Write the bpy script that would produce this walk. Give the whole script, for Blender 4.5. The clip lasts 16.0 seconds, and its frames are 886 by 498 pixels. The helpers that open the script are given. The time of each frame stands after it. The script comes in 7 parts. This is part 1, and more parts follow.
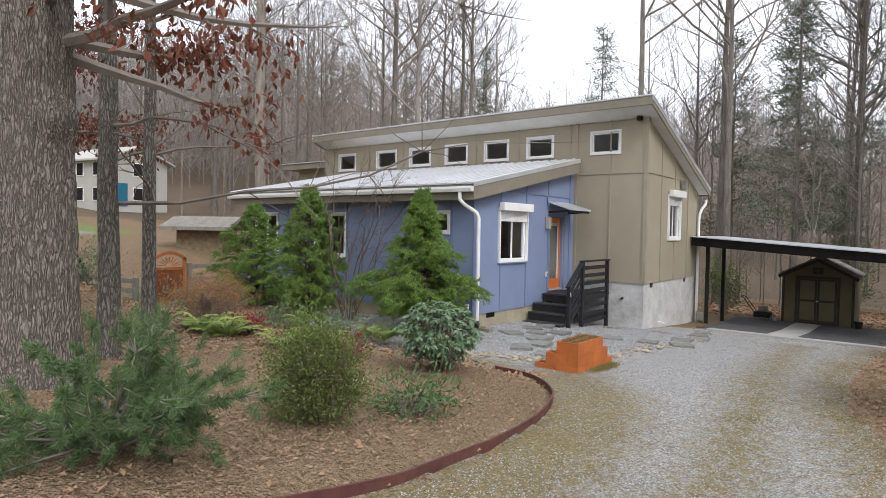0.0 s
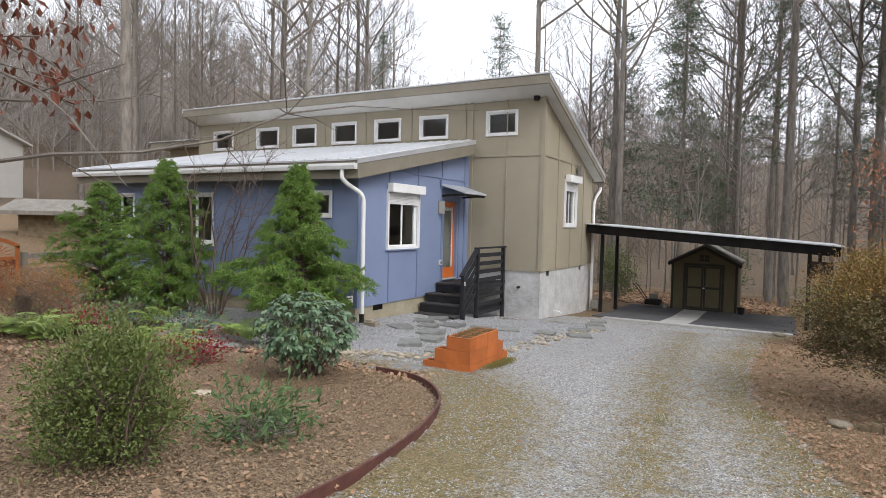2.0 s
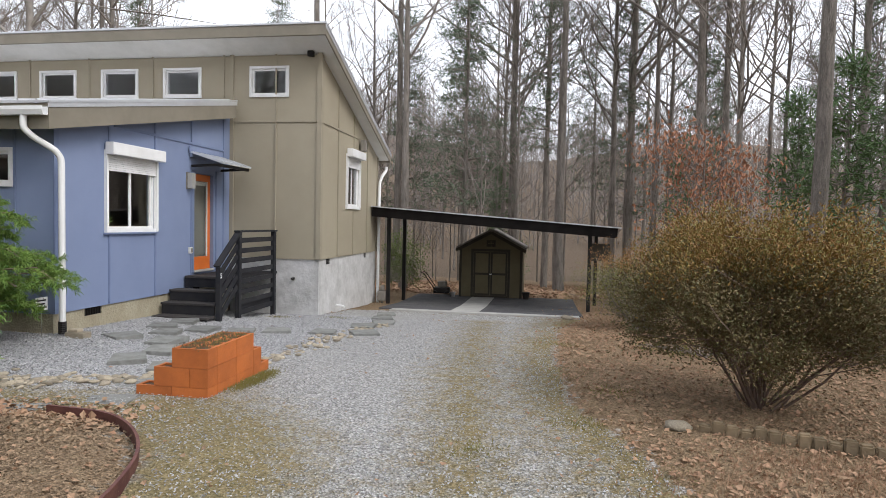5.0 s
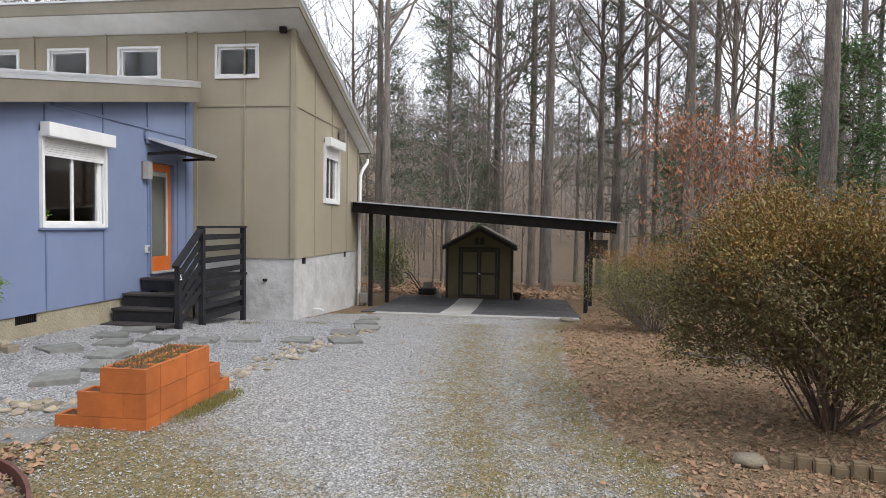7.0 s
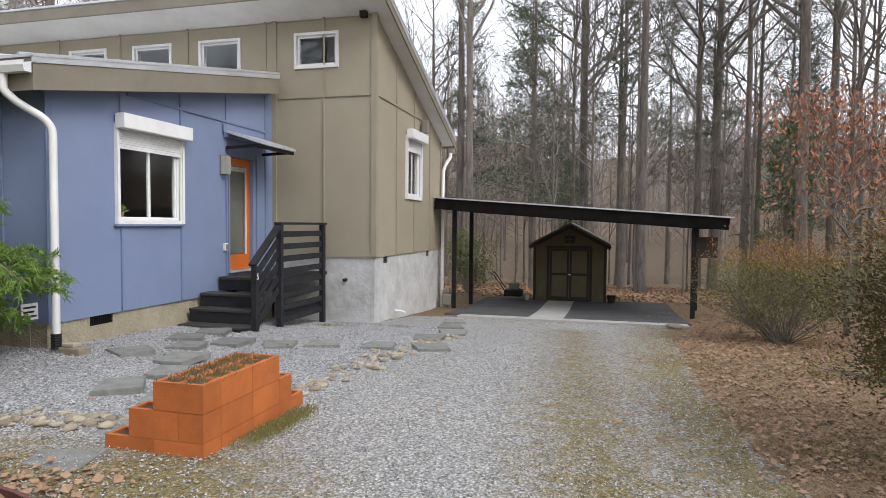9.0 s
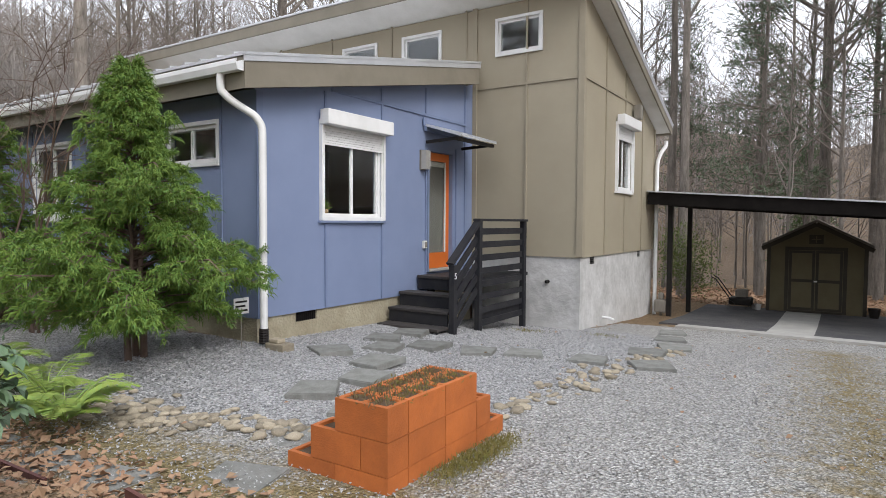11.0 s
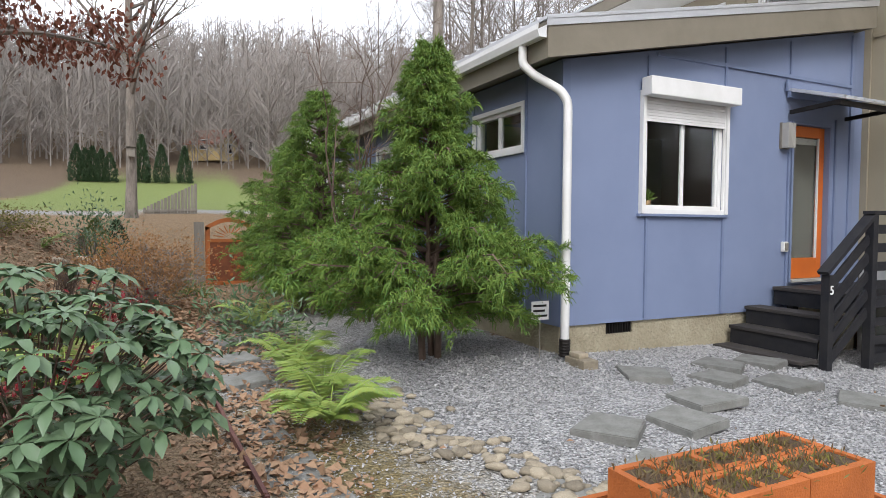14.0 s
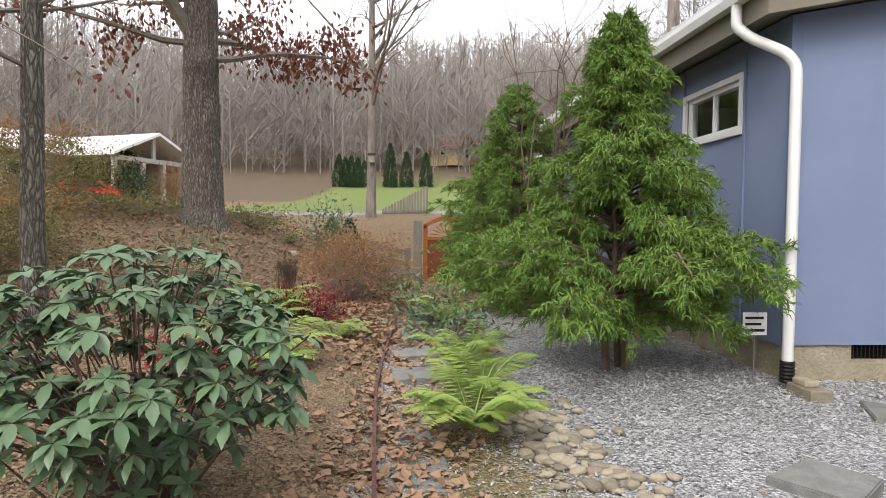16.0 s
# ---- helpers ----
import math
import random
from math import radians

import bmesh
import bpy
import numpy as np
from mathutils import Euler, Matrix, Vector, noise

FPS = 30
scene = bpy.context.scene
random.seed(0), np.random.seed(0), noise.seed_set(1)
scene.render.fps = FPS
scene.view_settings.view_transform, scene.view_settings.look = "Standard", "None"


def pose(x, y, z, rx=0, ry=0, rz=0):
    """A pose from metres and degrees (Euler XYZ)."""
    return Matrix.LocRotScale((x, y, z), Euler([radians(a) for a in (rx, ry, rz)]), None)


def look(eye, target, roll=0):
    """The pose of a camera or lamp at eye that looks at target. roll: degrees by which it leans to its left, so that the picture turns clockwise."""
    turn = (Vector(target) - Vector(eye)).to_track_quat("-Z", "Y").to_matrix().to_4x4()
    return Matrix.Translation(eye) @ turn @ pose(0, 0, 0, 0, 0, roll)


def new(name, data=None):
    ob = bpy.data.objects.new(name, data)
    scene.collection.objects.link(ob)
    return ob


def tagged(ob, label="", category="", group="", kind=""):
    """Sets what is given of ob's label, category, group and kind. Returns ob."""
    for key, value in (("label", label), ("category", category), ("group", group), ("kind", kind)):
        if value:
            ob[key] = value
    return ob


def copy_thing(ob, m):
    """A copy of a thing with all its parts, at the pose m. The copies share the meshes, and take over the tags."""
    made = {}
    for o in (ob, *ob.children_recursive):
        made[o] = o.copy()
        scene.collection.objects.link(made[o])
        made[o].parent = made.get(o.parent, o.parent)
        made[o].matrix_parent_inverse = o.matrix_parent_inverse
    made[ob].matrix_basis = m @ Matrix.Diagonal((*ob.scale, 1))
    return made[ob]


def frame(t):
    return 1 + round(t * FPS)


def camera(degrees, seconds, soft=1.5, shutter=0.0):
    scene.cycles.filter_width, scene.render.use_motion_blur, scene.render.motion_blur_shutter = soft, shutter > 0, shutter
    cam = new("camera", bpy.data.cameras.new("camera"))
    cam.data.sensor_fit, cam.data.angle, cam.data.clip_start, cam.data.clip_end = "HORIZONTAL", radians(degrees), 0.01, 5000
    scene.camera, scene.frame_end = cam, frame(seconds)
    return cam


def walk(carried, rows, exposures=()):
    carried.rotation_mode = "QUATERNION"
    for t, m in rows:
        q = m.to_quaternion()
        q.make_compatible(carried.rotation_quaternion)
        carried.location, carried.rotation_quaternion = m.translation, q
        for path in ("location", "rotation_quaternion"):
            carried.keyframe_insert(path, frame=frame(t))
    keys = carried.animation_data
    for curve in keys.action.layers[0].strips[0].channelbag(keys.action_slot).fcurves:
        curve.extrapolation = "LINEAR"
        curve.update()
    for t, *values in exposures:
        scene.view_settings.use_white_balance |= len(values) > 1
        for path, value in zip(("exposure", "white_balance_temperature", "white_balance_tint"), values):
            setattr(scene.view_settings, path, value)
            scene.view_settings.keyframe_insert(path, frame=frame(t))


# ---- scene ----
# Camera and walk
cam = camera(71.7, 16.0, soft=0.8)
EXPO = 0.9
PATH = [
    (0, (0.444, -0.363, 2.265), (-0.793, 1.207, 2.202), 1.0),
    (0.5, (0.311, -0.106, 2.254), (-0.895, 1.488, 2.182), 1.1),
    (1, (0.174, 0.182, 2.228), (-0.972, 1.818, 2.147), 1.2),
    (1.5, (0.041, 0.579, 2.166), (-1.024, 2.27, 2.082), 1.3),
    (2, (-0.091, 0.95, 2.094), (-1.057, 2.699, 2.01), 1.3),
    (2.5, (-0.203, 1.303, 2.049), (-1.06, 3.108, 1.96), 1.5),
    (3, (-0.318, 1.686, 1.99), (-1.062, 3.54, 1.898), 1.4),
    (3.5, (-0.398, 2.11, 1.944), (-1.032, 4.005, 1.851), 1.5),
    (4, (-0.515, 2.522, 1.875), (-1.033, 4.452, 1.784), 1.5),
    (4.5, (-0.599, 2.866, 1.822), (-1.006, 4.822, 1.733), 1.3),
    (5, (-0.687, 3.228, 1.756), (-1.008, 5.2, 1.67), 1.2),
    (7.5, (-1.151, 4.699, 1.577), (-1.407, 6.681, 1.497), 0.8),
    (8, (-1.24, 4.948, 1.549), (-1.537, 6.925, 1.469), 0.7),
    (10.5, (-1.777, 6.027, 1.468), (-2.721, 7.789, 1.384), 0.3),
    (11, (-1.905, 6.241, 1.46), (-2.992, 7.917, 1.373), 0.3),
    (11.5, (-2.008, 6.45, 1.464), (-3.247, 8.017, 1.372), 0.3),
    (12, (-2.13, 6.648, 1.447), (-3.516, 8.087, 1.355), 0.4),
    (12.5, (-2.245, 6.836, 1.408), (-3.763, 8.135, 1.322), 0.2),
    (13, (-2.379, 7.015, 1.367), (-4.008, 8.173, 1.286), 0.2),
    (13.5, (-2.508, 7.182, 1.347), (-4.227, 8.201, 1.267), 0.3),
    (14, (-2.61, 7.341, 1.332), (-4.408, 8.214, 1.254), 0.4),
    (14.5, (-2.686, 7.512, 1.314), (-4.552, 8.226, 1.237), 0.3),
    (15, (-2.762, 7.667, 1.291), (-4.684, 8.212, 1.214), 0.4),
    (15.5, (-2.828, 7.817, 1.271), (-4.796, 8.171, 1.195), 0.5),
    (16, (-2.861, 7.959, 1.271), (-4.854, 8.106, 1.192), 0.6),
]
walk(cam, [(t, look(eye, target, roll)) for t, eye, target, roll in PATH], [(0.0, EXPO - 0.12, 6300, 10), (8.0, EXPO - 0.10, 6300, 10), (12.0, EXPO - 0.08, 6300, 10), (14.0, EXPO, 6300, 10), (15.0, EXPO + 0.10, 6350, 10), (16.0, EXPO + 0.16, 6600, 10)])

# World: an even overcast sky and a weak, wide sun
world = bpy.data.worlds.new("overcast_world")
scene.world = world
world.use_nodes = True
wn = world.node_tree.nodes
wl = world.node_tree.links
sky = wn.new("ShaderNodeTexSky")
sky.sky_type = "NISHITA"
sky.sun_disc = False
sky.sun_elevation = radians(38)
sky.sun_rotation = radians(115)
sky.air_density = 1.0
sky.dust_density = 4.0
veil = wn.new("ShaderNodeMixRGB")
veil.inputs["Fac"].default_value = 0.8
veil.inputs["Color2"].default_value = (8.6, 8.75, 9.2, 1)
wl.new(sky.outputs["Color"], veil.inputs["Color1"])
wl.new(veil.outputs["Color"], wn["Background"].inputs["Color"])
wn["Background"].inputs["Strength"].default_value = 0.12
sun = new("sun", bpy.data.lights.new("sun", "SUN"))
sun.data.energy = 1.0
sun.data.angle = radians(25)
sun.data.color = (1.0, 0.97, 0.93)
sun.matrix_world = look((15, -7, 16), (0, 0, 0))

rng = np.random.default_rng(7)


# ---------------------------------------------------------------- materials
def material(name, color, rough=0.7, color2=None, scale=4.0, fine=60.0, bump=0.15, metal=0.0, spread=0.12,
             island=0.0, per_object=0.0, spec=0.4, trans=0.0, stretch=(1, 1, 1), dist=0.01):
    """A surface with broad stains, fine grain and relief."""
    m = bpy.data.materials.new(name)
    m.use_nodes = True
    n, l = m.node_tree.nodes, m.node_tree.links
    b = n["Principled BSDF"]
    b.inputs["Roughness"].default_value = rough
    b.inputs["Metallic"].default_value = metal
    b.inputs["Specular IOR Level"].default_value = spec
    color2 = color2 or tuple(c * (1 - spread * 2.2) for c in color)
    co = n.new("ShaderNodeTexCoord")
    mp = n.new("ShaderNodeMapping")
    mp.inputs["Scale"].default_value = stretch
    l.new(co.outputs["Object"], mp.inputs["Vector"])
    big = n.new("ShaderNodeTexNoise")
    big.inputs["Scale"].default_value = scale
    big.inputs["Detail"].default_value = 6
    big.inputs["Roughness"].default_value = 0.65
    l.new(mp.outputs["Vector"], big.inputs["Vector"])
    grain = n.new("ShaderNodeTexNoise")
    grain.inputs["Scale"].default_value = fine
    grain.inputs["Detail"].default_value = 3
    l.new(mp.outputs["Vector"], grain.inputs["Vector"])
    ramp = n.new("ShaderNodeMapRange")
    ramp.inputs["From Min"].default_value = 0.35
    ramp.inputs["From Max"].default_value = 0.68
    l.new(big.outputs["Fac"], ramp.inputs["Value"])
    mix = n.new("ShaderNodeMixRGB")
    mix.inputs["Color1"].default_value = (*color, 1)
    mix.inputs["Color2"].default_value = (*color2, 1)
    l.new(ramp.outputs["Result"], mix.inputs["Fac"])
    hsv = n.new("ShaderNodeHueSaturation")
    l.new(mix.outputs["Color"], hsv.inputs["Color"])
    val = n.new("ShaderNodeMapRange")
    val.inputs["To Min"].default_value = 1 - spread
    val.inputs["To Max"].default_value = 1 + spread
    l.new(grain.outputs["Fac"], val.inputs["Value"])
    out = val.outputs["Result"]
    for amount, kind, socket in ((island, "ShaderNodeNewGeometry", "Random Per Island"), (per_object, "ShaderNodeObjectInfo", "Random")):
        if amount:
            r = n.new(kind)
            rr = n.new("ShaderNodeMapRange")
            rr.inputs["To Min"].default_value = 1 - amount
            rr.inputs["To Max"].default_value = 1 + amount
            l.new(r.outputs[socket], rr.inputs["Value"])
            mul = n.new("ShaderNodeMath")
            mul.operation = "MULTIPLY"
            l.new(out, mul.inputs[0])
            l.new(rr.outputs["Result"], mul.inputs[1])
            out = mul.outputs[0]
            if kind == "ShaderNodeNewGeometry":
                l.new(r.outputs[socket], mix.inputs["Fac"])
    l.new(out, hsv.inputs["Value"])
    l.new(hsv.outputs["Color"], b.inputs["Base Color"])
    if bump:
        bp = n.new("ShaderNodeBump")
        bp.inputs["Strength"].default_value = bump
        bp.inputs["Distance"].default_value = dist
        add = n.new("ShaderNodeMath")
        add.operation = "ADD"
        l.new(big.outputs["Fac"], add.inputs[0])
        l.new(grain.outputs["Fac"], add.inputs[1])
        l.new(add.outputs[0], bp.inputs["Height"])
        l.new(bp.outputs["Normal"], b.inputs["Normal"])
    if trans:
        b.inputs["Transmission Weight"].default_value = trans
    return m


BLUE = material("blue_paint", (0.208, 0.256, 0.392), 0.6, (0.186, 0.23, 0.358), 0.9, 140, 0.12, spread=0.05)
BLUE_TRIM = material("blue_batten_paint", (0.185, 0.232, 0.365), 0.6, None, 2, 140, 0.1, spread=0.05)
TAUPE = material("taupe_paint", (0.345, 0.305, 0.225), 0.65, (0.31, 0.272, 0.20), 0.8, 140, 0.12, spread=0.05)
TAUPE_TRIM = material("taupe_batten_paint", (0.325, 0.286, 0.212), 0.65, None, 2, 140, 0.1, spread=0.05)
FASCIA = material("fascia_paint", (0.235, 0.21, 0.165), 0.6, (0.19, 0.17, 0.13), 1.5, 90, 0.12, spread=0.06)
WHITE = material("white_vinyl", (0.80, 0.80, 0.80), 0.4, (0.72, 0.72, 0.71), 2.5, 80, 0.04, spread=0.03)
SOFFIT = material("soffit_paint", (0.74, 0.73, 0.70), 0.6, (0.62, 0.61, 0.57), 1.5, 80, 0.06, spread=0.04)
METAL_ROOF = material("galvalume_roof", (0.70, 0.71, 0.73), 0.38, (0.58, 0.59, 0.61), 1.2, 50, 0.05, 0.55, 0.05)
STUCCO = material("tan_stucco", (0.40, 0.36, 0.26), 0.9, (0.30, 0.26, 0.18), 3.0, 30, 0.8, spread=0.16, dist=0.03)
WHITE_STUCCO = material("white_stucco", (0.56, 0.555, 0.545), 0.9, (0.40, 0.395, 0.38), 2.6, 8, 0.6, spread=0.14, dist=0.03)
CHARCOAL = material("charcoal_wood_paint", (0.016, 0.0165, 0.021), 0.65, (0.03, 0.029, 0.03), 4, 70, 0.25, spread=0.2, spec=0.25)
TREAD = material("worn_tread", (0.06, 0.052, 0.047), 0.75, (0.022, 0.021, 0.022), 6, 60, 0.3, spread=0.25, stretch=(0.2, 1, 1))
ORANGE = material("orange_door_paint", (0.62, 0.155, 0.022), 0.4, (0.55, 0.13, 0.02), 2, 60, 0.05, spread=0.06)
BLOCK_ORANGE = material("orange_block_paint", (0.50, 0.145, 0.034), 0.78, (0.36, 0.105, 0.026), 3.5, 110, 0.5, spread=0.14, per_object=0.12)
MORTAR = material("dry_soil", (0.11, 0.075, 0.045), 0.95, (0.06, 0.04, 0.026), 9, 80, 0.9, spread=0.3)
STEEL = material("rusted_edging", (0.085, 0.030, 0.028), 0.7, (0.14, 0.06, 0.045), 5, 60, 0.25, spread=0.2)
STONE = material("flagstone", (0.24, 0.24, 0.225), 0.85, (0.15, 0.15, 0.135), 6, 70, 0.7, spread=0.16, per_object=0.15)
RIVER = material("river_rock", (0.40, 0.345, 0.255), 0.8, (0.27, 0.23, 0.17), 9, 50, 0.5, spread=0.2, per_object=0.35)
CONCRETE = material("concrete", (0.42, 0.41, 0.38), 0.9, (0.33, 0.32, 0.30), 2, 60, 0.3, spread=0.12)
ASPHALT = material("asphalt_pad", (0.055, 0.055, 0.06), 0.9, (0.095, 0.09, 0.088), 2, 130, 0.5, spread=0.25)
BLACK = material("black_metal", (0.010, 0.0095, 0.0095), 0.6, (0.02, 0.016, 0.014), 4, 60, 0.1, spread=0.2, spec=0.25)
PORT_WOOD = material("carport_dark_wood", (0.007, 0.006, 0.0055), 0.9, (0.014, 0.012, 0.011), 3, 60, 0.3, spread=0.25, spec=0.1)
SHED_WALL = material("shed_siding", (0.135, 0.115, 0.065), 0.8, (0.11, 0.09, 0.05), 2.0, 40, 0.25, spread=0.1)
SHED_TRIM = material("shed_trim", (0.05, 0.042, 0.03), 0.8, None, 3, 40, 0.2, spread=0.15)
SHINGLE = material("shed_shingle", (0.20, 0.185, 0.16), 0.95, (0.12, 0.11, 0.10), 5, 70, 0.6, spread=0.25)
GREY_WOOD = material("weathered_wood", (0.25, 0.23, 0.20), 0.9, (0.16, 0.145, 0.12), 4, 40, 0.5, spread=0.2, stretch=(1, 1, 0.15))
LOG = material("log_edging", (0.24, 0.18, 0.11), 0.9, (0.13, 0.098, 0.06), 6, 50, 0.5, spread=0.2, per_object=0.2)
RUST_WOOD = material("rust_orange_gate", (0.40, 0.125, 0.03), 0.7, (0.27, 0.085, 0.025), 4, 40, 0.3, spread=0.18)
BARK = material("grey_bark", (0.25, 0.22, 0.19), 0.95, (0.12, 0.105, 0.09), 7, 40, 1.0, spread=0.25, stretch=(1, 1, 0.22), per_object=0.2, dist=0.05)
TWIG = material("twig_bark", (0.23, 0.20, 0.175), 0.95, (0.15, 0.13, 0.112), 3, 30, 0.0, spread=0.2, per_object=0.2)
# twig bark paled for the far hills: distance haze put into the colour
HAZED_TWIG = material("hazed_twig_bark", (0.33, 0.297, 0.272), 0.95, (0.22, 0.197, 0.18), 3, 30, 0.0, spread=0.2, island=0.2)
PALE_TWIG = material("pale_bark", (0.30, 0.275, 0.245), 0.95, (0.19, 0.17, 0.15), 3, 30, 0.3, spread=0.2, stretch=(1, 1, 0.3), per_object=0.2)
RED_TWIG = material("reddish_twig", (0.10, 0.066, 0.052), 0.9, (0.17, 0.12, 0.095), 3, 30, 0.0, spread=0.2)


def bark_plates(name, light, dark, scale):
    m = bpy.data.materials.new(name)
    m.use_nodes = True
    n, l = m.node_tree.nodes, m.node_tree.links
    b = n["Principled BSDF"]
    b.inputs["Roughness"].default_value = 0.95
    b.inputs["Specular IOR Level"].default_value = 0.2
    co = n.new("ShaderNodeTexCoord")
    mp = n.new("ShaderNodeMapping")
    mp.inputs["Scale"].default_value = (1, 1, 0.2)
    l.new(co.outputs["Object"], mp.inputs["Vector"])
    warp = n.new("ShaderNodeTexNoise")
    warp.inputs["Scale"].default_value = scale * 0.5
    l.new(mp.outputs["Vector"], warp.inputs["Vector"])
    add = n.new("ShaderNodeMixRGB")
    add.blend_type = "ADD"
    add.inputs["Fac"].default_value = 0.12
    l.new(mp.outputs["Vector"], add.inputs["Color1"])
    l.new(warp.outputs["Color"], add.inputs["Color2"])
    vor = n.new("ShaderNodeTexVoronoi")
    vor.feature = "DISTANCE_TO_EDGE"
    vor.inputs["Scale"].default_value = scale
    l.new(add.outputs["Color"], vor.inputs["Vector"])
    grain = n.new("ShaderNodeTexNoise")
    grain.inputs["Scale"].default_value = scale * 4
    grain.inputs["Detail"].default_value = 6
    l.new(mp.outputs["Vector"], grain.inputs["Vector"])
    ramp = n.new("ShaderNodeMapRange")
    ramp.inputs["From Max"].default_value = 0.28
    l.new(vor.outputs["Distance"], ramp.inputs["Value"])
    mul = n.new("ShaderNodeMath")
    mul.operation = "MULTIPLY"
    l.new(ramp.outputs["Result"], mul.inputs[0])
    l.new(grain.outputs["Fac"], mul.inputs[1])
    mix = n.new("ShaderNodeMixRGB")
    mix.inputs["Color1"].default_value = (*dark, 1)
    mix.inputs["Color2"].default_value = (*light, 1)
    gain = n.new("ShaderNodeMath")
    gain.operation = "MULTIPLY"
    gain.inputs[1].default_value = 1.7
    gain.use_clamp = True
    l.new(mul.outputs[0], gain.inputs[0])
    l.new(gain.outputs[0], mix.inputs["Fac"])
    l.new(mix.outputs["Color"], b.inputs["Base Color"])
    bp = n.new("ShaderNodeBump")
    bp.inputs["Strength"].default_value = 1.0
    bp.inputs["Distance"].default_value = 0.04
    l.new(mul.outputs[0], bp.inputs["Height"])
    l.new(bp.outputs["Normal"], b.inputs["Normal"])
    return m


OAK_BARK = bark_plates("oak_bark", (0.36, 0.32, 0.28), (0.10, 0.085, 0.072), 30)
SLIM_BARK = bark_plates("slim_bark", (0.33, 0.305, 0.27), (0.085, 0.075, 0.065), 28)
CYPRESS = material("cypress_green", (0.20, 0.30, 0.042), 0.7, (0.05, 0.115, 0.022), 2, 20, 0.0, spread=0.1, island=0.35)
PINE = material("pine_green", (0.13, 0.20, 0.07), 0.7, (0.05, 0.095, 0.035), 2, 20, 0.0, spread=0.1, island=0.3)
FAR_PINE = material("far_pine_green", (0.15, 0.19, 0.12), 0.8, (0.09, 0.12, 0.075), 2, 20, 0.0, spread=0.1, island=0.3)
RHODO = material("rhododendron_leaf", (0.15, 0.225, 0.12), 0.4, (0.075, 0.13, 0.066), 2, 20, 0.0, spread=0.08, island=0.25)
BOX_LEAF = material("boxwood_leaf", (0.15, 0.18, 0.04), 0.6, (0.07, 0.1, 0.028), 2, 20, 0.0, spread=0.1, island=0.35)
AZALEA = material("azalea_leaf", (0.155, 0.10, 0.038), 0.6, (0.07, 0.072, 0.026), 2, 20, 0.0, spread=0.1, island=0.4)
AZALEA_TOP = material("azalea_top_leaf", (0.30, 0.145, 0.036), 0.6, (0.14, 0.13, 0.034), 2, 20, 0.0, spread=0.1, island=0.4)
RUSSET = material("russet_leaf", (0.22, 0.07, 0.035), 0.7, (0.11, 0.04, 0.026), 2, 20, 0.0, spread=0.1, island=0.35)
COPPER = material("copper_beech_leaf", (0.44, 0.21, 0.12), 0.7, (0.24, 0.11, 0.06), 2, 20, 0.0, spread=0.1, island=0.3)
FERN = material("fern_frond", (0.32, 0.40, 0.075), 0.6, (0.14, 0.23, 0.045), 2, 20, 0.0, spread=0.1, island=0.25)
CRIMSON = material("crimson_leaf", (0.26, 0.012, 0.02), 0.6, (0.13, 0.012, 0.015), 2, 20, 0.0, spread=0.1, island=0.3)
LITTER = material("dead_leaf", (0.47, 0.31, 0.19), 0.85, (0.20, 0.115, 0.07), 2, 20, 0.0, spread=0.1, island=0.4)
DRY = material("dry_shrub_leaf", (0.24, 0.13, 0.06), 0.8, (0.15, 0.085, 0.045), 2, 20, 0.0, spread=0.1, island=0.35)
GOLD = material("golden_dead_leaf", (0.40, 0.22, 0.085), 0.8, (0.24, 0.125, 0.06), 2, 20, 0.0, spread=0.1, island=0.35)
OLIVE = material("olive_shrub_leaf", (0.24, 0.22, 0.06), 0.7, (0.13, 0.13, 0.04), 2, 20, 0.0, spread=0.1, island=0.35)
SEDUM = material("dry_sedum", (0.20, 0.13, 0.07), 0.8, (0.10, 0.085, 0.04), 2, 20, 0.0, spread=0.1, island=0.35)
MOSS = material("moss_tuft", (0.22, 0.22, 0.05), 0.9, (0.16, 0.12, 0.045), 2, 20, 0.0, spread=0.1, island=0.3)
HEDGE = material("hedge_green", (0.04, 0.075, 0.028), 0.7, (0.02, 0.04, 0.018), 2, 20, 0.0, spread=0.1, island=0.3)
PEBBLE = material("gravel_stone", (0.64, 0.635, 0.63), 0.85, (0.12, 0.12, 0.122), 2, 20, 0.0, spread=0.08, island=0.35)
DARK_ROOM = material("room_paint", (0.45, 0.44, 0.42), 0.8, None, 1, 20, 0.0, spread=0.04)
PALE_WALL = material("pale_house_paint", (0.47, 0.455, 0.42), 0.7, None, 1, 20, 0.05, spread=0.05)
TAN_WALL = material("tan_house_paint", (0.42, 0.34, 0.24), 0.8, None, 1, 20, 0.05, spread=0.06)
CAR_RED = material("red_car_paint", (0.55, 0.02, 0.025), 0.25, None, 1, 20, 0.0, spread=0.02)
YELLOW_WALL = material("yellow_house_paint", (0.58, 0.45, 0.22), 0.8, None, 1, 20, 0.05, spread=0.05)
RED_ROOF = material("red_brown_roof", (0.30, 0.13, 0.09), 0.8, None, 2, 40, 0.2, spread=0.12)
BLIND = material("grey_blind", (0.125, 0.125, 0.11), 0.8, None, 2, 60, 0.05, spread=0.05)
GATE_PANEL = material("gate_panel_rust", (0.20, 0.065, 0.025), 0.8, (0.12, 0.04, 0.02), 5, 40, 0.2, spread=0.2)
TERRACOTTA = material("terracotta", (0.45, 0.30, 0.16), 0.8, None, 3, 40, 0.1)

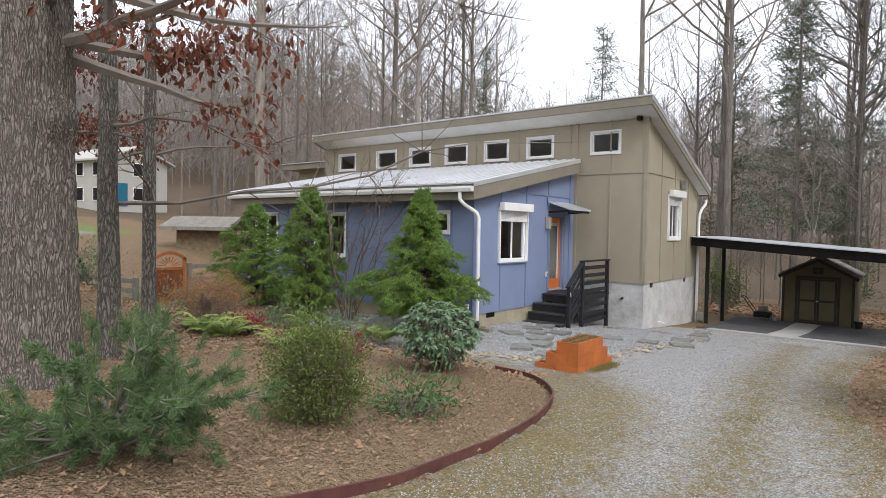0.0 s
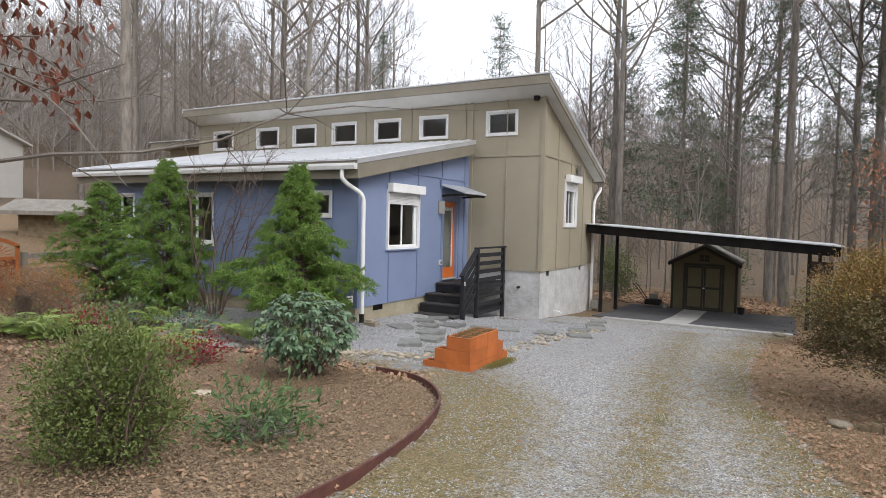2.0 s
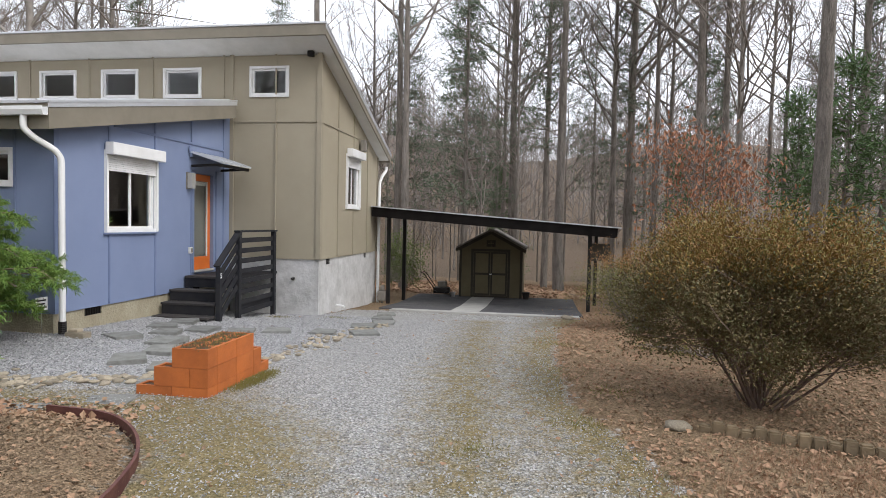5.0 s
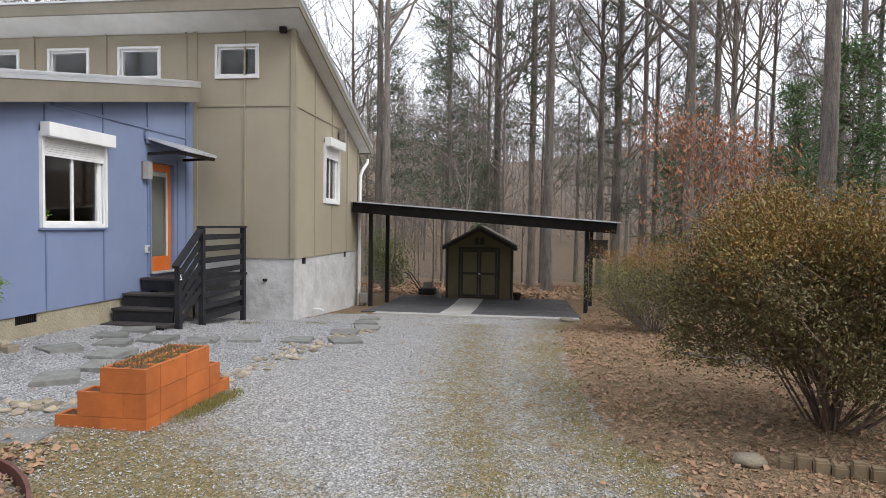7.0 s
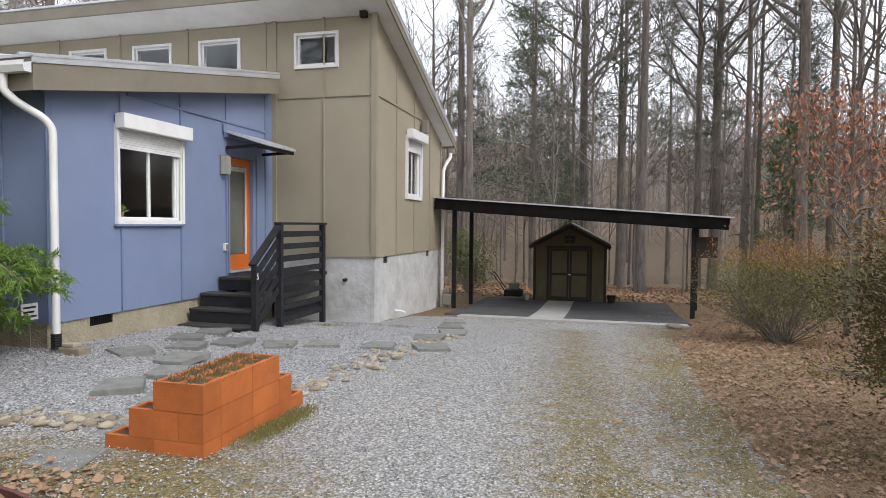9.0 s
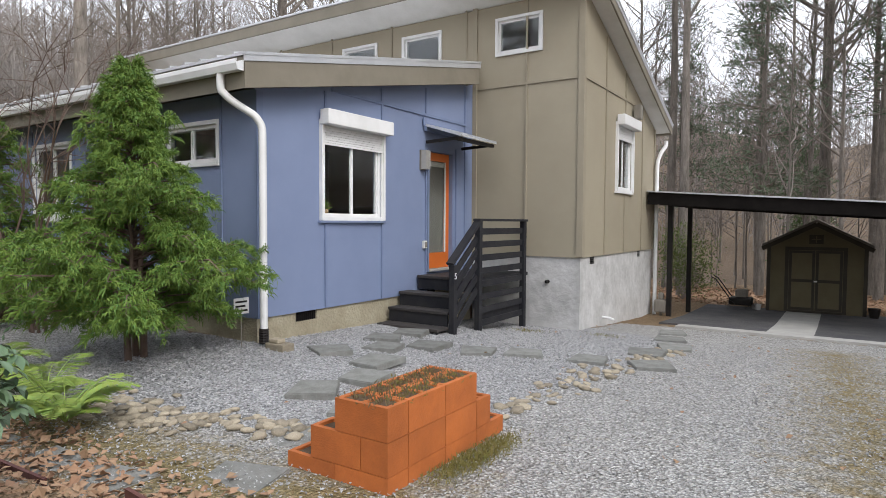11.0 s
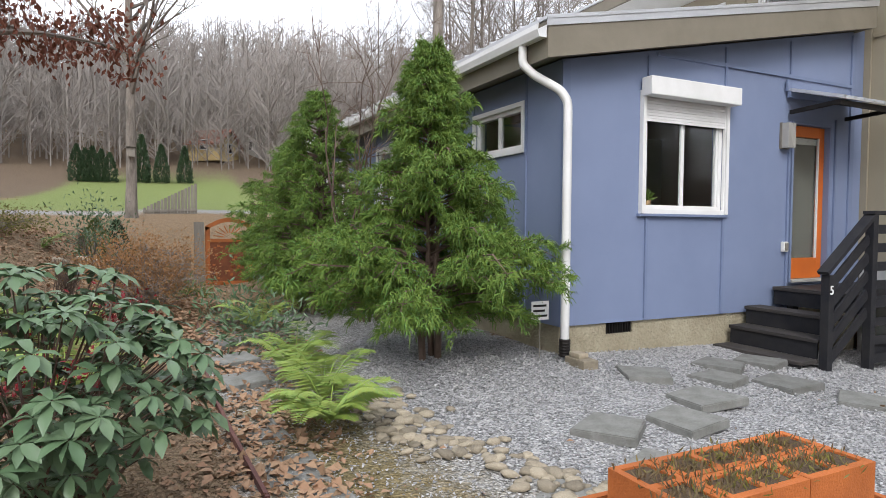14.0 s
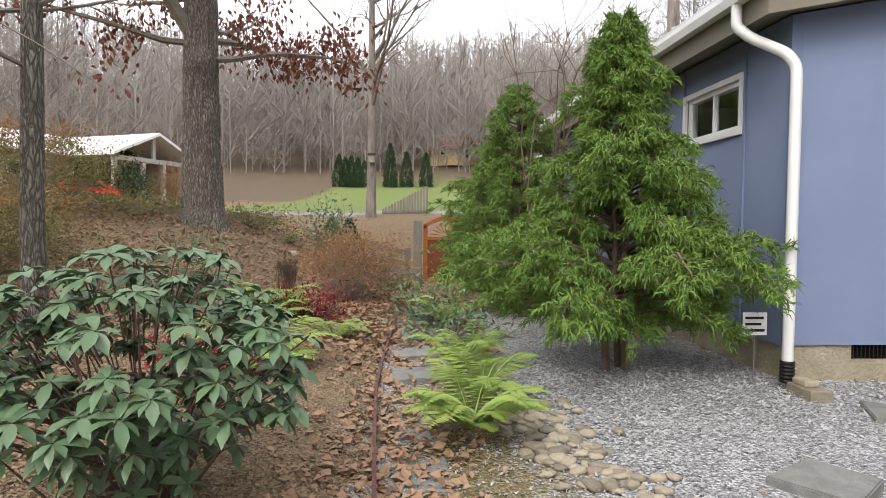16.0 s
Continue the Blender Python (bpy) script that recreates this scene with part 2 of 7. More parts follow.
GLASS = bpy.data.materials.new("window_glass")
GLASS.use_nodes = True
gb = GLASS.node_tree.nodes["Principled BSDF"]
gb.inputs["Base Color"].default_value = (0.9, 0.93, 0.93, 1)
gb.inputs["Roughness"].default_value = 0.02
gb.inputs["Transmission Weight"].default_value = 1.0
gb.inputs["IOR"].default_value = 1.5


# ---------------------------------------------------------------- building helpers
def part(name, bm, mat, parent=None, label="", smooth=False):
    me = bpy.data.meshes.new(name)
    bm.to_mesh(me)
    bm.free()
    if mat:
        me.materials.append(mat)
    if smooth:
        for p in me.polygons:
            p.use_smooth = True
    ob = new(name, me)
    if parent:
        ob.parent = parent
    if label:
        ob["label"] = label
    return ob


def raw(name, v, f, mats, parent=None, label="", idx=None, smooth=False):
    me = bpy.data.meshes.new(name)
    v = np.asarray(v, dtype=float).reshape(-1, 3)
    me.from_pydata(v.tolist(), [], f if isinstance(f, list) else f.tolist())
    for m in (mats if isinstance(mats, (list, tuple)) else [mats]):
        me.materials.append(m)
    if idx is not None:
        me.polygons.foreach_set("material_index", np.asarray(idx, dtype=np.int32))
    if smooth:
        me.polygons.foreach_set("use_smooth", np.ones(len(me.polygons), dtype=bool))
    me.update()
    ob = new(name, me)
    if parent:
        ob.parent = parent
    if label:
        ob["label"] = label
    return ob


def thing(name, label, category, group="", at=(0, 0, 0), kind=""):
    ob = new(name)
    ob.location = at
    ob.empty_display_size = 0.1
    return tagged(ob, label, category, group, kind)


def hexa(bm, c):
    """A block from eight corners: four below, four above, both counter-clockwise."""
    v = [bm.verts.new(p) for p in c]
    for q in ((3, 2, 1, 0), (4, 5, 6, 7), (0, 1, 5, 4), (1, 2, 6, 5), (2, 3, 7, 6), (3, 0, 4, 7)):
        bm.faces.new([v[i] for i in q])
    return v


def block(bm, x0, x1, y0, y1, z0, z1):
    return hexa(bm, [(x0, y0, z0), (x1, y0, z0), (x1, y1, z0), (x0, y1, z0), (x0, y0, z1), (x1, y0, z1), (x1, y1, z1), (x0, y1, z1)])


def boxes(name, rows, mat, parent=None, label="", bevel=0.0):
    bm = bmesh.new()
    for r in rows:
        block(bm, *r)
    if bevel:
        bmesh.ops.bevel(bm, geom=bm.edges[:], offset=bevel, segments=2, profile=0.6, affect="EDGES")
    return part(name, bm, mat, parent, label)


def bar(bm, a, b, w, h, up=(0, 0, 1)):
    """A square bar from a to b."""
    a, b = Vector(a), Vector(b)
    d = (b - a).normalized()
    s = d.cross(Vector(up)).normalized() * (w / 2)
    u = s.cross(d).normalized() * (h / 2)
    hexa(bm, [a - s - u, a + s - u, b + s - u, b - s - u, a - s + u, a + s + u, b + s + u, b - s + u])


def tube_arrays(pts, radii, sides):
    pts = np.asarray(pts, dtype=float)
    n = len(pts)
    d = np.gradient(pts, axis=0)
    d /= np.linalg.norm(d, axis=1)[:, None] + 1e-9
    ref = np.array([0, 0, 1.0]) if abs(d[0][2]) < 0.9 else np.array([1.0, 0, 0])
    s = np.cross(d, ref)
    s /= np.linalg.norm(s, axis=1)[:, None] + 1e-9
    u = np.cross(s, d)
    a = np.linspace(0, 2 * np.pi, sides, endpoint=False)
    r = np.asarray(radii, dtype=float)[:, None, None]
    v = pts[:, None, :] + r * (np.cos(a)[None, :, None] * s[:, None, :] + np.sin(a)[None, :, None] * u[:, None, :])
    i, j = np.meshgrid(np.arange(n - 1), np.arange(sides), indexing="ij")
    k = (j + 1) % sides
    f = np.stack([i * sides + j, i * sides + k, (i + 1) * sides + k, (i + 1) * sides + j], axis=-1).reshape(-1, 4)
    return v.reshape(-1, 3), f


class Mesher:
    """Collects tubes and leaves into one mesh."""

    def __init__(self):
        self.v, self.f, self.n = [], [], 0

    def add(self, v, f):
        self.v.append(v)
        self.f.append(np.asarray(f) + self.n)
        self.n += len(v)

    def tube(self, pts, radii, sides=5):
        self.add(*tube_arrays(pts, radii, sides))

    def faces(self):
        out = []
        for f in self.f:
            out += f.tolist()
        return out

    def build(self, name, mat, parent=None, label="", smooth=False):
        return raw(name, np.concatenate(self.v), self.faces(), mat, parent, label, smooth=smooth)


def unit(a):
    return a / (np.linalg.norm(a, axis=-1, keepdims=True) + 1e-9)


def leaf_arrays(pos, axis, length, width, g, fold=0.25):
    """Folded leaves: each a pair of triangles on each side of its midrib."""
    n = len(pos)
    axis = unit(axis)
    side = unit(np.cross(axis, unit(g.normal(size=(n, 3)))))
    nor = np.cross(side, axis)
    length = np.broadcast_to(length, n)[:, None]
    width = np.broadcast_to(width, n)[:, None]
    base, tip = pos, pos + axis * length
    mid = pos + axis * length * 0.5
    l = mid + side * width * 0.5 + nor * width * fold
    r = mid - side * width * 0.5 + nor * width * fold
    v = np.stack([base, l, tip, r], axis=1).reshape(-1, 3)
    k = np.arange(n)[:, None] * 4
    f = np.concatenate([k + [0, 2, 1], k + [0, 3, 2]], axis=1).reshape(-1, 3)
    return v, f


def cloud(g, n, radii, shell=0.55):
    """Points in an ellipsoid, denser to its skin."""
    p = unit(g.normal(size=(n, 3)))
    return p * (shell + (1 - shell) * g.random((n, 1)) ** 0.6) * np.asarray(radii)


# ---------------------------------------------------------------- ground
def ease(t):
    t = np.clip(t, 0, 1)
    return t * t * (3 - 2 * t)


GY = [-400, -60, -20, -0.4, 3.2, 4.7, 6, 8, 10.5, 14, 16.4, 18.5, 21, 25, 35, 60, 400]
GZ = [9, 3.2, 1.75, .77, .25, .08, -.02, -.05, -.10, -.22, -.40, -.53, -.70, -.80, -1.5, -3.2, -3.2]


def height(x, y):
    x, y = np.asarray(x, dtype=float), np.asarray(y, dtype=float)
    z = np.interp(y, GY, GZ)
    z = z + 0.11 * ease((-5.6 - x) / 2.2) * ease((y - 8.5) / 2.5) * ease((15.5 - y) / 1.5)
    z = z + 1.15 * ease((-9.5 - x) / 6.0) * ease((7.6 - y) / 3.4)
    rise = np.interp(-x, [19.5, 24, 29, 33, 39, 46, 68, 83, 140], [0.55, 1.15, 1.55, 1.85, 2.2, 2.5, 4.3, 6.2, 9])
    w = ease((-19.2 - x) / 5.0)
    z = z * (1 - w) + rise * w
    z = z - 0.15 * np.exp(-((x + 17.3) / 2.4) ** 2 - ((y - 8.9) / 1.1) ** 2)
    d = np.hypot(x + 5, y - 8)
    turn = np.arctan2(y - 8, x + 5)
    tall = 24 + 5 * np.cos(turn - 2.9) + 3.5 * np.sin(turn * 5.0 + 1) + 2.5 * np.sin(turn * 11.0)
    z = z + tall * ease((d - 48) / 150.0)
    return z


def ground_z(x, y):
    return float(height(x, y))


EDGE = [(-3.7, -5.0), (-3.05, 0.0), (-2.72, 2.6), (-2.8, 3.85), (-3.0, 5.4), (-3.32, 6.7), (-3.7, 7.4), (-4.3, 7.88), (-5.0, 7.98), (-5.9, 7.8), (-7.6, 7.78), (-11.2, 7.95)]
RIGHT = [(0.3, 18.3), (-0.3, 16), (-0.5, 12.4), (-0.35, 9.5), (0.15, 8.2), (0.8, 5.5), (1.6, 2), (2.5, -3), (3.2, -12), (3.2, -30)]
PAD = [(-6.9, 8.95), (-6.1, 9.0), (-5.5, 9.3), (-4.6, 10.1), (-4.15, 10.9), (-4.15, 11.7), (-4.05, 12.8), (-3.8, 14.2), (-3.9, 15.5), (-4.6, 16.6), (-5.6, 16.9), (-8, 16.9), (-8, 11.4), (-9.4, 11.0), (-9.6, 9.6), (-8.2, 9.0)]
DRIVE = EDGE + [(-12.0, 9.0), (-12.0, 11.2), (-8, 11.2), (-8, 17), (-5.6, 17), (-5.6, 18.4)] + RIGHT + [(-6.0, -30)]


def spline(pts, step=0.12):
    p = [np.array(q, dtype=float) for q in pts]
    p = [2 * p[0] - p[1]] + p + [2 * p[-1] - p[-2]]
    out = []
    for i in range(1, len(p) - 2):
        n = max(2, int(np.linalg.norm(p[i + 1] - p[i]) / step))
        for k in range(n):
            t = k / n
            out.append(0.5 * (2 * p[i] + (p[i + 1] - p[i - 1]) * t + (2 * p[i - 1] - 5 * p[i] + 4 * p[i + 1] - p[i + 2]) * t * t
                              + (3 * p[i] - p[i - 1] - 3 * p[i + 1] + p[i + 2]) * t ** 3))
    out.append(p[-2])
    return np.array(out)


def inside(poly, x, y):
    r = np.zeros(np.shape(x), dtype=bool)
    n = len(poly)
    for i in range(n):
        (x0, y0), (x1, y1) = poly[i], poly[(i + 1) % n]
        if y0 != y1:
            r ^= ((y0 > y) != (y1 > y)) & (x < (x1 - x0) * (y - y0) / (y1 - y0) + x0)
    return r


def away(line, x, y):
    d = np.full(np.shape(x), 1e9)
    for (x0, y0), (x1, y1) in zip(line[:-1], line[1:]):
        dx, dy = x1 - x0, y1 - y0
        t = np.clip(((x - x0) * dx + (y - y0) * dy) / (dx * dx + dy * dy), 0, 1)
        d = np.minimum(d, np.hypot(x - x0 - t * dx, y - y0 - t * dy))
    return d


EDGE_LINE = [tuple(p) for p in spline(EDGE, 0.3)]
DRIVE_LINE = EDGE_LINE + DRIVE[len(EDGE):]


def ground_material():
    m = bpy.data.materials.new("ground_surface")
    m.use_nodes = True
    n, l = m.node_tree.nodes, m.node_tree.links
    b = n["Principled BSDF"]
    b.inputs["Roughness"].default_value = 0.95
    b.inputs["Specular IOR Level"].default_value = 0.2
    co = n.new("ShaderNodeTexCoord")

    def tex(kind, scale, **kw):
        t = n.new(kind)
        t.inputs["Scale"].default_value = scale
        for k, v in kw.items():
            t.inputs[k].default_value = v
        l.new(co.outputs["Object"], t.inputs["Vector"])
        return t

    def ramp(src, lo, hi, a, c):
        r = n.new("ShaderNodeValToRGB")
        r.color_ramp.elements[0].position, r.color_ramp.elements[0].color = lo, (*a, 1)
        r.color_ramp.elements[1].position, r.color_ramp.elements[1].color = hi, (*c, 1)
        l.new(src, r.inputs["Fac"])
        return r.outputs["Color"]

    def mix(fac, a, c, mode="MIX"):
        k = n.new("ShaderNodeMixRGB")
        k.blend_type = mode
        for s, v in (("Fac", fac), ("Color1", a), ("Color2", c)):
            if isinstance(v, (int, float)):
                k.inputs[s].default_value = v
            elif isinstance(v, tuple):
                k.inputs[s].default_value = (*v, 1)
            else:
                l.new(v, k.inputs[s])
        return k.outputs["Color"]

    def mask(name, jag, width=0.25):
        a = n.new("ShaderNodeAttribute")
        a.attribute_name = name
        s = n.new("ShaderNodeMath")
        s.operation = "ADD"
        l.new(a.outputs["Fac"], s.inputs[0])
        o = n.new("ShaderNodeMapRange")
        o.inputs["From Min"].default_value = 0.3
        o.inputs["From Max"].default_value = 0.7
        o.inputs["To Min"].default_value = -0.42
        o.inputs["To Max"].default_value = 0.42
        l.new(jag, o.inputs["Value"])
        l.new(o.outputs["Result"], s.inputs[1])
        r = n.new("ShaderNodeMapRange")
        r.inputs["From Min"].default_value = 0.5 - width / 2
        r.inputs["From Max"].default_value = 0.5 + width / 2
        l.new(s.outputs[0], r.inputs["Value"])
        return r.outputs["Result"]

    chip = tex("ShaderNodeTexVoronoi", 46.0)
    chip2 = tex("ShaderNodeTexVoronoi", 92.0)
    mid = tex("ShaderNodeTexNoise", 7.0, Detail=8.0, Roughness=0.7)
    broad = tex("ShaderNodeTexNoise", 0.7, Detail=5.0)
    fine = tex("ShaderNodeTexNoise", 40.0, Detail=4.0)
    bw = n.new("ShaderNodeRGBToBW")
    l.new(chip.outputs["Color"], bw.inputs["Color"])
    bw2 = n.new("ShaderNodeRGBToBW")
    l.new(chip2.outputs["Color"], bw2.inputs["Color"])
    both = mix(0.38, bw.outputs["Val"], bw2.outputs["Val"])
    drive = mix(0.38, ramp(both, 0.2, 0.8, (0.13, 0.125, 0.118), (0.95, 0.94, 0.92)), ramp(mid.outputs["Fac"], 0.3, 0.7, (0.38, 0.36, 0.32), (0.60, 0.59, 0.57)))
    clean = mix(0.3, ramp(both, 0.2, 0.8, (0.12, 0.12, 0.125), (0.92, 0.92, 0.93)), ramp(mid.outputs["Fac"], 0.3, 0.7, (0.38, 0.38, 0.385), (0.56, 0.56, 0.57)))
    tan = mix(0.4, ramp(both, 0.2, 0.8, (0.10, 0.08, 0.045), (0.40, 0.32, 0.19)), ramp(mid.outputs["Fac"], 0.3, 0.7, (0.17, 0.15, 0.03), (0.34, 0.26, 0.13)))
    mulch = mix(0.5, ramp(both, 0.2, 0.85, (0.09, 0.06, 0.038), (0.44, 0.31, 0.19)), ramp(mid.outputs["Fac"], 0.3, 0.7, (0.18, 0.125, 0.08), (0.37, 0.275, 0.175)))
    wild = mix(0.5, ramp(both, 0.2, 0.85, (0.075, 0.05, 0.032), (0.42, 0.29, 0.175)), ramp(mid.outputs["Fac"], 0.3, 0.7, (0.17, 0.115, 0.07), (0.37, 0.27, 0.16)))
    wood = ramp(mid.outputs["Fac"], 0.3, 0.7, (0.10, 0.075, 0.052), (0.23, 0.17, 0.12))
    lawn = ramp(mid.outputs["Fac"], 0.3, 0.7, (0.17, 0.22, 0.07), (0.24, 0.28, 0.10))
    tarmac = ramp(mid.outputs["Fac"], 0.3, 0.7, (0.28, 0.27, 0.26), (0.36, 0.35, 0.34))
    gap = ramp(chip.outputs["Distance"], 0.25, 0.75, (1, 1, 1), (0.48, 0.47, 0.46))
    drive = mix(0.85, drive, gap, "MULTIPLY")
    clean = mix(0.85, clean, gap, "MULTIPLY")
    c = mix(mask("m_mulch", mid.outputs["Fac"]), wild, mulch)
    c = mix(mask("m_wood", broad.outputs["Fac"]), c, wood)
    c = mix(mask("m_drive", mid.outputs["Fac"]), c, drive)
    c = mix(mask("m_tan", mid.outputs["Fac"], 0.7), c, tan)
    c = mix(mask("m_clean", mid.outputs["Fac"]), c, clean)
    c = mix(mask("m_lawn", fine.outputs["Fac"]), c, lawn)
    c = mix(mask("m_road", fine.outputs["Fac"], 0.1), c, tarmac)
    l.new(c, b.inputs["Base Color"])
    bp = n.new("ShaderNodeBump")
    bp.inputs["Strength"].default_value = 1.0
    bp.inputs["Distance"].default_value = 0.035
    add = n.new("ShaderNodeMath")
    add.operation = "ADD"
    l.new(chip.outputs["Distance"], add.inputs[0])
    l.new(mid.outputs["Fac"], add.inputs[1])
    l.new(add.outputs[0], bp.inputs["Height"])
    l.new(bp.outputs["Normal"], b.inputs["Normal"])
    return m


def axis_steps(lo, hi, a, b, step):
    core = np.arange(lo, hi, step)
    out_hi, out_lo, s, v = [], [], step, hi
    while v < b:
        out_hi.append(v)
        s *= 1.13
        v += s
    s, v = step, lo
    while v > a:
        s *= 1.13
        v -= s
        out_lo.append(v)
    return np.concatenate([np.array(out_lo[::-1]), core, np.array(out_hi + [b])])


def build_ground():
    xs = axis_steps(-12, 4, -700, 700, 0.11)
    ys = axis_steps(-1, 20, -700, 700, 0.11)
    X, Y = np.meshgrid(xs, ys, indexing="ij")
    Z = height(X, Y)
    drv = inside(DRIVE_LINE, X, Y)
    de = away(DRIVE_LINE + [DRIVE_LINE[0]], X, Y)
    bed = away(EDGE_LINE, X, Y)
    left = inside(EDGE_LINE + [(-12, 8.0), (-12, 20), (-60, 20), (-60, -30), (-6, -30)], X, Y)
    # beds lie a little above the gravel, behind the edging
    Z = Z + np.where(left & ~drv, 0.10 * ease(bed / 0.5) + 0.03, 0)
    near = ease((60 - np.hypot(X, Y - 8)) / 40)
    bumps = np.array([noise.fractal(Vector((a * 0.6, b * 0.6, 0)), 1.0, 2.0, 4) for a, b in zip(X.ravel(), Y.ravel())]).reshape(X.shape)
    Z = Z + bumps * np.where(drv, 0.012, 0.035) * near
    nx, ny = X.shape
    i, j = np.meshgrid(np.arange(nx - 1), np.arange(ny - 1), indexing="ij")
    k = i * ny + j
    f = np.stack([k, k + ny, k + ny + 1, k + 1], axis=-1).reshape(-1, 4)
    ob = raw("ground", np.stack([X, Y, Z], axis=-1).reshape(-1, 3), f, ground_material(), smooth=True)
    tagged(ob, "sloping ground of grey gravel drive, mulch beds and leaf litter", "ground", kind="structure")
    soft = lambda sd, w: np.clip(0.5 + sd / w, 0, 1)
    sd = np.where(drv, de, -de)
    pad = inside(PAD, X, Y)
    dp = away(PAD + [PAD[0]], X, Y)
    east = away(RIGHT, X, Y)
    mid_line = away([(-1.9, 16.5), (-1.6, 11), (-1.0, 6), (-0.7, 1), (-0.7, -6)], X, Y)
    tan_line = away([(-4.2, 8.5), (-3.2, 7.7), (-2.75, 6.4), (-2.3, 4), (-2.2, 1)], X, Y)
    masks = {
        "m_drive": soft(sd, 0.5) * (Y < 18.6),
        "m_clean": soft(np.where(pad, dp, -dp), 0.5),
        "m_tan": np.clip(np.maximum.reduce([0.95 - east / 1.5, 1.15 - tan_line / 1.2, 0.78 - mid_line / 1.2, (1.0 - away([(-7.2, 8.35), (-5.6, 8.4), (-4.5, 8.4)], X, Y) / 0.9)]), 0, 1) * drv,
        "m_mulch": np.where(left & ~drv, np.clip(bed / 0.2, 0, 1) * ease((X + 22) / 6), 0),
        "m_wood": ease((np.hypot(X + 5, Y - 8) - 38) / 12),
        "m_lawn": soft(7.5 - np.abs(Y - 7.5 + (X + 45) * 0.05), 2) * ease((-30.5 - X) / 1.0) * ease((X + 74) / 4),
        "m_road": soft(1.2 - np.abs(X + 29.3 + (Y - 4) * 0.3), 0.6) * ease((14 - Y) / 3),
    }
    for name, val in masks.items():
        at = ob.data.attributes.new(name, "FLOAT", "POINT")
        at.data.foreach_set("value", val.astype(np.float32).ravel())
    return ob


build_ground()


# ---------------------------------------------------------------- house shell
def wall(name, label, axis, at, u0, u1, zbot, ztop, thick, holes, mat):
    """A wall on x = at or y = at, thick metres inwards, with holes (u0, u1, z0, z1); ztop(u) gives its top."""
    cuts = sorted({u0, u1, *[h[0] for h in holes], *[h[1] for h in holes]})
    bm = bmesh.new()

    def cell(a, b, z0, z1a, z1b):
        if axis == "x":
            c = [(at - thick, a, z0), (at, a, z0), (at, b, z0), (at - thick, b, z0), (at - thick, a, z1a), (at, a, z1a), (at, b, z1b), (at - thick, b, z1b)]
        else:
            c = [(a, at, z0), (b, at, z0), (b, at + thick, z0), (a, at + thick, z0), (a, at, z1a), (b, at, z1b), (b, at + thick, z1b), (a, at + thick, z1a)]
        hexa(bm, c)

    for a, b in zip(cuts[:-1], cuts[1:]):
        zs = sorted([(h[2], h[3]) for h in holes if h[0] <= a + 1e-6 and h[1] >= b - 1e-6])
        z = zbot
        for lo, hi in zs:
            if lo > z:
                cell(a, b, z, lo, lo)
            z = hi
        cell(a, b, z, ztop(a), ztop(b))
    return tagged(part(name, bm, mat), label, "wall", kind="structure")


BX, FY, TY, RX = -7.8, 11.2, 16.35, -5.63     # blue end wall, blue front wall, tall front wall, tall end wall
LEFT = -16.6
roof_low = lambda y: 3.04 + 0.198 * (y - 11.2)          # underside of the low roof
roof_high = lambda y: 5.50 - 0.372 * (y - 16.15)        # underside of the high roof

BW = (12.31, 13.58, 1.52, 2.79)
DOOR = (14.82, 15.62, 0.62, 2.70)
FW = (-9.6, -8.49, 2.20, 2.69)
LW = (-13.3, -12.1, 1.5, 2.66)
LW2 = (-16.2, -15.1, 1.6, 2.66)
CW = [(-7.28, -6.43), (-9.42, -8.55), (-11.02, -10.15), (-12.66, -11.77), (-14.3, -13.38), (-15.95, -15.0), (-18.05, -17.15)]
RW = (18.17, 19.2, 2.13, 3.40)

wall("wall_blue_end", "blue painted panel siding end wall with battens", "x", BX, FY, TY, 0.28, lambda y: roof_low(y), 0.16, [BW, DOOR], BLUE)
wall("wall_blue_front", "blue painted panel siding long wall under the eave", "y", FY, LEFT, BX - 0.16, 0.28, lambda x: roof_low(FY), 0.16, [FW, LW, LW2], BLUE)
wall("wall_tall_front", "taupe painted panel siding wall with clerestory windows", "y", TY, -18.9, RX - 0.16, 0.86, lambda x: roof_high(TY), 0.16, [(a, b, 4.54, 5.14) for a, b in CW], TAUPE)
wall("wall_tall_end", "taupe painted panel siding end wall under a sloping roof", "x", RX, TY, 21.1, 0.86, lambda y: roof_high(y), 0.16, [RW], TAUPE)
wall("wall_back", "plain taupe back wall", "y", 20.94, -18.9, RX - 0.16, -0.9, lambda x: roof_high(21.0), 0.16, [], TAUPE)
wall("wall_west", "plain taupe far end wall", "x", -18.74, TY + 0.16, 20.94, -0.9, lambda y: roof_high(y), 0.16, [], TAUPE)
wall("wall_blue_west", "plain blue far end wall", "x", LEFT + 0.16, FY + 0.16, TY, -0.6, lambda y: roof_low(y), 0.16, [], BLUE)
wall("foundation_blue_end", "rough tan stucco foundation under blue siding", "x", BX - 0.03, FY + 0.03, TY, -0.6, lambda y: 0.28, 0.2, [(11.86, 12.24, 0.15, 0.275)], STUCCO)
wall("foundation_blue_front", "rough tan stucco foundation under the long wall", "y", FY + 0.03, LEFT, BX - 0.23, -0.6, lambda x: 0.28, 0.2, [], STUCCO)
wall("foundation_tall_front", "white trowelled stucco foundation", "y", TY + 0.03, BX, RX - 0.23, -1.0, lambda x: 0.86, 0.2, [], WHITE_STUCCO)
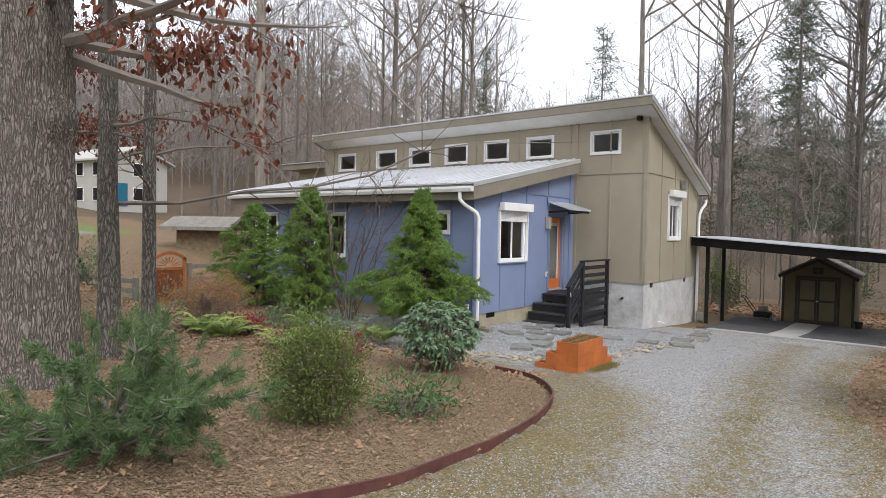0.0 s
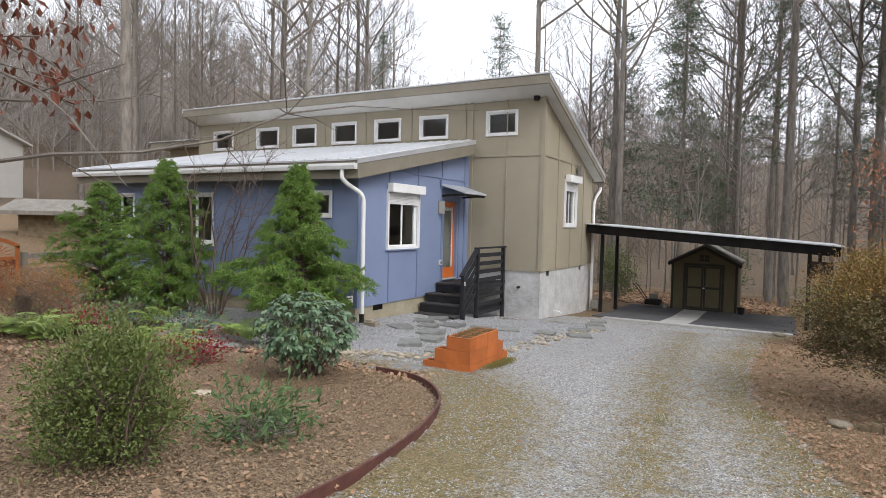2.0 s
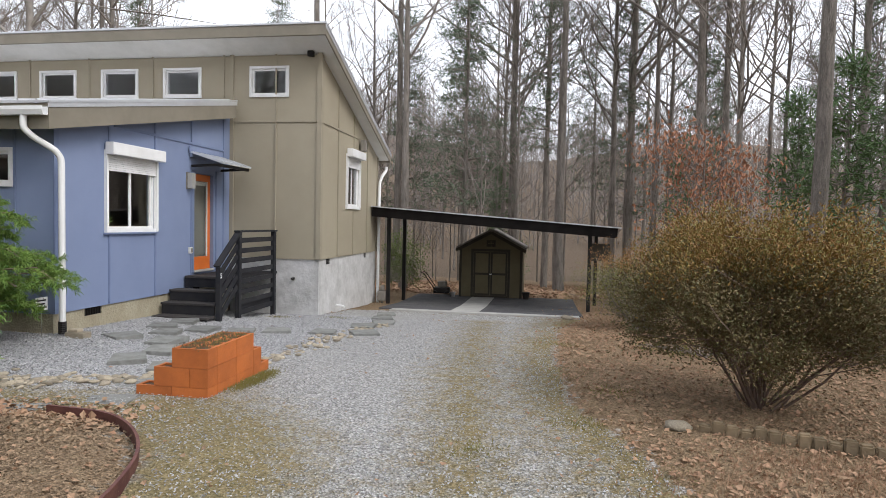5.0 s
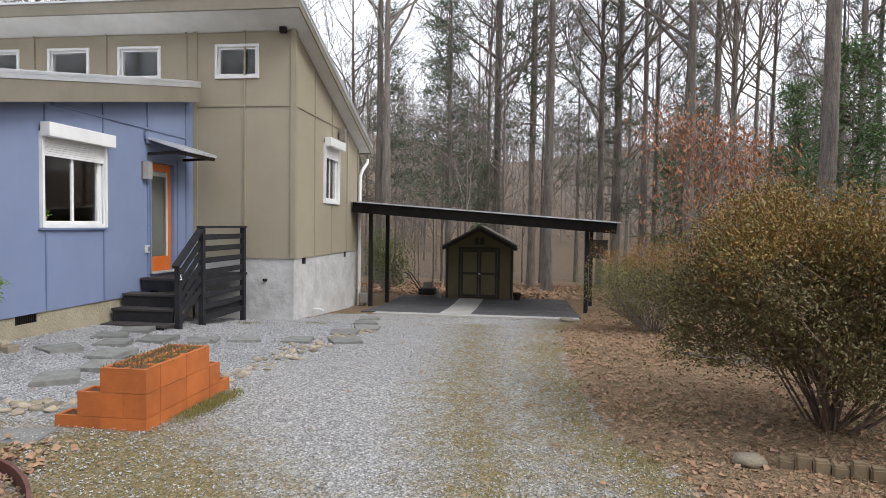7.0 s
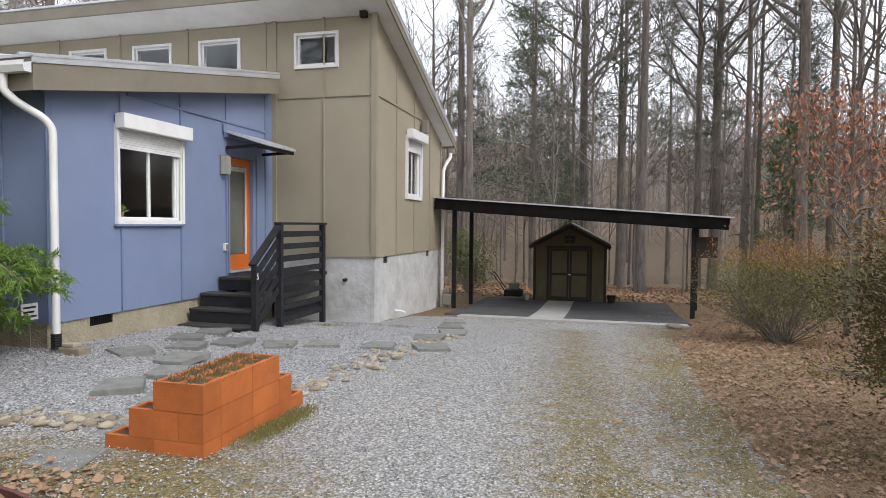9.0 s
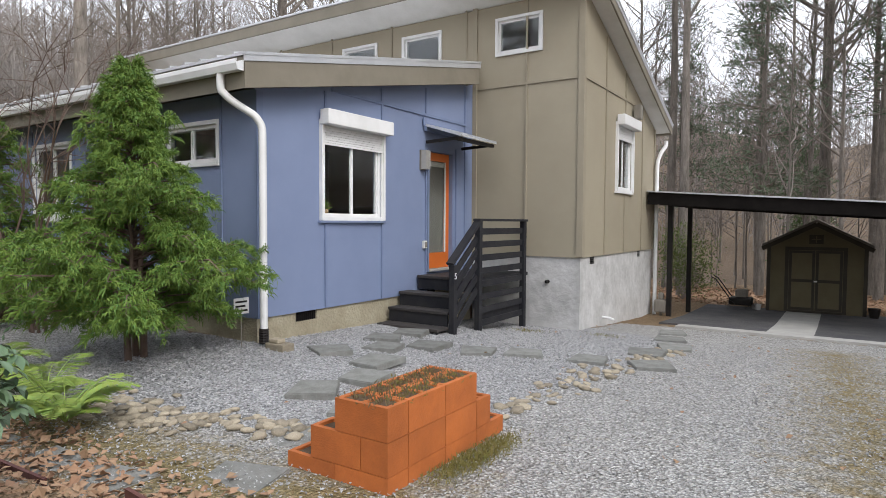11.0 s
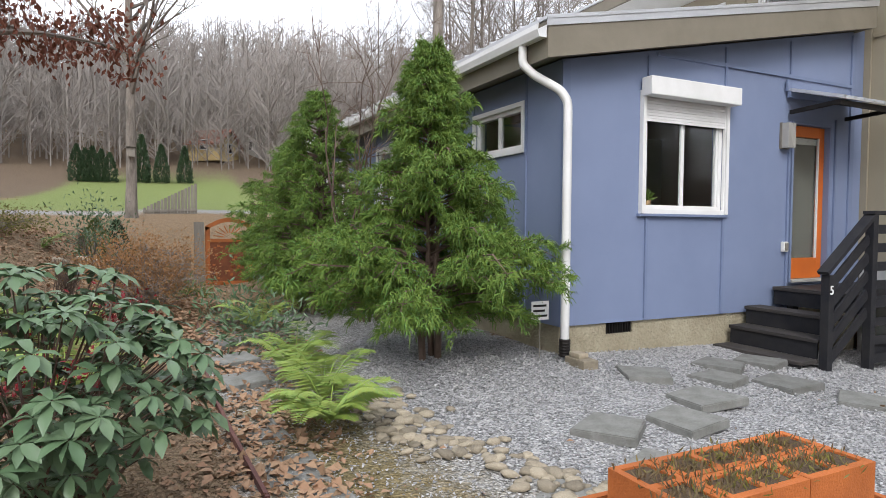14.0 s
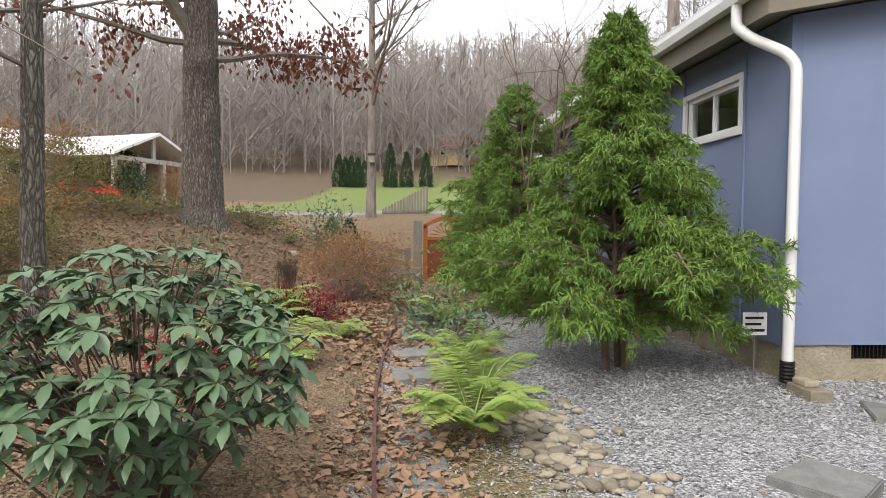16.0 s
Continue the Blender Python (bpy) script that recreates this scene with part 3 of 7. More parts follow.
wall("foundation_tall_end", "white trowelled stucco foundation with small vents", "x", RX - 0.03, TY + 0.03, 21.1, -1.2, lambda y: 0.86, 0.2, [(16.86, 17.1, 0.72, 0.855), (19.9, 20.1, 0.72, 0.855)], WHITE_STUCCO)
tagged(boxes("floor_inside", [(LEFT + 0.2, BX - 0.2, FY + 0.3, TY + 0.1, 0.45, 0.6), (-18.6, RX - 0.3, TY + 0.3, 20.8, 0.75, 0.9)], DARK_ROOM), "plain interior floors", "floor", kind="structure")
tagged(boxes("inner_wall", [(-11.6, -11.5, FY + 0.3, TY, 0.6, 3.0), (-18.6, RX - 0.3, 18.4, 18.5, 0.9, 4.4)], DARK_ROOM), "plain interior partition walls", "wall", kind="structure")


def batten_rows(name, rows, mat, label):
    for r in rows:
        r = list(r)
        for k in (0, 2):
            if 0.045 < r[k + 1] - r[k] < 0.066:
                r[k + 1] = r[k] + 0.036
        tagged(boxes(name, [r], mat, bevel=0.004), label, "trim", kind="structure")


E1 = BX + 0.026
blue_rows = [(BX, E1, 12.36, 12.42, 0.30, 1.43), (BX, E1, 13.58, 13.64, 0.30, 1.43), (BX, E1, 14.76, 14.815, 0.30, 2.3), (BX, E1, 13.58, 13.63, 2.98, 3.47), (BX, E1, 14.76, 14.81, 3.27, 3.70),
             (BX, E1, 12.36, 12.41, 2.98, 3.22), (BX, E1 - 0.003, 12.5, 16.1, 3.235, 3.28), (BX, E1, 11.2, 11.3, 0.28, 3.02), (BX, E1, 16.03, 16.12, 0.62, 3.95), (BX, E1, 15.72, 15.78, 0.6, 2.78)]
batten_rows("trim", blue_rows, BLUE_TRIM, "narrow blue painted batten on siding")
batten_rows("trim", [(x, x + 0.06, FY - 0.02, FY, 0.3, 3.0) for x in (-8.45, -9.68, -10.9, -12.05, -13.4, -14.6)], BLUE_TRIM, "narrow blue painted batten on siding")
T1 = TY - 0.026
batten_rows("trim", [(-6.71, -6.65, T1, TY, 0.88, 5.45), (-7.80, -7.0 - 0.71, T1 - 0.004, TY, 0.9, 5.45), (-7.70, RX - 0.1, T1 + 0.003, TY, 3.93, 3.975), (RX - 0.09, RX + 0.024, T1 - 0.002, TY, 0.87, 5.46), (-7.97, -7.92, T1, TY, 4.5, 5.45)]
            + [(x, x + 0.05, T1, TY, 4.3, 5.45) for x in (-9.75, -11.4, -13.0, -14.65, -16.4, -18.88)], TAUPE_TRIM, "narrow taupe painted batten on siding")
R1 = RX + 0.026
batten_rows("trim", [(RX, R1, 17.5, 17.56, 0.88, 4.9), (RX, R1, 18.72, 18.78, 0.88, 2.0), (RX, R1, 18.72, 18.78, 3.55, 4.48), (RX, R1, 20.0, 20.06, 0.88, 4.0), (RX, R1 - 0.003, TY + 0.02, 19.4, 3.93, 3.975), (RX, R1 + 0.002, TY, TY + 0.08, 0.87, 5.42), (RX, R1, 21.02, 21.1, 0.87, 3.65)], TAUPE_TRIM, "narrow taupe painted batten on siding")


def shed_roof(name, label, x0, x1, y0, y1, under, depth, mat_face, soffit_mat, ribs):
    """A single-pitch roof: fascia boards, soffit, metal sheet with ribs."""
    roof = thing(name, label, "roof", kind="structure")
    bm = bmesh.new()
    za, zb = under(y0), under(y1)
    hexa(bm, [(x0, y0, za + 0.02), (x1, y0, za + 0.02), (x1, y1, zb + 0.02), (x0, y1, zb + 0.02), (x0, y0, za + depth - 0.02), (x1, y0, za + depth - 0.02), (x1, y1, zb + depth - 0.02), (x0, y1, zb + depth - 0.02)])
    part("soffit", bm, soffit_mat, roof, "painted board soffit")
    t = 0.03
    for nm, c in (("fascia", (x0 - t, x1 + t, y0 - t, y0)), ("fascia", (x0 - t, x1 + t, y1, y1 + t)), ("rake_board", (x0 - t, x0, y0, y1)), ("rake_board", (x1, x1 + t, y0, y1))):
        bm = bmesh.new()
        a, b, q, w = c
        lo = lambda y: under(y) - 0.02
        hexa(bm, [(a, q, lo(q)), (b, q, lo(q)), (b, w, lo(w)), (a, w, lo(w)), (a, q, lo(q) + depth), (b, q, lo(q) + depth), (b, w, lo(w) + depth), (a, w, lo(w) + depth)])
        part(nm, bm, mat_face, roof)
    e = 0.05
    bm = bmesh.new()
    top = lambda y: under(y) + depth
    hexa(bm, [(x0 - e, y0 - e, top(y0 - e) - 0.015), (x1 + e, y0 - e, top(y0 - e) - 0.015), (x1 + e, y1 + e, top(y1 + e) - 0.015), (x0 - e, y1 + e, top(y1 + e) - 0.015),
              (x0 - e, y0 - e, top(y0 - e) + 0.02), (x1 + e, y0 - e, top(y0 - e) + 0.02), (x1 + e, y1 + e, top(y1 + e) + 0.02), (x0 - e, y1 + e, top(y1 + e) + 0.02)])
    part("metal_sheet", bm, METAL_ROOF, roof, "pale ribbed galvanised metal sheet")
    # drip edge down the boards
    for a, b in ((x1 + t, x1 + t + 0.012), (x0 - t - 0.012, x0 - t)):
        bm = bmesh.new()
        hexa(bm, [(a, y0 - e, top(y0) - 0.09), (b, y0 - e, top(y0) - 0.09), (b, y1 + e, top(y1) - 0.09), (a, y1 + e, top(y1) - 0.09), (a, y0 - e, top(y0) - 0.012), (b, y0 - e, top(y0) - 0.012), (b, y1 + e, top(y1) - 0.012), (a, y1 + e, top(y1) - 0.012)])
        part("drip_edge", bm, METAL_ROOF, roof)
    x = x0
    while x < x1:
        bm = bmesh.new()
        bar(bm, (x, y0 - e, top(y0 - e) + 0.03), (x, y1 + e, top(y1 + e) + 0.03), 0.035, 0.03)
        part("rib", bm, METAL_ROOF, roof)
        x += ribs
    return roof


shed_roof("roof_low", "low shed roof of pale ribbed metal with taupe fascia", LEFT - 0.4, -7.55, 10.86, TY - 0.28, roof_low, 0.36, FASCIA, FASCIA, 0.3)
shed_roof("roof_high", "tall shed roof of pale metal with taupe fascia", -18.9, -5.33, 15.72, 21.35, roof_high, 0.22, FASCIA, SOFFIT, 0.6)


def gutter(name, x0, x1, y, z):
    g = thing(name, "white aluminium rain gutter under the eave", "gutter")
    bm = bmesh.new()
    prof = [(-0.06, 0.05), (-0.065, 0.0), (-0.045, -0.07), (0.04, -0.07), (0.04, 0.05), (0.034, 0.05), (0.034, -0.062), (-0.04, -0.062), (-0.058, 0.0), (-0.052, 0.05)]
    rings = [[bm.verts.new((x, y + p[0], z + p[1])) for p in prof] for x in (x0, x1)]
    for i in range(len(prof)):
        j = (i + 1) % len(prof)
        bm.faces.new([rings[0][i], rings[0][j], rings[1][j], rings[1][i]])
    for r in rings:
        bm.faces.new(r)
    part("trough", bm, WHITE, g)
    return g


gutter("gutter", LEFT - 0.45, -7.52, 10.77, 3.20)


def downspout(name, label, pts, black_foot):
    d = thing(name, label, "downspout")
    m = Mesher()
    pts = np.array(pts, dtype=float)
    tt = np.linspace(0, len(pts) - 1, 48)
    sm = np.stack([np.interp(tt, range(len(pts)), pts[:, k]) for k in range(3)], axis=1)
    for _ in range(2):
        sm[1:-1] = (sm[:-2] + 2 * sm[1:-1] + sm[2:]) / 4
    m.tube(sm, [0.045] * len(sm), 8)
    m.build("pipe", WHITE, d, smooth=True)
    if black_foot:
        e = pts[-1]
        m = Mesher()
        zz = np.linspace(e[2] + 0.02, e[2] - 0.16, 13)
        m.tube([(e[0], e[1], z) for z in zz], [0.052 + 0.008 * (i % 2) for i in range(13)], 10)
        m.build("corrugated_foot", BLACK, d, "black corrugated drain foot")
    return d


downspout("downspout", "white downspout bent back to the blue corner", [(-7.87, 10.77, 3.14), (-7.87, 10.77, 2.95), (-7.80, 10.86, 2.84), (-7.63, 11.06, 2.68), (-7.58, 11.12, 2.56), (-7.58, 11.12, 2.0), (-7.58, 11.12, 1.0), (-7.58, 11.12, 0.18)], True)
downspout("downspout", "white downspout at the tall taupe corner", [(-5.42, 21.32, 3.4), (-5.42, 21.3, 3.28), (-5.48, 21.12, 3.12), (-5.54, 21.02, 2.9), (-5.54, 21.0, 2.2), (-5.54, 21.0, 1.0), (-5.54, 21.0, -0.72)], False)


# ---------------------------------------------------------------- windows and doors
def window(name, label, axis, at, r, sashes=2, roller=False, depth=0.16, casing=True):
    """A white window in the hole r = (u0, u1, z0, z1) of a wall."""
    u0, u1, z0, z1 = r
    w = thing(name, label, "window", kind="structure")

    def put(nm, a, b, lo, hi, d0, d1, mat, lab="", bevel=0.004):
        if axis == "x":
            return boxes(nm, [(at + d0, at + d1, a, b, lo, hi)], mat, w, lab, bevel)
        return boxes(nm, [(a, b, at - d1, at - d0, lo, hi)], mat, w, lab, bevel)

    f = 0.055
    for nm, a, b, lo, hi in (("frame", u0, u0 + f, z0, z1), ("frame", u1 - f, u1, z0, z1), ("frame", u0 + f, u1 - f, z0, z0 + f), ("frame", u0 + f, u1 - f, z1 - f, z1)):
        put(nm, a, b, lo, hi, -0.10, 0.0 - 0.012, WHITE)
    if casing:
        c = 0.045
        for a, b, lo, hi in ((u0 - c, u0 + 0.01, z0 - c, z1 + c), (u1 - 0.01, u1 + c, z0 - c, z1 + c), (u0 + 0.01, u1 - 0.01, z0 - c, z0 + 0.01), (u0 + 0.01, u1 - 0.01, z1 - 0.01, z1 + c)):
            put("casing", a, b, lo, hi, 0.0, 0.035, WHITE)
    if casing and (z1 - z0) > 1:
        put("sill", u0 - 0.07, u1 + 0.07, z0 - c - 0.03, z0 - c, 0.0, 0.05, BLUE_TRIM if at == BX else WHITE)
    n = max(1, sashes)
    for i in range(n):
        a = u0 + f + (u1 - u0 - 2 * f) * i / n
        b = u0 + f + (u1 - u0 - 2 * f) * (i + 1) / n
        pane = put("pane", a, b, z0 + f, z1 - f, -0.034 - 0.010 * i, -0.028 - 0.010 * i, GLASS, "dark reflecting glass", 0)
        pane.visible_shadow = False
        if n > 1:
            m = 0.03
            for q in ((a, a + m, z0 + f, z1 - f), (b - m, b, z0 + f, z1 - f)):
                put("sash_rail", *q, -0.052 - 0.010 * i, -0.016 - 0.010 * i, WHITE)
    if roller:
        put("roller_box", u0 - 0.06, u1 + 0.08, z1 - 0.03, z1 + 0.17, 0.036, 0.19, WHITE, "white roller shutter box", 0.012)
        k = 8
        for i in range(k):
            zz = z1 - 0.29 + i * 0.26 / k
            put("shutter_slat", u0 - 0.005, u1 + 0.005, zz, zz + 0.03, 0.012, 0.03 - 0.003 * (i % 2), WHITE, "", 0.003)
        for a in (u0 - 0.045, u1):
            put("shutter_rail", a, a + 0.045, z0 - 0.04, z1 + 0.0, 0.036, 0.06, WHITE)
    return w


window("window_1", "white two-pane sliding window under a roller shutter box", "x", BX, BW, 2, True)
window("window_2", "small high white two-pane window in blue wall", "y", FY, FW, 2)
window("window_3", "white two-pane window behind evergreen shrubs", "y", FY, LW, 2)
window("window_4", "white two-pane window near the far end of blue wall", "y", FY, LW2, 2)
for i, (a, b) in enumerate(CW):
    window("window_%d" % (i + 5), "small white clerestory window high in taupe wall", "y", TY, (a, b, 4.54, 5.14), 1)
window("window_12", "white two-pane window under a roller box, end wall", "x", RX, RW, 2, True)

door = thing("door_1", "orange framed glass door, shut, with grey jamb", "door", kind="structure")
dx = BX - 0.09
boxes("jamb", [(BX - 0.14, BX + 0.03, DOOR[0] - 0.0, DOOR[0] + 0.035, 0.62, 2.70)], BLUE_TRIM, door)
boxes("jamb", [(BX - 0.14, BX + 0.03, DOOR[1] - 0.035, DOOR[1], 0.62, 2.70)], BLUE_TRIM, door)
boxes("head", [(BX - 0.14, BX + 0.03, DOOR[0] + 0.035, DOOR[1] - 0.035, 2.665, 2.70)], BLUE_TRIM, door)
boxes("threshold", [(BX - 0.14, BX + 0.05, DOOR[0] + 0.035, DOOR[1] - 0.035, 0.62, 0.655)], CONCRETE, door, "pale metal threshold")
d0, d1 = DOOR[0] + 0.04, DOOR[1] - 0.04
boxes("stile", [(dx, dx + 0.045, d0, d0 + 0.075, 0.66, 2.66)], ORANGE, door, "orange painted door stile", 0.004)
boxes("stile", [(dx, dx + 0.045, d1 - 0.11, d1, 0.66, 2.66)], ORANGE, door, "orange painted door stile", 0.004)
boxes("rail", [(dx, dx + 0.045, d0 + 0.075, d1 - 0.11, 0.66, 0.93)], ORANGE, door, "orange painted bottom rail", 0.004)
boxes("rail", [(dx, dx + 0.045, d0 + 0.075, d1 - 0.11, 2.52, 2.66)], ORANGE, door, "orange painted top rail", 0.004)
boxes("pane", [(dx + 0.018, dx + 0.024, d0 + 0.075, d1 - 0.11, 0.93, 2.52)], GLASS, door, "tall dark glass pane").visible_shadow = False
boxes("blind", [(dx - 0.02, dx - 0.014, d0 + 0.075, d1 - 0.11, 0.93, 2.43)], BLIND, door, "drawn grey blind behind glass")
boxes("blind_roll", [(dx - 0.02, dx + 0.012, d0 + 0.08, d1 - 0.115, 2.43, 2.51)], SOFFIT, door, "pale rolled blind head")
for a, b in ((d0 + 0.075, d0 + 0.092), (d1 - 0.127, d1 - 0.11)):
    boxes("glazing_bead", [(dx + 0.024, dx + 0.05, a, b, 0.93, 2.52)], SOFFIT, door, "pale glazing bead")

# ---------------------------------------------------------------- steps, deck and rail
steps = thing("entry_steps", "charcoal painted wooden entry steps with small deck", "steps")
boxes("deck", [(BX + 0.03, -6.62, 14.52, TY - 0.03, 0.52, 0.58)], CHARCOAL, steps, "worn charcoal deck boards", 0.006)
for i in range(4):
    z = 0.58 - 0.215 * i
    y0 = 14.52 - 0.27 * i
    boxes("tread", [(BX + 0.04, -6.66, y0 - 0.27 if i else y0 - 0.03, y0 + (0.02 if i else 0.27), z - 0.04, z + (0.004 if not i else 0))], TREAD, steps, "worn brown-grey tread", 0.006)
    boxes("riser", [(BX + 0.05, -6.68, (y0 - 0.25) if i else y0 - 0.012, (y0 - 0.23) if i else y0 + 0.012, z - 0.215 - (0.1 if i == 3 else 0), z - 0.04)], CHARCOAL, steps)
boxes("deck_post", [(BX + 0.1, BX + 0.19, 14.7, 14.79, -0.4, 0.52)], CHARCOAL, steps)
boxes("deck_skirt", [(-6.66, -6.64, 14.6, 16.05, -0.1, 0.08)], CHARCOAL, steps)
rail = thing("stair_railing", "charcoal wooden railing with horizontal slats and newel", "railing")
boxes("post", [(-6.64, -6.55, 14.44, 14.53, -0.45, 1.48)], CHARCOAL, rail, "", 0.006)
boxes("post", [(-6.64, -6.55, 16.02, 16.11, -0.6, 1.48)], CHARCOAL, rail, "", 0.006)
boxes("newel", [(-6.64, -6.55, 13.70, 13.79, -0.35, 0.84)], CHARCOAL, rail, "", 0.006)
boxes("cap", [(-6.66, -6.53, 14.42, 16.13, 1.48, 1.52)], CHARCOAL, rail, "", 0.006)
for k in range(8):
    z = 1.32 - k * 0.205
    boxes("slat", [(-6.61, -6.585, 14.53, 16.02, z - 0.05, z + 0.05)], CHARCOAL, rail, "", 0.004)
bm = bmesh.new()
bar(bm, (-6.595, 13.66, 0.86), (-6.595, 14.5, 1.50), 0.12, 0.04)
part("sloping_cap", bm, CHARCOAL, rail)
for k in range(5):
    bm = bmesh.new()
    bar(bm, (-6.6, 13.79, 0.72 - 0.2 * k), (-6.6, 14.44, 1.22 - 0.2 * k), 0.025, 0.10)
    part("sloping_slat", bm, CHARCOAL, rail)
fc = bpy.data.curves.new("house_number", "FONT")
fc.body = "5"
fc.size = 0.13
fc.extrude = 0.004
num = new("house_number", fc)
num.data.materials.append(WHITE)
num.matrix_world = pose(-6.545, 13.705, 0.64, 90, 0, 90)
num.parent = rail
num["label"] = "pale house numeral"

canopy = thing("door_canopy", "small metal canopy over the orange door", "canopy")
bm = bmesh.new()
hexa(bm, [(BX + 0.01, 14.7, 3.07), (BX + 0.72, 14.7, 2.85), (BX + 0.72, 15.95, 2.85), (BX + 0.01, 15.95, 3.07), (BX + 0.01, 14.7, 3.09), (BX + 0.72, 14.7, 2.87), (BX + 0.72, 15.95, 2.87), (BX + 0.01, 15.95, 3.09)])
part("metal_sheet", bm, METAL_ROOF, canopy, "pale ribbed metal sheet")
for k in range(7):
    bm = bmesh.new()
    y = 14.73 + k * 0.198
    bar(bm, (BX + 0.01, y, 3.10), (BX + 0.73, y, 2.878), 0.03, 0.025)
    part("rib", bm, METAL_ROOF, canopy)
for y in (14.76, 15.9):
    bm = bmesh.new()
    bar(bm, (BX + 0.03, y, 2.80), (BX + 0.64, y, 2.83), 0.04, 0.05)
    part("bracket", bm, BLACK, canopy)
boxes("front_beam", [(BX + 0.62, BX + 0.68, 14.72, 15.94, 2.79, 2.845)], BLACK, canopy)
boxes("ledger", [(BX + 0.024, BX + 0.07, 14.7, 15.95, 2.98, 3.06)], BLUE_TRIM, canopy)
boxes("mounting_plate", [(BX + 0.024, BX + 0.05, 14.66, 14.75, 3.06, 3.2)], BLUE_TRIM, canopy)

lamp = thing("porch_light", "grey louvred box porch light beside the door", "wall light")
boxes("back_plate", [(BX, BX + 0.03, 14.60, 14.76, 2.33, 2.66)], GREY_WOOD, lamp)
for k in range(7):
    boxes("louvre", [(BX + 0.03, BX + 0.12, 14.61 + k * 0.021, 14.622 + k * 0.021, 2.34, 2.65)], CONCRETE, lamp)
outlet = thing("outdoor_outlet", "small grey weatherproof outlet box by the door", "outlet")
boxes("cover", [(BX, BX + 0.05, 14.68, 14.77, 1.02, 1.15)], SOFFIT, outlet, "", 0.01)
boxes("flap", [(BX + 0.05, BX + 0.06, 14.695, 14.755, 1.04, 1.13)], GREY_WOOD, outlet)
flood = thing("flood_light", "small dark floodlight high on the taupe corner", "wall light")
boxes("lamp_head", [(-5.92, -5.78, TY - 0.14, TY - 0.03, 5.36, 5.48)], BLACK, flood, "", 0.02)
boxes("bracket", [(-5.87, -5.83, TY - 0.04, TY, 5.38, 5.46)], BLACK, flood)
vent = thing("foundation_vent", "black louvred vent in tan foundation", "vent")
boxes("frame", [(BX - 0.2, BX - 0.1, 11.86, 12.24, 0.15, 0.275)], BLACK, vent)
for k in range(10):
    boxes("slat", [(BX - 0.1, BX - 0.025, 11.87 + k * 0.037, 11.88 + k * 0.037, 0.155, 0.27)], BLACK, vent)
for y0, y1 in ((16.86, 17.1), (19.9, 20.1)):
    v = thing("foundation_vent", "small dark square vent in white foundation", "vent")
    boxes("frame", [(RX - 0.2, RX - 0.1, y0, y1, 0.72, 0.855)], BLACK, v)
    for k in range(4):
        boxes("slat", [(RX - 0.1, RX - 0.028, y0 + 0.01, y1 - 0.01, 0.73 + k * 0.032, 0.738 + k * 0.032)], BLACK, v)
tagged(boxes("vent_cap", [(RX + 0.05, RX + 0.2, 19.16, 19.34, 3.62, 3.92)], GREY_WOOD, bevel=0.03), "small grey metal vent hood on taupe wall", "vent")
pipe = Mesher()
pipe.tube([(-6.25, TY + 0.05, 0.42), (-6.25, TY - 0.06, 0.42)], [0.035, 0.03], 8)
tagged(pipe.build("hose_tap", BLACK), "small dark hose tap on white foundation", "tap")
pipe = Mesher()
pipe.tube([(RX - 0.05, 17.6, -0.32), (RX + 0.12, 17.6, -0.33), (RX + 0.2, 17.6, -0.36)], [0.025, 0.025, 0.025], 8)
tagged(pipe.build("drain_pipe", WHITE), "short white drain pipe from foundation", "pipe")
meter = thing("gas_meter", "grey gas meter beside the taupe corner", "meter")
boxes("body", [(-5.5, -5.24, 20.78, 21.0, -0.6, -0.3)], GREY_WOOD, meter, "", 0.04)
boxes("regulator", [(-5.42, -5.3, 20.82, 20.94, -0.3, -0.14)], GREY_WOOD, meter, "", 0.04)
m = Mesher()
m.tube([(-5.37, 20.9, -0.95), (-5.37, 20.9, -0.58)], [0.03, 0.03], 8)
m.build("pipe", GREY_WOOD, meter)


# ---------------------------------------------------------------- carport and storage shed
port = thing("carport", "black timber carport with thin sloping metal roof", "carport")
pz = lambda x: 2.20 - 0.068 * (x + 5.6)
bm = bmesh.new()
hexa(bm, [(-5.6, 20.35, pz(-5.6) - 0.03), (1.4, 20.35, pz(1.4) - 0.03), (1.4, 24.6, pz(1.4) - 0.03), (-5.6, 24.6, pz(-5.6) - 0.03), (-5.6, 20.35, pz(-5.6)), (1.4, 20.35, pz(1.4)), (1.4, 24.6, pz(1.4)), (-5.6, 24.6, pz(-5.6))])
part("metal_sheet", bm, METAL_ROOF, port, "pale thin metal roof sheet")
for y in (20.42, 22.4, 24.4):
    bm = bmesh.new()
    bar(bm, (-5.58, y, pz(-5.58) - 0.17), (1.3, y, pz(1.3) - 0.17), 0.05, 0.27)
    part("beam", bm, PORT_WOOD, port)
for k in range(9):
    x = -5.4 + k * 0.83
    bm = bmesh.new()
    bar(bm, (x, 20.4, pz(x) - 0.08), (x, 24.5, pz(x) - 0.08), 0.05, 0.09)
    part("rafter", bm, PORT_WOOD, port)
for x, y in ((-5.18, 20.85), (-5.06, 22.4), (0.6, 20.7), (0.95, 22.9)):
    boxes("post", [(x - 0.05, x + 0.05, y - 0.05, y + 0.05, ground_z(x, y) - 0.1, pz(x) - 0.05)], BLACK, port)
boxes("panel", [(0.62, 1.2, 21.2, 21.24, 0.75, 1.25)], SHED_TRIM, port, "dark brown panel")

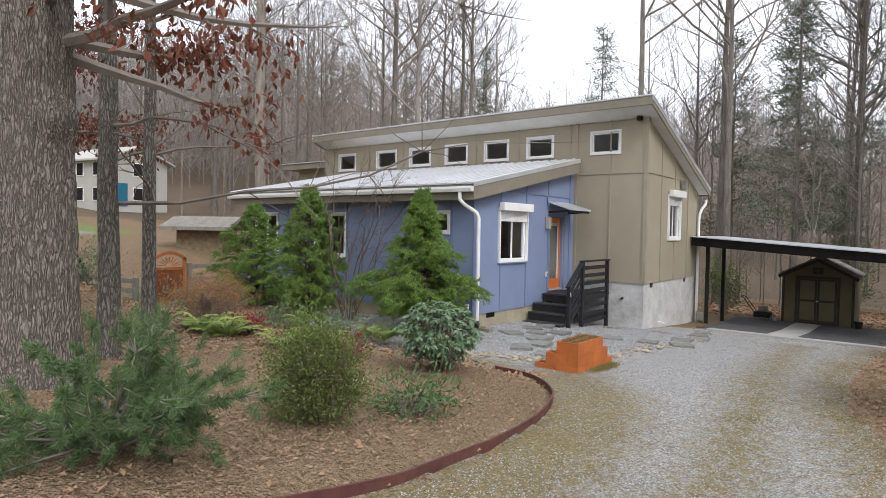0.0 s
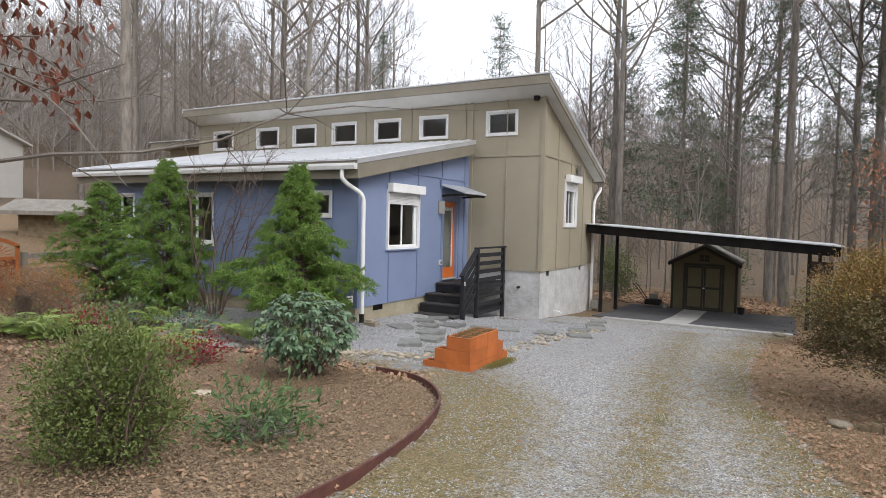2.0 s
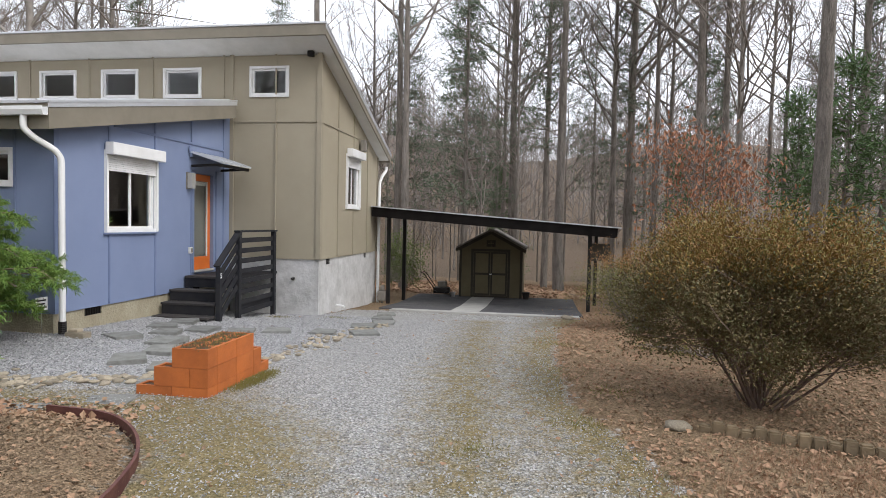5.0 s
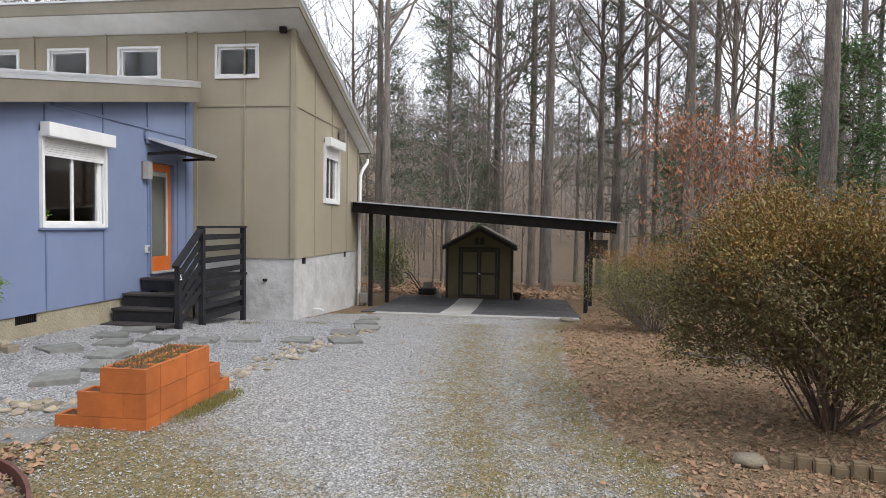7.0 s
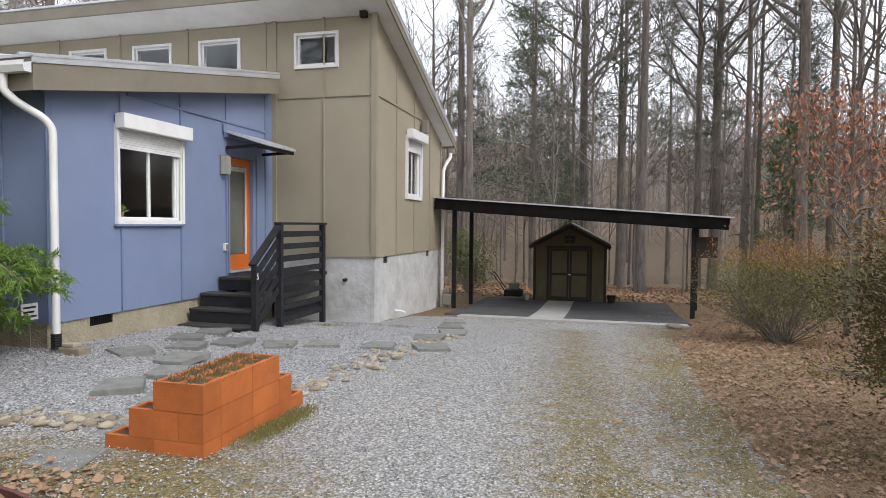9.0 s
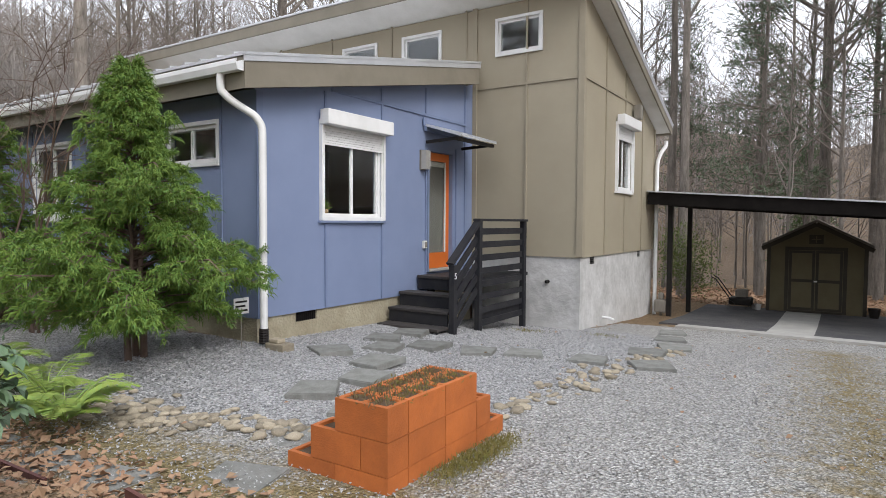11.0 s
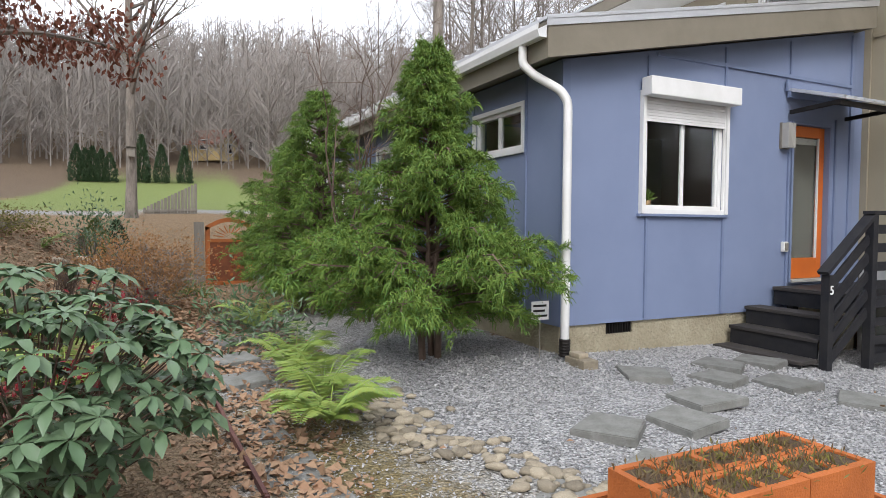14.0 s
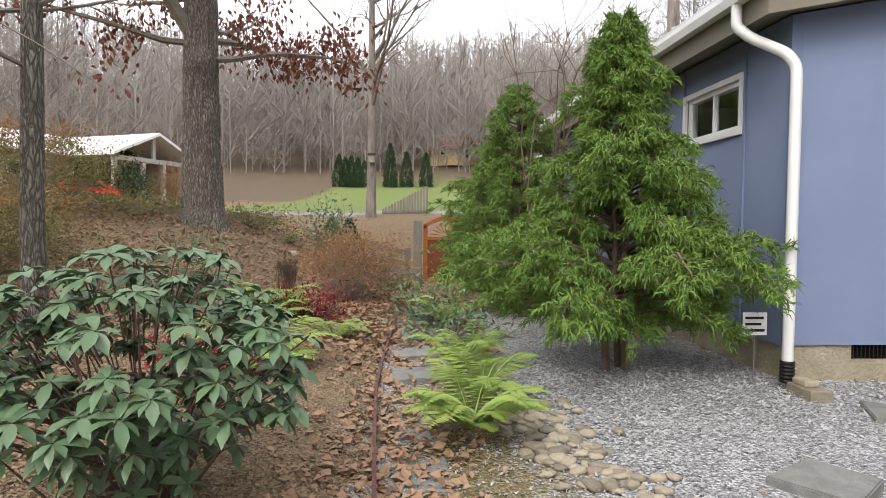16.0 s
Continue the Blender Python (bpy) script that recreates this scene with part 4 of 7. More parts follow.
for nm, lab, cat, r, mt in (("concrete_strip", "pale concrete strip before the carport", "paving", (-4.5, 0.25, 18.35, 18.8), CONCRETE), ("concrete_strip", "pale concrete walk to the shed", "paving", (-3.0, -2.25, 18.8, 23.75), CONCRETE),
                            ("asphalt_pad", "dark asphalt parking pad", "paving", (-4.9, -3.0, 18.8, 24.2), ASPHALT), ("asphalt_pad", "dark asphalt parking pad", "paving", (-2.25, 0.35, 18.8, 24.2), ASPHALT)):
    x0, x1, y0, y1 = r
    bm = bmesh.new()
    n = 12
    rows = []
    for k in range(n + 1):
        a = y0 + (y1 - y0) * k / n
        za = ground_z(-2, a) + 0.045
        rows.append([bm.verts.new(p) for p in ((x0, a, za - 0.2), (x1, a, za - 0.2), (x1, a, za), (x0, a, za))])
    for p, q in zip(rows[:-1], rows[1:]):
        for e in range(4):
            bm.faces.new([p[e], p[(e + 1) % 4], q[(e + 1) % 4], q[e]])
    bm.faces.new(rows[0])
    bm.faces.new(rows[-1])
    bmesh.ops.recalc_face_normals(bm, faces=bm.faces)
    tagged(part(nm, bm, mt), lab, cat)


def storage_shed():
    s = thing("storage_shed", "brown gabled storage shed with shut double doors", "shed")
    x0, x1, y0, y1, zb = -3.45, -1.35, 23.8, 26.2, -0.76
    ze, zp, xm = 0.92, 1.48, -2.4
    bm = bmesh.new()
    v = [bm.verts.new(p) for p in ((x0, y0, zb), (x1, y0, zb), (x1, y0, ze), (xm, y0, zp), (x0, y0, ze), (x0, y1, zb), (x1, y1, zb), (x1, y1, ze), (xm, y1, zp), (x0, y1, ze))]
    bm.faces.new(v[:5])
    bm.faces.new(v[5:][::-1])
    for i in range(5):
        j = (i + 1) % 5
        bm.faces.new([v[j], v[i], v[i + 5], v[j + 5]])
    part("body", bm, SHED_WALL, s, "olive brown panelled siding")
    for sx in (-1, 1):
        bm = bmesh.new()
        e = 1.17
        a, b = (xm, zp + 0.03), (xm + sx * e, zp - 0.53 * e + 0.03)
        pts = [(a[0], y0 - 0.1, a[1]), (b[0], y0 - 0.1, b[1]), (b[0], y1 + 0.1, b[1]), (a[0], y1 + 0.1, a[1])]
        hexa(bm, pts + [(p[0], p[1], p[2] + 0.07) for p in pts])
        bmesh.ops.recalc_face_normals(bm, faces=bm.faces)
        part("roof_slope", bm, SHINGLE, s, "grey shingled roof slope")
        bm = bmesh.new()
        bar(bm, (a[0], y0 - 0.11, a[1] - 0.05), (b[0], y0 - 0.11, b[1] - 0.05), 0.03, 0.1)
        part("barge_board", bm, SHED_TRIM, s)
    for r in ((x0 - 0.01, x0 + 0.07, zb, ze - 0.02), (x1 - 0.07, x1 + 0.01, zb, ze - 0.02), (-3.06, -2.98, zb + 0.05, 0.9), (-1.83, -1.75, zb + 0.05, 0.9), (-2.98, -1.83, 0.82, 0.9), (-2.98, -1.83, zb, zb + 0.09)):
        boxes("trim", [(r[0], r[1], y0 - 0.03, y0, r[2], r[3])], SHED_TRIM, s)
    for a, b in ((-2.97, -2.415), (-2.395, -1.84)):
        d = boxes("door", [(a, b, y0 - 0.025, y0 - 0.002, zb + 0.1, 0.81)], SHED_WALL, s, "shut panelled shed door")
        for q in ((a, a + 0.06, zb + 0.1, 0.81), (b - 0.06, b, zb + 0.1, 0.81), (a + 0.06, b - 0.06, 0.03, 0.10), (a + 0.06, b - 0.06, 0.75, 0.81), (a + 0.06, b - 0.06, zb + 0.1, zb + 0.16)):
            boxes("door_trim", [(q[0], q[1], y0 - 0.045, y0 - 0.025, q[2], q[3])], SHED_TRIM, d)
    boxes("latch", [(-2.43, -2.36, y0 - 0.07, y0 - 0.045, 0.04, 0.075)], SOFFIT, s, "pale latch")
    boxes("gable_vent", [(-2.55, -2.25, y0 - 0.04, y0, 0.98, 1.2)], SHED_TRIM, s, "dark cross-barred gable vent")
    boxes("vent_bar", [(-2.5, -2.3, y0 - 0.05, y0 - 0.04, 1.08, 1.1)], SHED_WALL, s)
    boxes("vent_bar", [(-2.41, -2.39, y0 - 0.055, y0 - 0.04, 1.0, 1.18)], SHED_WALL, s)
    return s


storage_shed()


# ---------------------------------------------------------------- planter of painted blocks
def cmu(parent, x0, x1, y0, y1, z0, z1, along):
    """A hollow concrete block with two open cells."""
    t = 0.032
    bm = bmesh.new()
    rows = []
    if along == "x":
        rows = [(x0, x1, y0, y0 + t), (x0, x1, y1 - t, y1), (x0, x0 + t, y0 + t, y1 - t), (x1 - t, x1, y0 + t, y1 - t), ((x0 + x1) / 2 - t / 2, (x0 + x1) / 2 + t / 2, y0 + t, y1 - t)]
    else:
        rows = [(x0, x0 + t, y0, y1), (x1 - t, x1, y0, y1), (x0 + t, x1 - t, y0, y0 + t), (x0 + t, x1 - t, y1 - t, y1), (x0 + t, x1 - t, (y0 + y1) / 2 - t / 2, (y0 + y1) / 2 + t / 2)]
    for a, b, c, d in rows:
        block(bm, a, b, c, d, z0, z1)
    bmesh.ops.remove_doubles(bm, verts=bm.verts, dist=0.0005)
    return part("block", bm, BLOCK_ORANGE, parent)


def planter():
    p = thing("block_planter", "stepped planter of orange painted concrete blocks", "planter")
    cx, cy = -3.99, 8.90
    zb = -0.175
    g = 0.003
    for tier, (lx, ly) in enumerate(((0.8, 1.4), (0.6, 1.2), (0.4, 1.0))):
        z0, z1 = zb + tier * 0.2, zb + tier * 0.2 + 0.196
        # row along the front face, then the row running back
        x = cx
        lens = ((0.4, 0.4), (0.2, 0.4), (0.4,))[tier]
        for L in lens:
            cmu(p, x - L + g, x - g, cy + g, cy + 0.2 - g, z0, z1, "x")
            x -= L
        y = cy + 0.2
        rest = ly - 0.2
        while rest > 0.05:
            L = min(0.4, rest)
            for k in range(2 if tier < 2 else 1):
                xa = cx - 0.2 * (k + 1)
                cmu(p, xa + g, xa + 0.2 - g, y + g, y + L - g, z0, z1, "y")
            y += L
            rest -= L
        if tier == 2:
            y, rest = cy + 0.2, 0.8
            while rest > 0.05:
                cmu(p, cx - 0.4 + g, cx - 0.2 - g, y + g, y + 0.4 - g, z0, z1, "y")
                y += 0.4
                rest -= 0.4
    boxes("soil", [(cx - 0.37, cx - 0.03, cy + 0.03, cy + 0.97, 0.25, 0.411)], MORTAR, p, "dry soil in block cells")
    boxes("soil", [(cx - 0.57, cx - 0.03, cy + 0.03, cy + 1.17, 0.06, 0.20)], MORTAR, p, "dry soil in block cells")
    boxes("soil", [(cx - 0.77, cx - 0.03, cy + 0.03, cy + 1.37, -0.16, 0.005)], MORTAR, p, "dry soil in block cells")
    return p


planter()


# ---------------------------------------------------------------- bed edging
def edging():
    e = thing("bed_edging", "rust brown metal strip edging along mulch bed", "edging")
    line = spline(EDGE[1:9], 0.12)
    per = len(line) // 7
    for s in range(0, len(line) - 1, per):
        seg = line[s:s + per + 1]
        if len(seg) < 2:
            continue
        bm = bmesh.new()
        prev = None
        for k, (x, y) in enumerate(seg):
            d = seg[min(k + 1, len(seg) - 1)] - seg[max(k - 1, 0)]
            nrm = np.array([d[1], -d[0]]) / (np.linalg.norm(d) + 1e-9)
            z = ground_z(x, y)
            o = nrm * 0.006
            top = z + 0.115
            row = [bm.verts.new((x + o[0], y + o[1], z - 0.1)), bm.verts.new((x + o[0] * 3, y + o[1] * 3, top)), bm.verts.new((x - o[0], y - o[1], top)), bm.verts.new((x - o[0], y - o[1], z - 0.1))]
            if prev:
                for i in range(4):
                    bm.faces.new([prev[i], prev[(i + 1) % 4], row[(i + 1) % 4], row[i]])
            prev = row
        part("strip", bm, STEEL, e)
    return e


edging()

# ---------------------------------------------------------------- trees
def bare_tree(g, tall, r0, limbs=16, fork=0.45, lean=0.04, twig=3, sides=8):
    """Trunk and branches of a leafless tree; gives two collections of tubes and the twig ends."""
    trunk, crown, ends = Mesher(), Mesher(), []
    n = 12
    h = np.linspace(0, 1, n)
    bend = np.cumsum(g.normal(0, lean, (n, 2)), axis=0) * tall * 0.03
    pts = np.stack([bend[:, 0], bend[:, 1], h * tall], axis=1)
    rad = r0 * (1 - h * 0.93) ** 0.8
    rad[0] *= 1.45
    pts = np.insert(pts, 1, [0, 0, tall * 0.022], axis=0)
    rad = np.insert(rad, 1, r0 * 1.08)
    pts[0, 2] = -0.3
    trunk.tube(pts, rad, sides)

    def branch(p, d, L, r, depth):
        k = 5 if depth == 0 else 4 if depth == 1 else 3 if depth == 2 and L > 0.8 else 2
        q = [p]
        dd = d.copy()
        for _ in range(k - 1):
            dd = unit(dd + g.normal(0, 0.2, 3) + np.array([0, 0, 0.10]))
            q.append(q[-1] + dd * L / (k - 1))
        q = np.array(q)
        crown.tube(q, np.linspace(r, max(r * 0.28, 0.004), k), 5 if depth == 0 else 3)
        if depth >= twig:
            ends.append(q[-1])
            return
        m = (5, 4, 3, 2)[depth]
        for _ in range(m):
            t = g.uniform(0.3, 1.0) * (k - 1)
            i = min(int(t), k - 2)
            b = q[i] + (q[i + 1] - q[i]) * (t - i)
            nd = unit(unit(q[i + 1] - q[i]) + g.normal(0, 0.55, 3) + np.array([0, 0, 0.12]))
            branch(b, nd, L * g.uniform(0.38, 0.6), r * 0.45, depth + 1)

    for i in range(limbs):
        t = fork + (1 - fork) * (i + g.random()) / limbs * 0.97
        k = min(int(t * (len(pts) - 2)) + 1, len(pts) - 2)
        p = np.array([np.interp(t * tall, pts[1:, 2], pts[1:, c]) for c in range(2)] + [t * tall])
        a = g.uniform(0, 6.28)
        up = g.uniform(0.45, 1.2)
        d = unit(np.array([np.cos(a), np.sin(a), up]))
        L = tall * (0.36 - 0.26 * (t - fork) / (1 - fork)) * g.uniform(0.7, 1.15)
        branch(p, d, L, np.interp(t, h, rad[1:]) * 0.5 + 0.004, 0)
    return trunk, crown, np.array(ends)


def tree_kind(seed, tall, r0, mat_trunk, mat_twig, label, **kw):
    g = np.random.default_rng(seed)
    trunk, crown, ends = bare_tree(g, tall, r0, **kw)
    t = thing("bare_tree", label, "tree", "bare woodland trees")
    trunk.build("trunk", mat_trunk, t, smooth=True)
    crown.build("crown", mat_twig, t)
    return t, ends


TREE_KINDS = []
for seed, tall, r0, mt, mw, lab, kw in (
        (1, 21, 0.17, BARK, TWIG, "tall bare grey-barked woodland tree", dict(limbs=20, fork=0.42)),
        (2, 24, 0.22, BARK, TWIG, "tall bare grey-barked woodland tree", dict(limbs=22, fork=0.38)),
        (3, 18, 0.12, BARK, TWIG, "slim bare grey-barked woodland tree", dict(limbs=18, fork=0.35)),
        (4, 22, 0.19, PALE_TWIG, PALE_TWIG, "tall pale-barked bare woodland tree", dict(limbs=18, fork=0.3, lean=0.08)),
        (5, 14, 0.08, BARK, TWIG, "thin bare woodland sapling", dict(limbs=16, fork=0.25, lean=0.08)),
        (6, 25, 0.2, BARK, TWIG, "tall bare grey-barked woodland tree", dict(limbs=20, fork=0.5))):
    TREE_KINDS.append([tree_kind(seed, tall, r0, mt, mw, lab, **kw)[0], False])


def set_tree(kind, x, y, scale=1.0, turn=None):
    entry = TREE_KINDS[kind]
    turn = rng.uniform(0, 6.28) if turn is None else turn
    m = Matrix.Translation((x, y, ground_z(x, y) - 0.1)) @ Euler((0, 0, turn)).to_matrix().to_4x4()
    if not entry[1]:
        entry[1] = True
        ob = entry[0]
        ob.matrix_basis = m
    else:
        ob = copy_thing(entry[0], m)
    ob.scale = (scale, scale, scale)
    return ob


def free(x, y):
    if 111 < math.degrees(math.atan2(y + 0.4, x - 0.4)) < 123 and rng.random() > 0.06:
        return False
    if -22 < x < 3.2 and -12 < y < 27.5:
        return False
    if 0 < x < 9 and -6 < y < 19:
        return False
    if -70 < x < -18 and -16 < y < 19 and rng.random() > 0.04:
        return False
    return True


def woods():
    made = 0
    spots = []
    zones = ((-14, 42, 27.5, 80, 66), (7, 45, -5, 30, 20), (-60, -12, 24, 62, 46), (-80, -40, -40, -12, 5), (-30, 20, -60, -14, 7))
    for x0, x1, y0, y1, n in zones:
        tries = k = 0
        while k < n and tries < 4000:
            tries += 1
            x, y = rng.uniform(x0, x1), y0 + (y1 - y0) * rng.random() ** 1.3
            if not free(x, y) or any((x - a) ** 2 + (y - b) ** 2 < 3.0 for a, b in spots):
                continue
            spots.append((x, y))
            set_tree(int(rng.choice([0, 1, 2, 3, 4, 5], p=[.22, .2, .24, .04, .14, .16])), x, y, rng.uniform(0.75, 1.15))
            k += 1


woods()
for kind, x, y, k in ((5, -8.46, 35.0, 1.1), (1, -2.6, 39.9, 1.1), (5, 0.06, 31.8, 1.05), (1, 4.0, 39.4, 1.2), (0, 7.6, 34.0, 1.2), (1, 7.1, 22.4, 1.1), (5, -10.6, 29.0, 1.0), (0, -6.4, 28.2, 1.0), (3, -25.7, 30.1, 1.2), (1, -26.9, 18.9, 1.35)):
    set_tree(kind, x, y, k, x * 1.7)

thicket = np.random.default_rng(77)
for k in range(46):
    set_tree(4, thicket.uniform(-16, 24), 28.5 + 26 * thicket.random() ** 1.2, thicket.uniform(0.35, 0.75), thicket.uniform(0, 6.28))


def far_woods():
    """Thousands of far leafless trees on the hills as one mesh."""
    g = np.random.default_rng(21)
    temps = []
    for s in range(6):
        gg = np.random.default_rng(50 + s)
        m = Mesher()
        tall = 1.0
        m.tube([(0, 0, 0), (gg.normal(0, .01), 0, 0.5), (gg.normal(0, .02), gg.normal(0, .02), 1.0)], [0.0055, 0.004, 0.0016], 3)
        for i in range(18):
            z = gg.uniform(0.06, 0.95)
            a = gg.uniform(0, 6.28)
            L = 0.3 * (1.15 - z)
            d = np.array([np.cos(a), np.sin(a), gg.uniform(0.7, 1.6)])
            d /= np.linalg.norm(d)
            p = np.array([0, 0, z])
            e = p + d * L
            m.tube([p, e], [0.0034, 0.0012], 3)
            for _ in range(2):
                q = p + (e - p) * gg.uniform(0.3, 0.9)
                m.tube([q, q + unit(d + gg.normal(0, 0.5, 3)) * L * 0.6], [0.0026, 0.001], 3)
        temps.append((np.concatenate(m.v), np.array(m.faces())))
    V, F, n = [], [], 0
    count = 0
    while count < 3500:
        a = g.uniform(0, 2 * np.pi) if count < 2000 else g.normal(3.1, 0.35)
        d = 72 + 165 * g.random() ** 1.25
        x, y = -5 + d * np.cos(a), 8 + d * np.sin(a)
        if x > 20 and y < -20:
            continue
        v, f = temps[g.integers(6)]
        s = g.uniform(12, 19)
        c, w = np.cos(a * 7), np.sin(a * 7)
        vv = v * s
        vv = np.stack([vv[:, 0] * c - vv[:, 1] * w + x, vv[:, 0] * w + vv[:, 1] * c + y, vv[:, 2] + float(height(x, y)) - 0.5], axis=1)
        V.append(vv)
        F.append(f + n)
        n += len(v)
        count += 1
    ob = raw("far_woods", np.concatenate(V), np.concatenate(F).tolist(), HAZED_TWIG)
    tagged(ob, "bare winter woods covering the far hillsides, haze painted into the bark colour", "woods", kind="stuff")


far_woods()


# ---------------------------------------------------------------- named trees
def ridged_trunk(t, trunk, r0, tall, mat, seed):
    """A trunk with furrowed bark as real relief, and a few burls."""
    sides, low = 72, 7.5
    zs = np.concatenate([np.linspace(-0.3, low, 190), np.linspace(low, tall, 12)[1:]])
    base = trunk.v[0].reshape(13, -1, 3)
    ctr = base.mean(axis=1)
    rad = np.linalg.norm(base - ctr[:, None], axis=2).mean(axis=1)
    a = np.linspace(0, 2 * np.pi, sides, endpoint=False)
    rows = []
    for z in zs:
        c = [np.interp(z, ctr[:, 2], ctr[:, k]) for k in range(2)]
        r = np.interp(z, ctr[:, 2], rad)
        for q in a:
            p = Vector((math.cos(q) * r0 * 13, math.sin(q) * r0 * 13, z * 2.6 + seed))
            d = noise.multi_fractal(p, 0.8, 2.0, 3) - 1.0
            furrow = -abs(noise.noise(Vector((math.cos(q) * r0 * 20, math.sin(q) * r0 * 20, z * 1.5 + seed))))
            burl = 0.10 * math.exp(-((z - 2.9) / 0.22) ** 2 - (math.cos(q - 0.3) - 1) ** 2 / 0.05)
            rr = r + d * 0.018 * min(1, r / 0.2) + furrow * 0.04 * min(1, r / 0.2) + burl + 0.02
            rr += 0.10 * math.exp(-max(z, 0) / 0.25) * (0.5 + 0.5 * math.sin(q * 5 + seed)) * (r0 / 0.38)
            rows.append((c[0] + math.cos(q) * rr, c[1] + math.sin(q) * rr, z))
    n = len(zs)
    i, j = np.meshgrid(np.arange(n - 1), np.arange(sides), indexing="ij")
    k = (j + 1) % sides
    f = np.stack([i * sides + j, i * sides + k, (i + 1) * sides + k, (i + 1) * sides + j], axis=-1).reshape(-1, 4)
    raw("trunk", rows, f, mat, t)


def leafy_tree(name, label, x, y, tall, r0, seed, leaf_mat, low, high, per_end, size, mat=OAK_BARK, limbs=16, fork=0.28, extra=(), twig=2, spread=0.35, sides=14, reach=3.1):
    """A single tree with dead leaves still on its lower twigs."""
    g = np.random.default_rng(seed)
    trunk, crown, ends = bare_tree(g, tall, r0, limbs=limbs, fork=fork, lean=0.03, twig=twig, sides=sides)
    t = thing(name, label, "tree", at=(x, y, ground_z(x, y) + 0.05))
    ends = list(ends)
    for z, a, up, L in extra:
        p = np.array([np.cos(a) * r0 * 0.6, np.sin(a) * r0 * 0.6, z])
        q = [p]
        d = unit(np.array([np.cos(a), np.sin(a), up]))
        for k in range(7):
            d = unit(d + g.normal(0, 0.13, 3))
            q.append(q[-1] + d * L / 7)
        crown.tube(q, np.linspace(r0 * 0.2, 0.006, 8), 5)
        for k in range(9):
            i = g.integers(2, 8)
            e = q[i] + unit(unit(q[min(i + 1, 7)] - q[i - 1]) + g.normal(0, 0.6, 3)) * L * g.uniform(0.12, 0.3)
            m = (q[i] + e) / 2 + g.normal(0, 0.03, 3)
            crown.tube([q[i], m, e], [0.010, 0.007, 0.003], 3)
            ends.append(e)
            ends.append(m)
    if r0 > 0.3:
        ridged_trunk(t, trunk, r0, tall, mat, seed)
    else:
        trunk.build("trunk", mat, t, smooth=True)
    crown.build("crown", TWIG, t)
    ends = np.array([e for e in ends if low < e[2] < high and np.hypot(e[0], e[1]) < reach])
    if leaf_mat and len(ends):
        pos = np.repeat(ends, per_end, axis=0) + g.normal(0, spread, (len(ends) * per_end, 3)) * [1, 1, 0.6]
        ax = g.normal(0, 0.5, pos.shape) + [0, 0, -1.0]
        v, f = leaf_arrays(pos, ax, g.uniform(0.7, 1.2, len(pos)) * size, g.uniform(0.7, 1.1, len(pos)) * size * 0.55, g)
        raw("dead_foliage", v, f, leaf_mat, t, "clinging russet dead leaves")
    return t


leafy_tree("oak_tree", "thick ridged oak trunk with clinging russet leaves", -7.0, 2.1, 17, 0.38, 31, RUSSET, 2.4, 5.2, 15, 0.14, limbs=18, fork=0.26, spread=0.2, reach=2.6,
           extra=((3.6, 1.0, 0.0, 2.4), (3.7, 0.6, 0.02, 2.9), (3.8, 1.7, 0.0, 2.2), (4.3, 0.3, 0.1, 3.8), (4.5, 1.1, 0.08, 3.4), (4.1, 0.0, 0.05, 2.6), (5.0, 0.5, 0.1, 4.4)), sides=20)
leafy_tree("maple_tree", "slim grey trunk with a long level limb", -8.76, 3.56, 14, 0.155, 32, None, 0, 0, 0, 0.1, SLIM_BARK, 14, 0.3, extra=((2.3, 0.9, 0.02, 6.5), (3.4, 0.2, 0.25, 3.5), (2.9, 2.4, 0.3, 2.5)))
leafy_tree("maple_tree", "slim grey leaning trunk in mulch bed", -9.2, 4.37, 13, 0.115, 33, None, 0, 0, 0, 0.1, SLIM_BARK, 14, 0.33, extra=((3.2, 1.5, 0.35, 2.6), (2.6, -0.5, 0.4, 2.0)))
leafy_tree("oak_tree", "old oak with a burl and clinging russet leaves", -14.4, 4.4, 16, 0.33, 34, RUSSET, 2.4, 7.5, 26, 0.14, limbs=20, fork=0.2, spread=0.28,
           extra=((3.0, 1.4, 0.0, 3.0), (3.4, 2.4, 0.05, 3.2), (3.3, -1.4, 0.05, 3.4), (4.0, 0.4, 0.1, 3.2), (4.2, -2.2, 0.1, 3.4), (3.7, 3.1, 0.1, 3.0), (4.6, -0.6, 0.1, 3.2)))
leafy_tree("walnut_tree", "tall bare tree with a small bird house", -27.0, 6.9, 15, 0.19, 35, None, 0, 0, 0, 0.1, BARK, 22, 0.28, twig=3)
leafy_tree("beech_sapling", "young beech holding copper dead leaves", 2.9, 18.1, 5.0, 0.05, 36, COPPER, 1.3, 4.4, 5, 0.12, BARK, 26, 0.26, spread=0.4)
bird = thing("bird_house", "small brown wooden bird house on a trunk", "bird house")
bz = ground_z(-27, 6.9) + 2.25
boxes("box", [(-26.82, -26.64, 6.82, 7.04, bz, bz + 0.3)], GREY_WOOD, bird)
boxes("lid", [(-26.84, -26.58, 6.78, 7.08, bz + 0.3, bz + 0.34)], SHED_TRIM, bird)


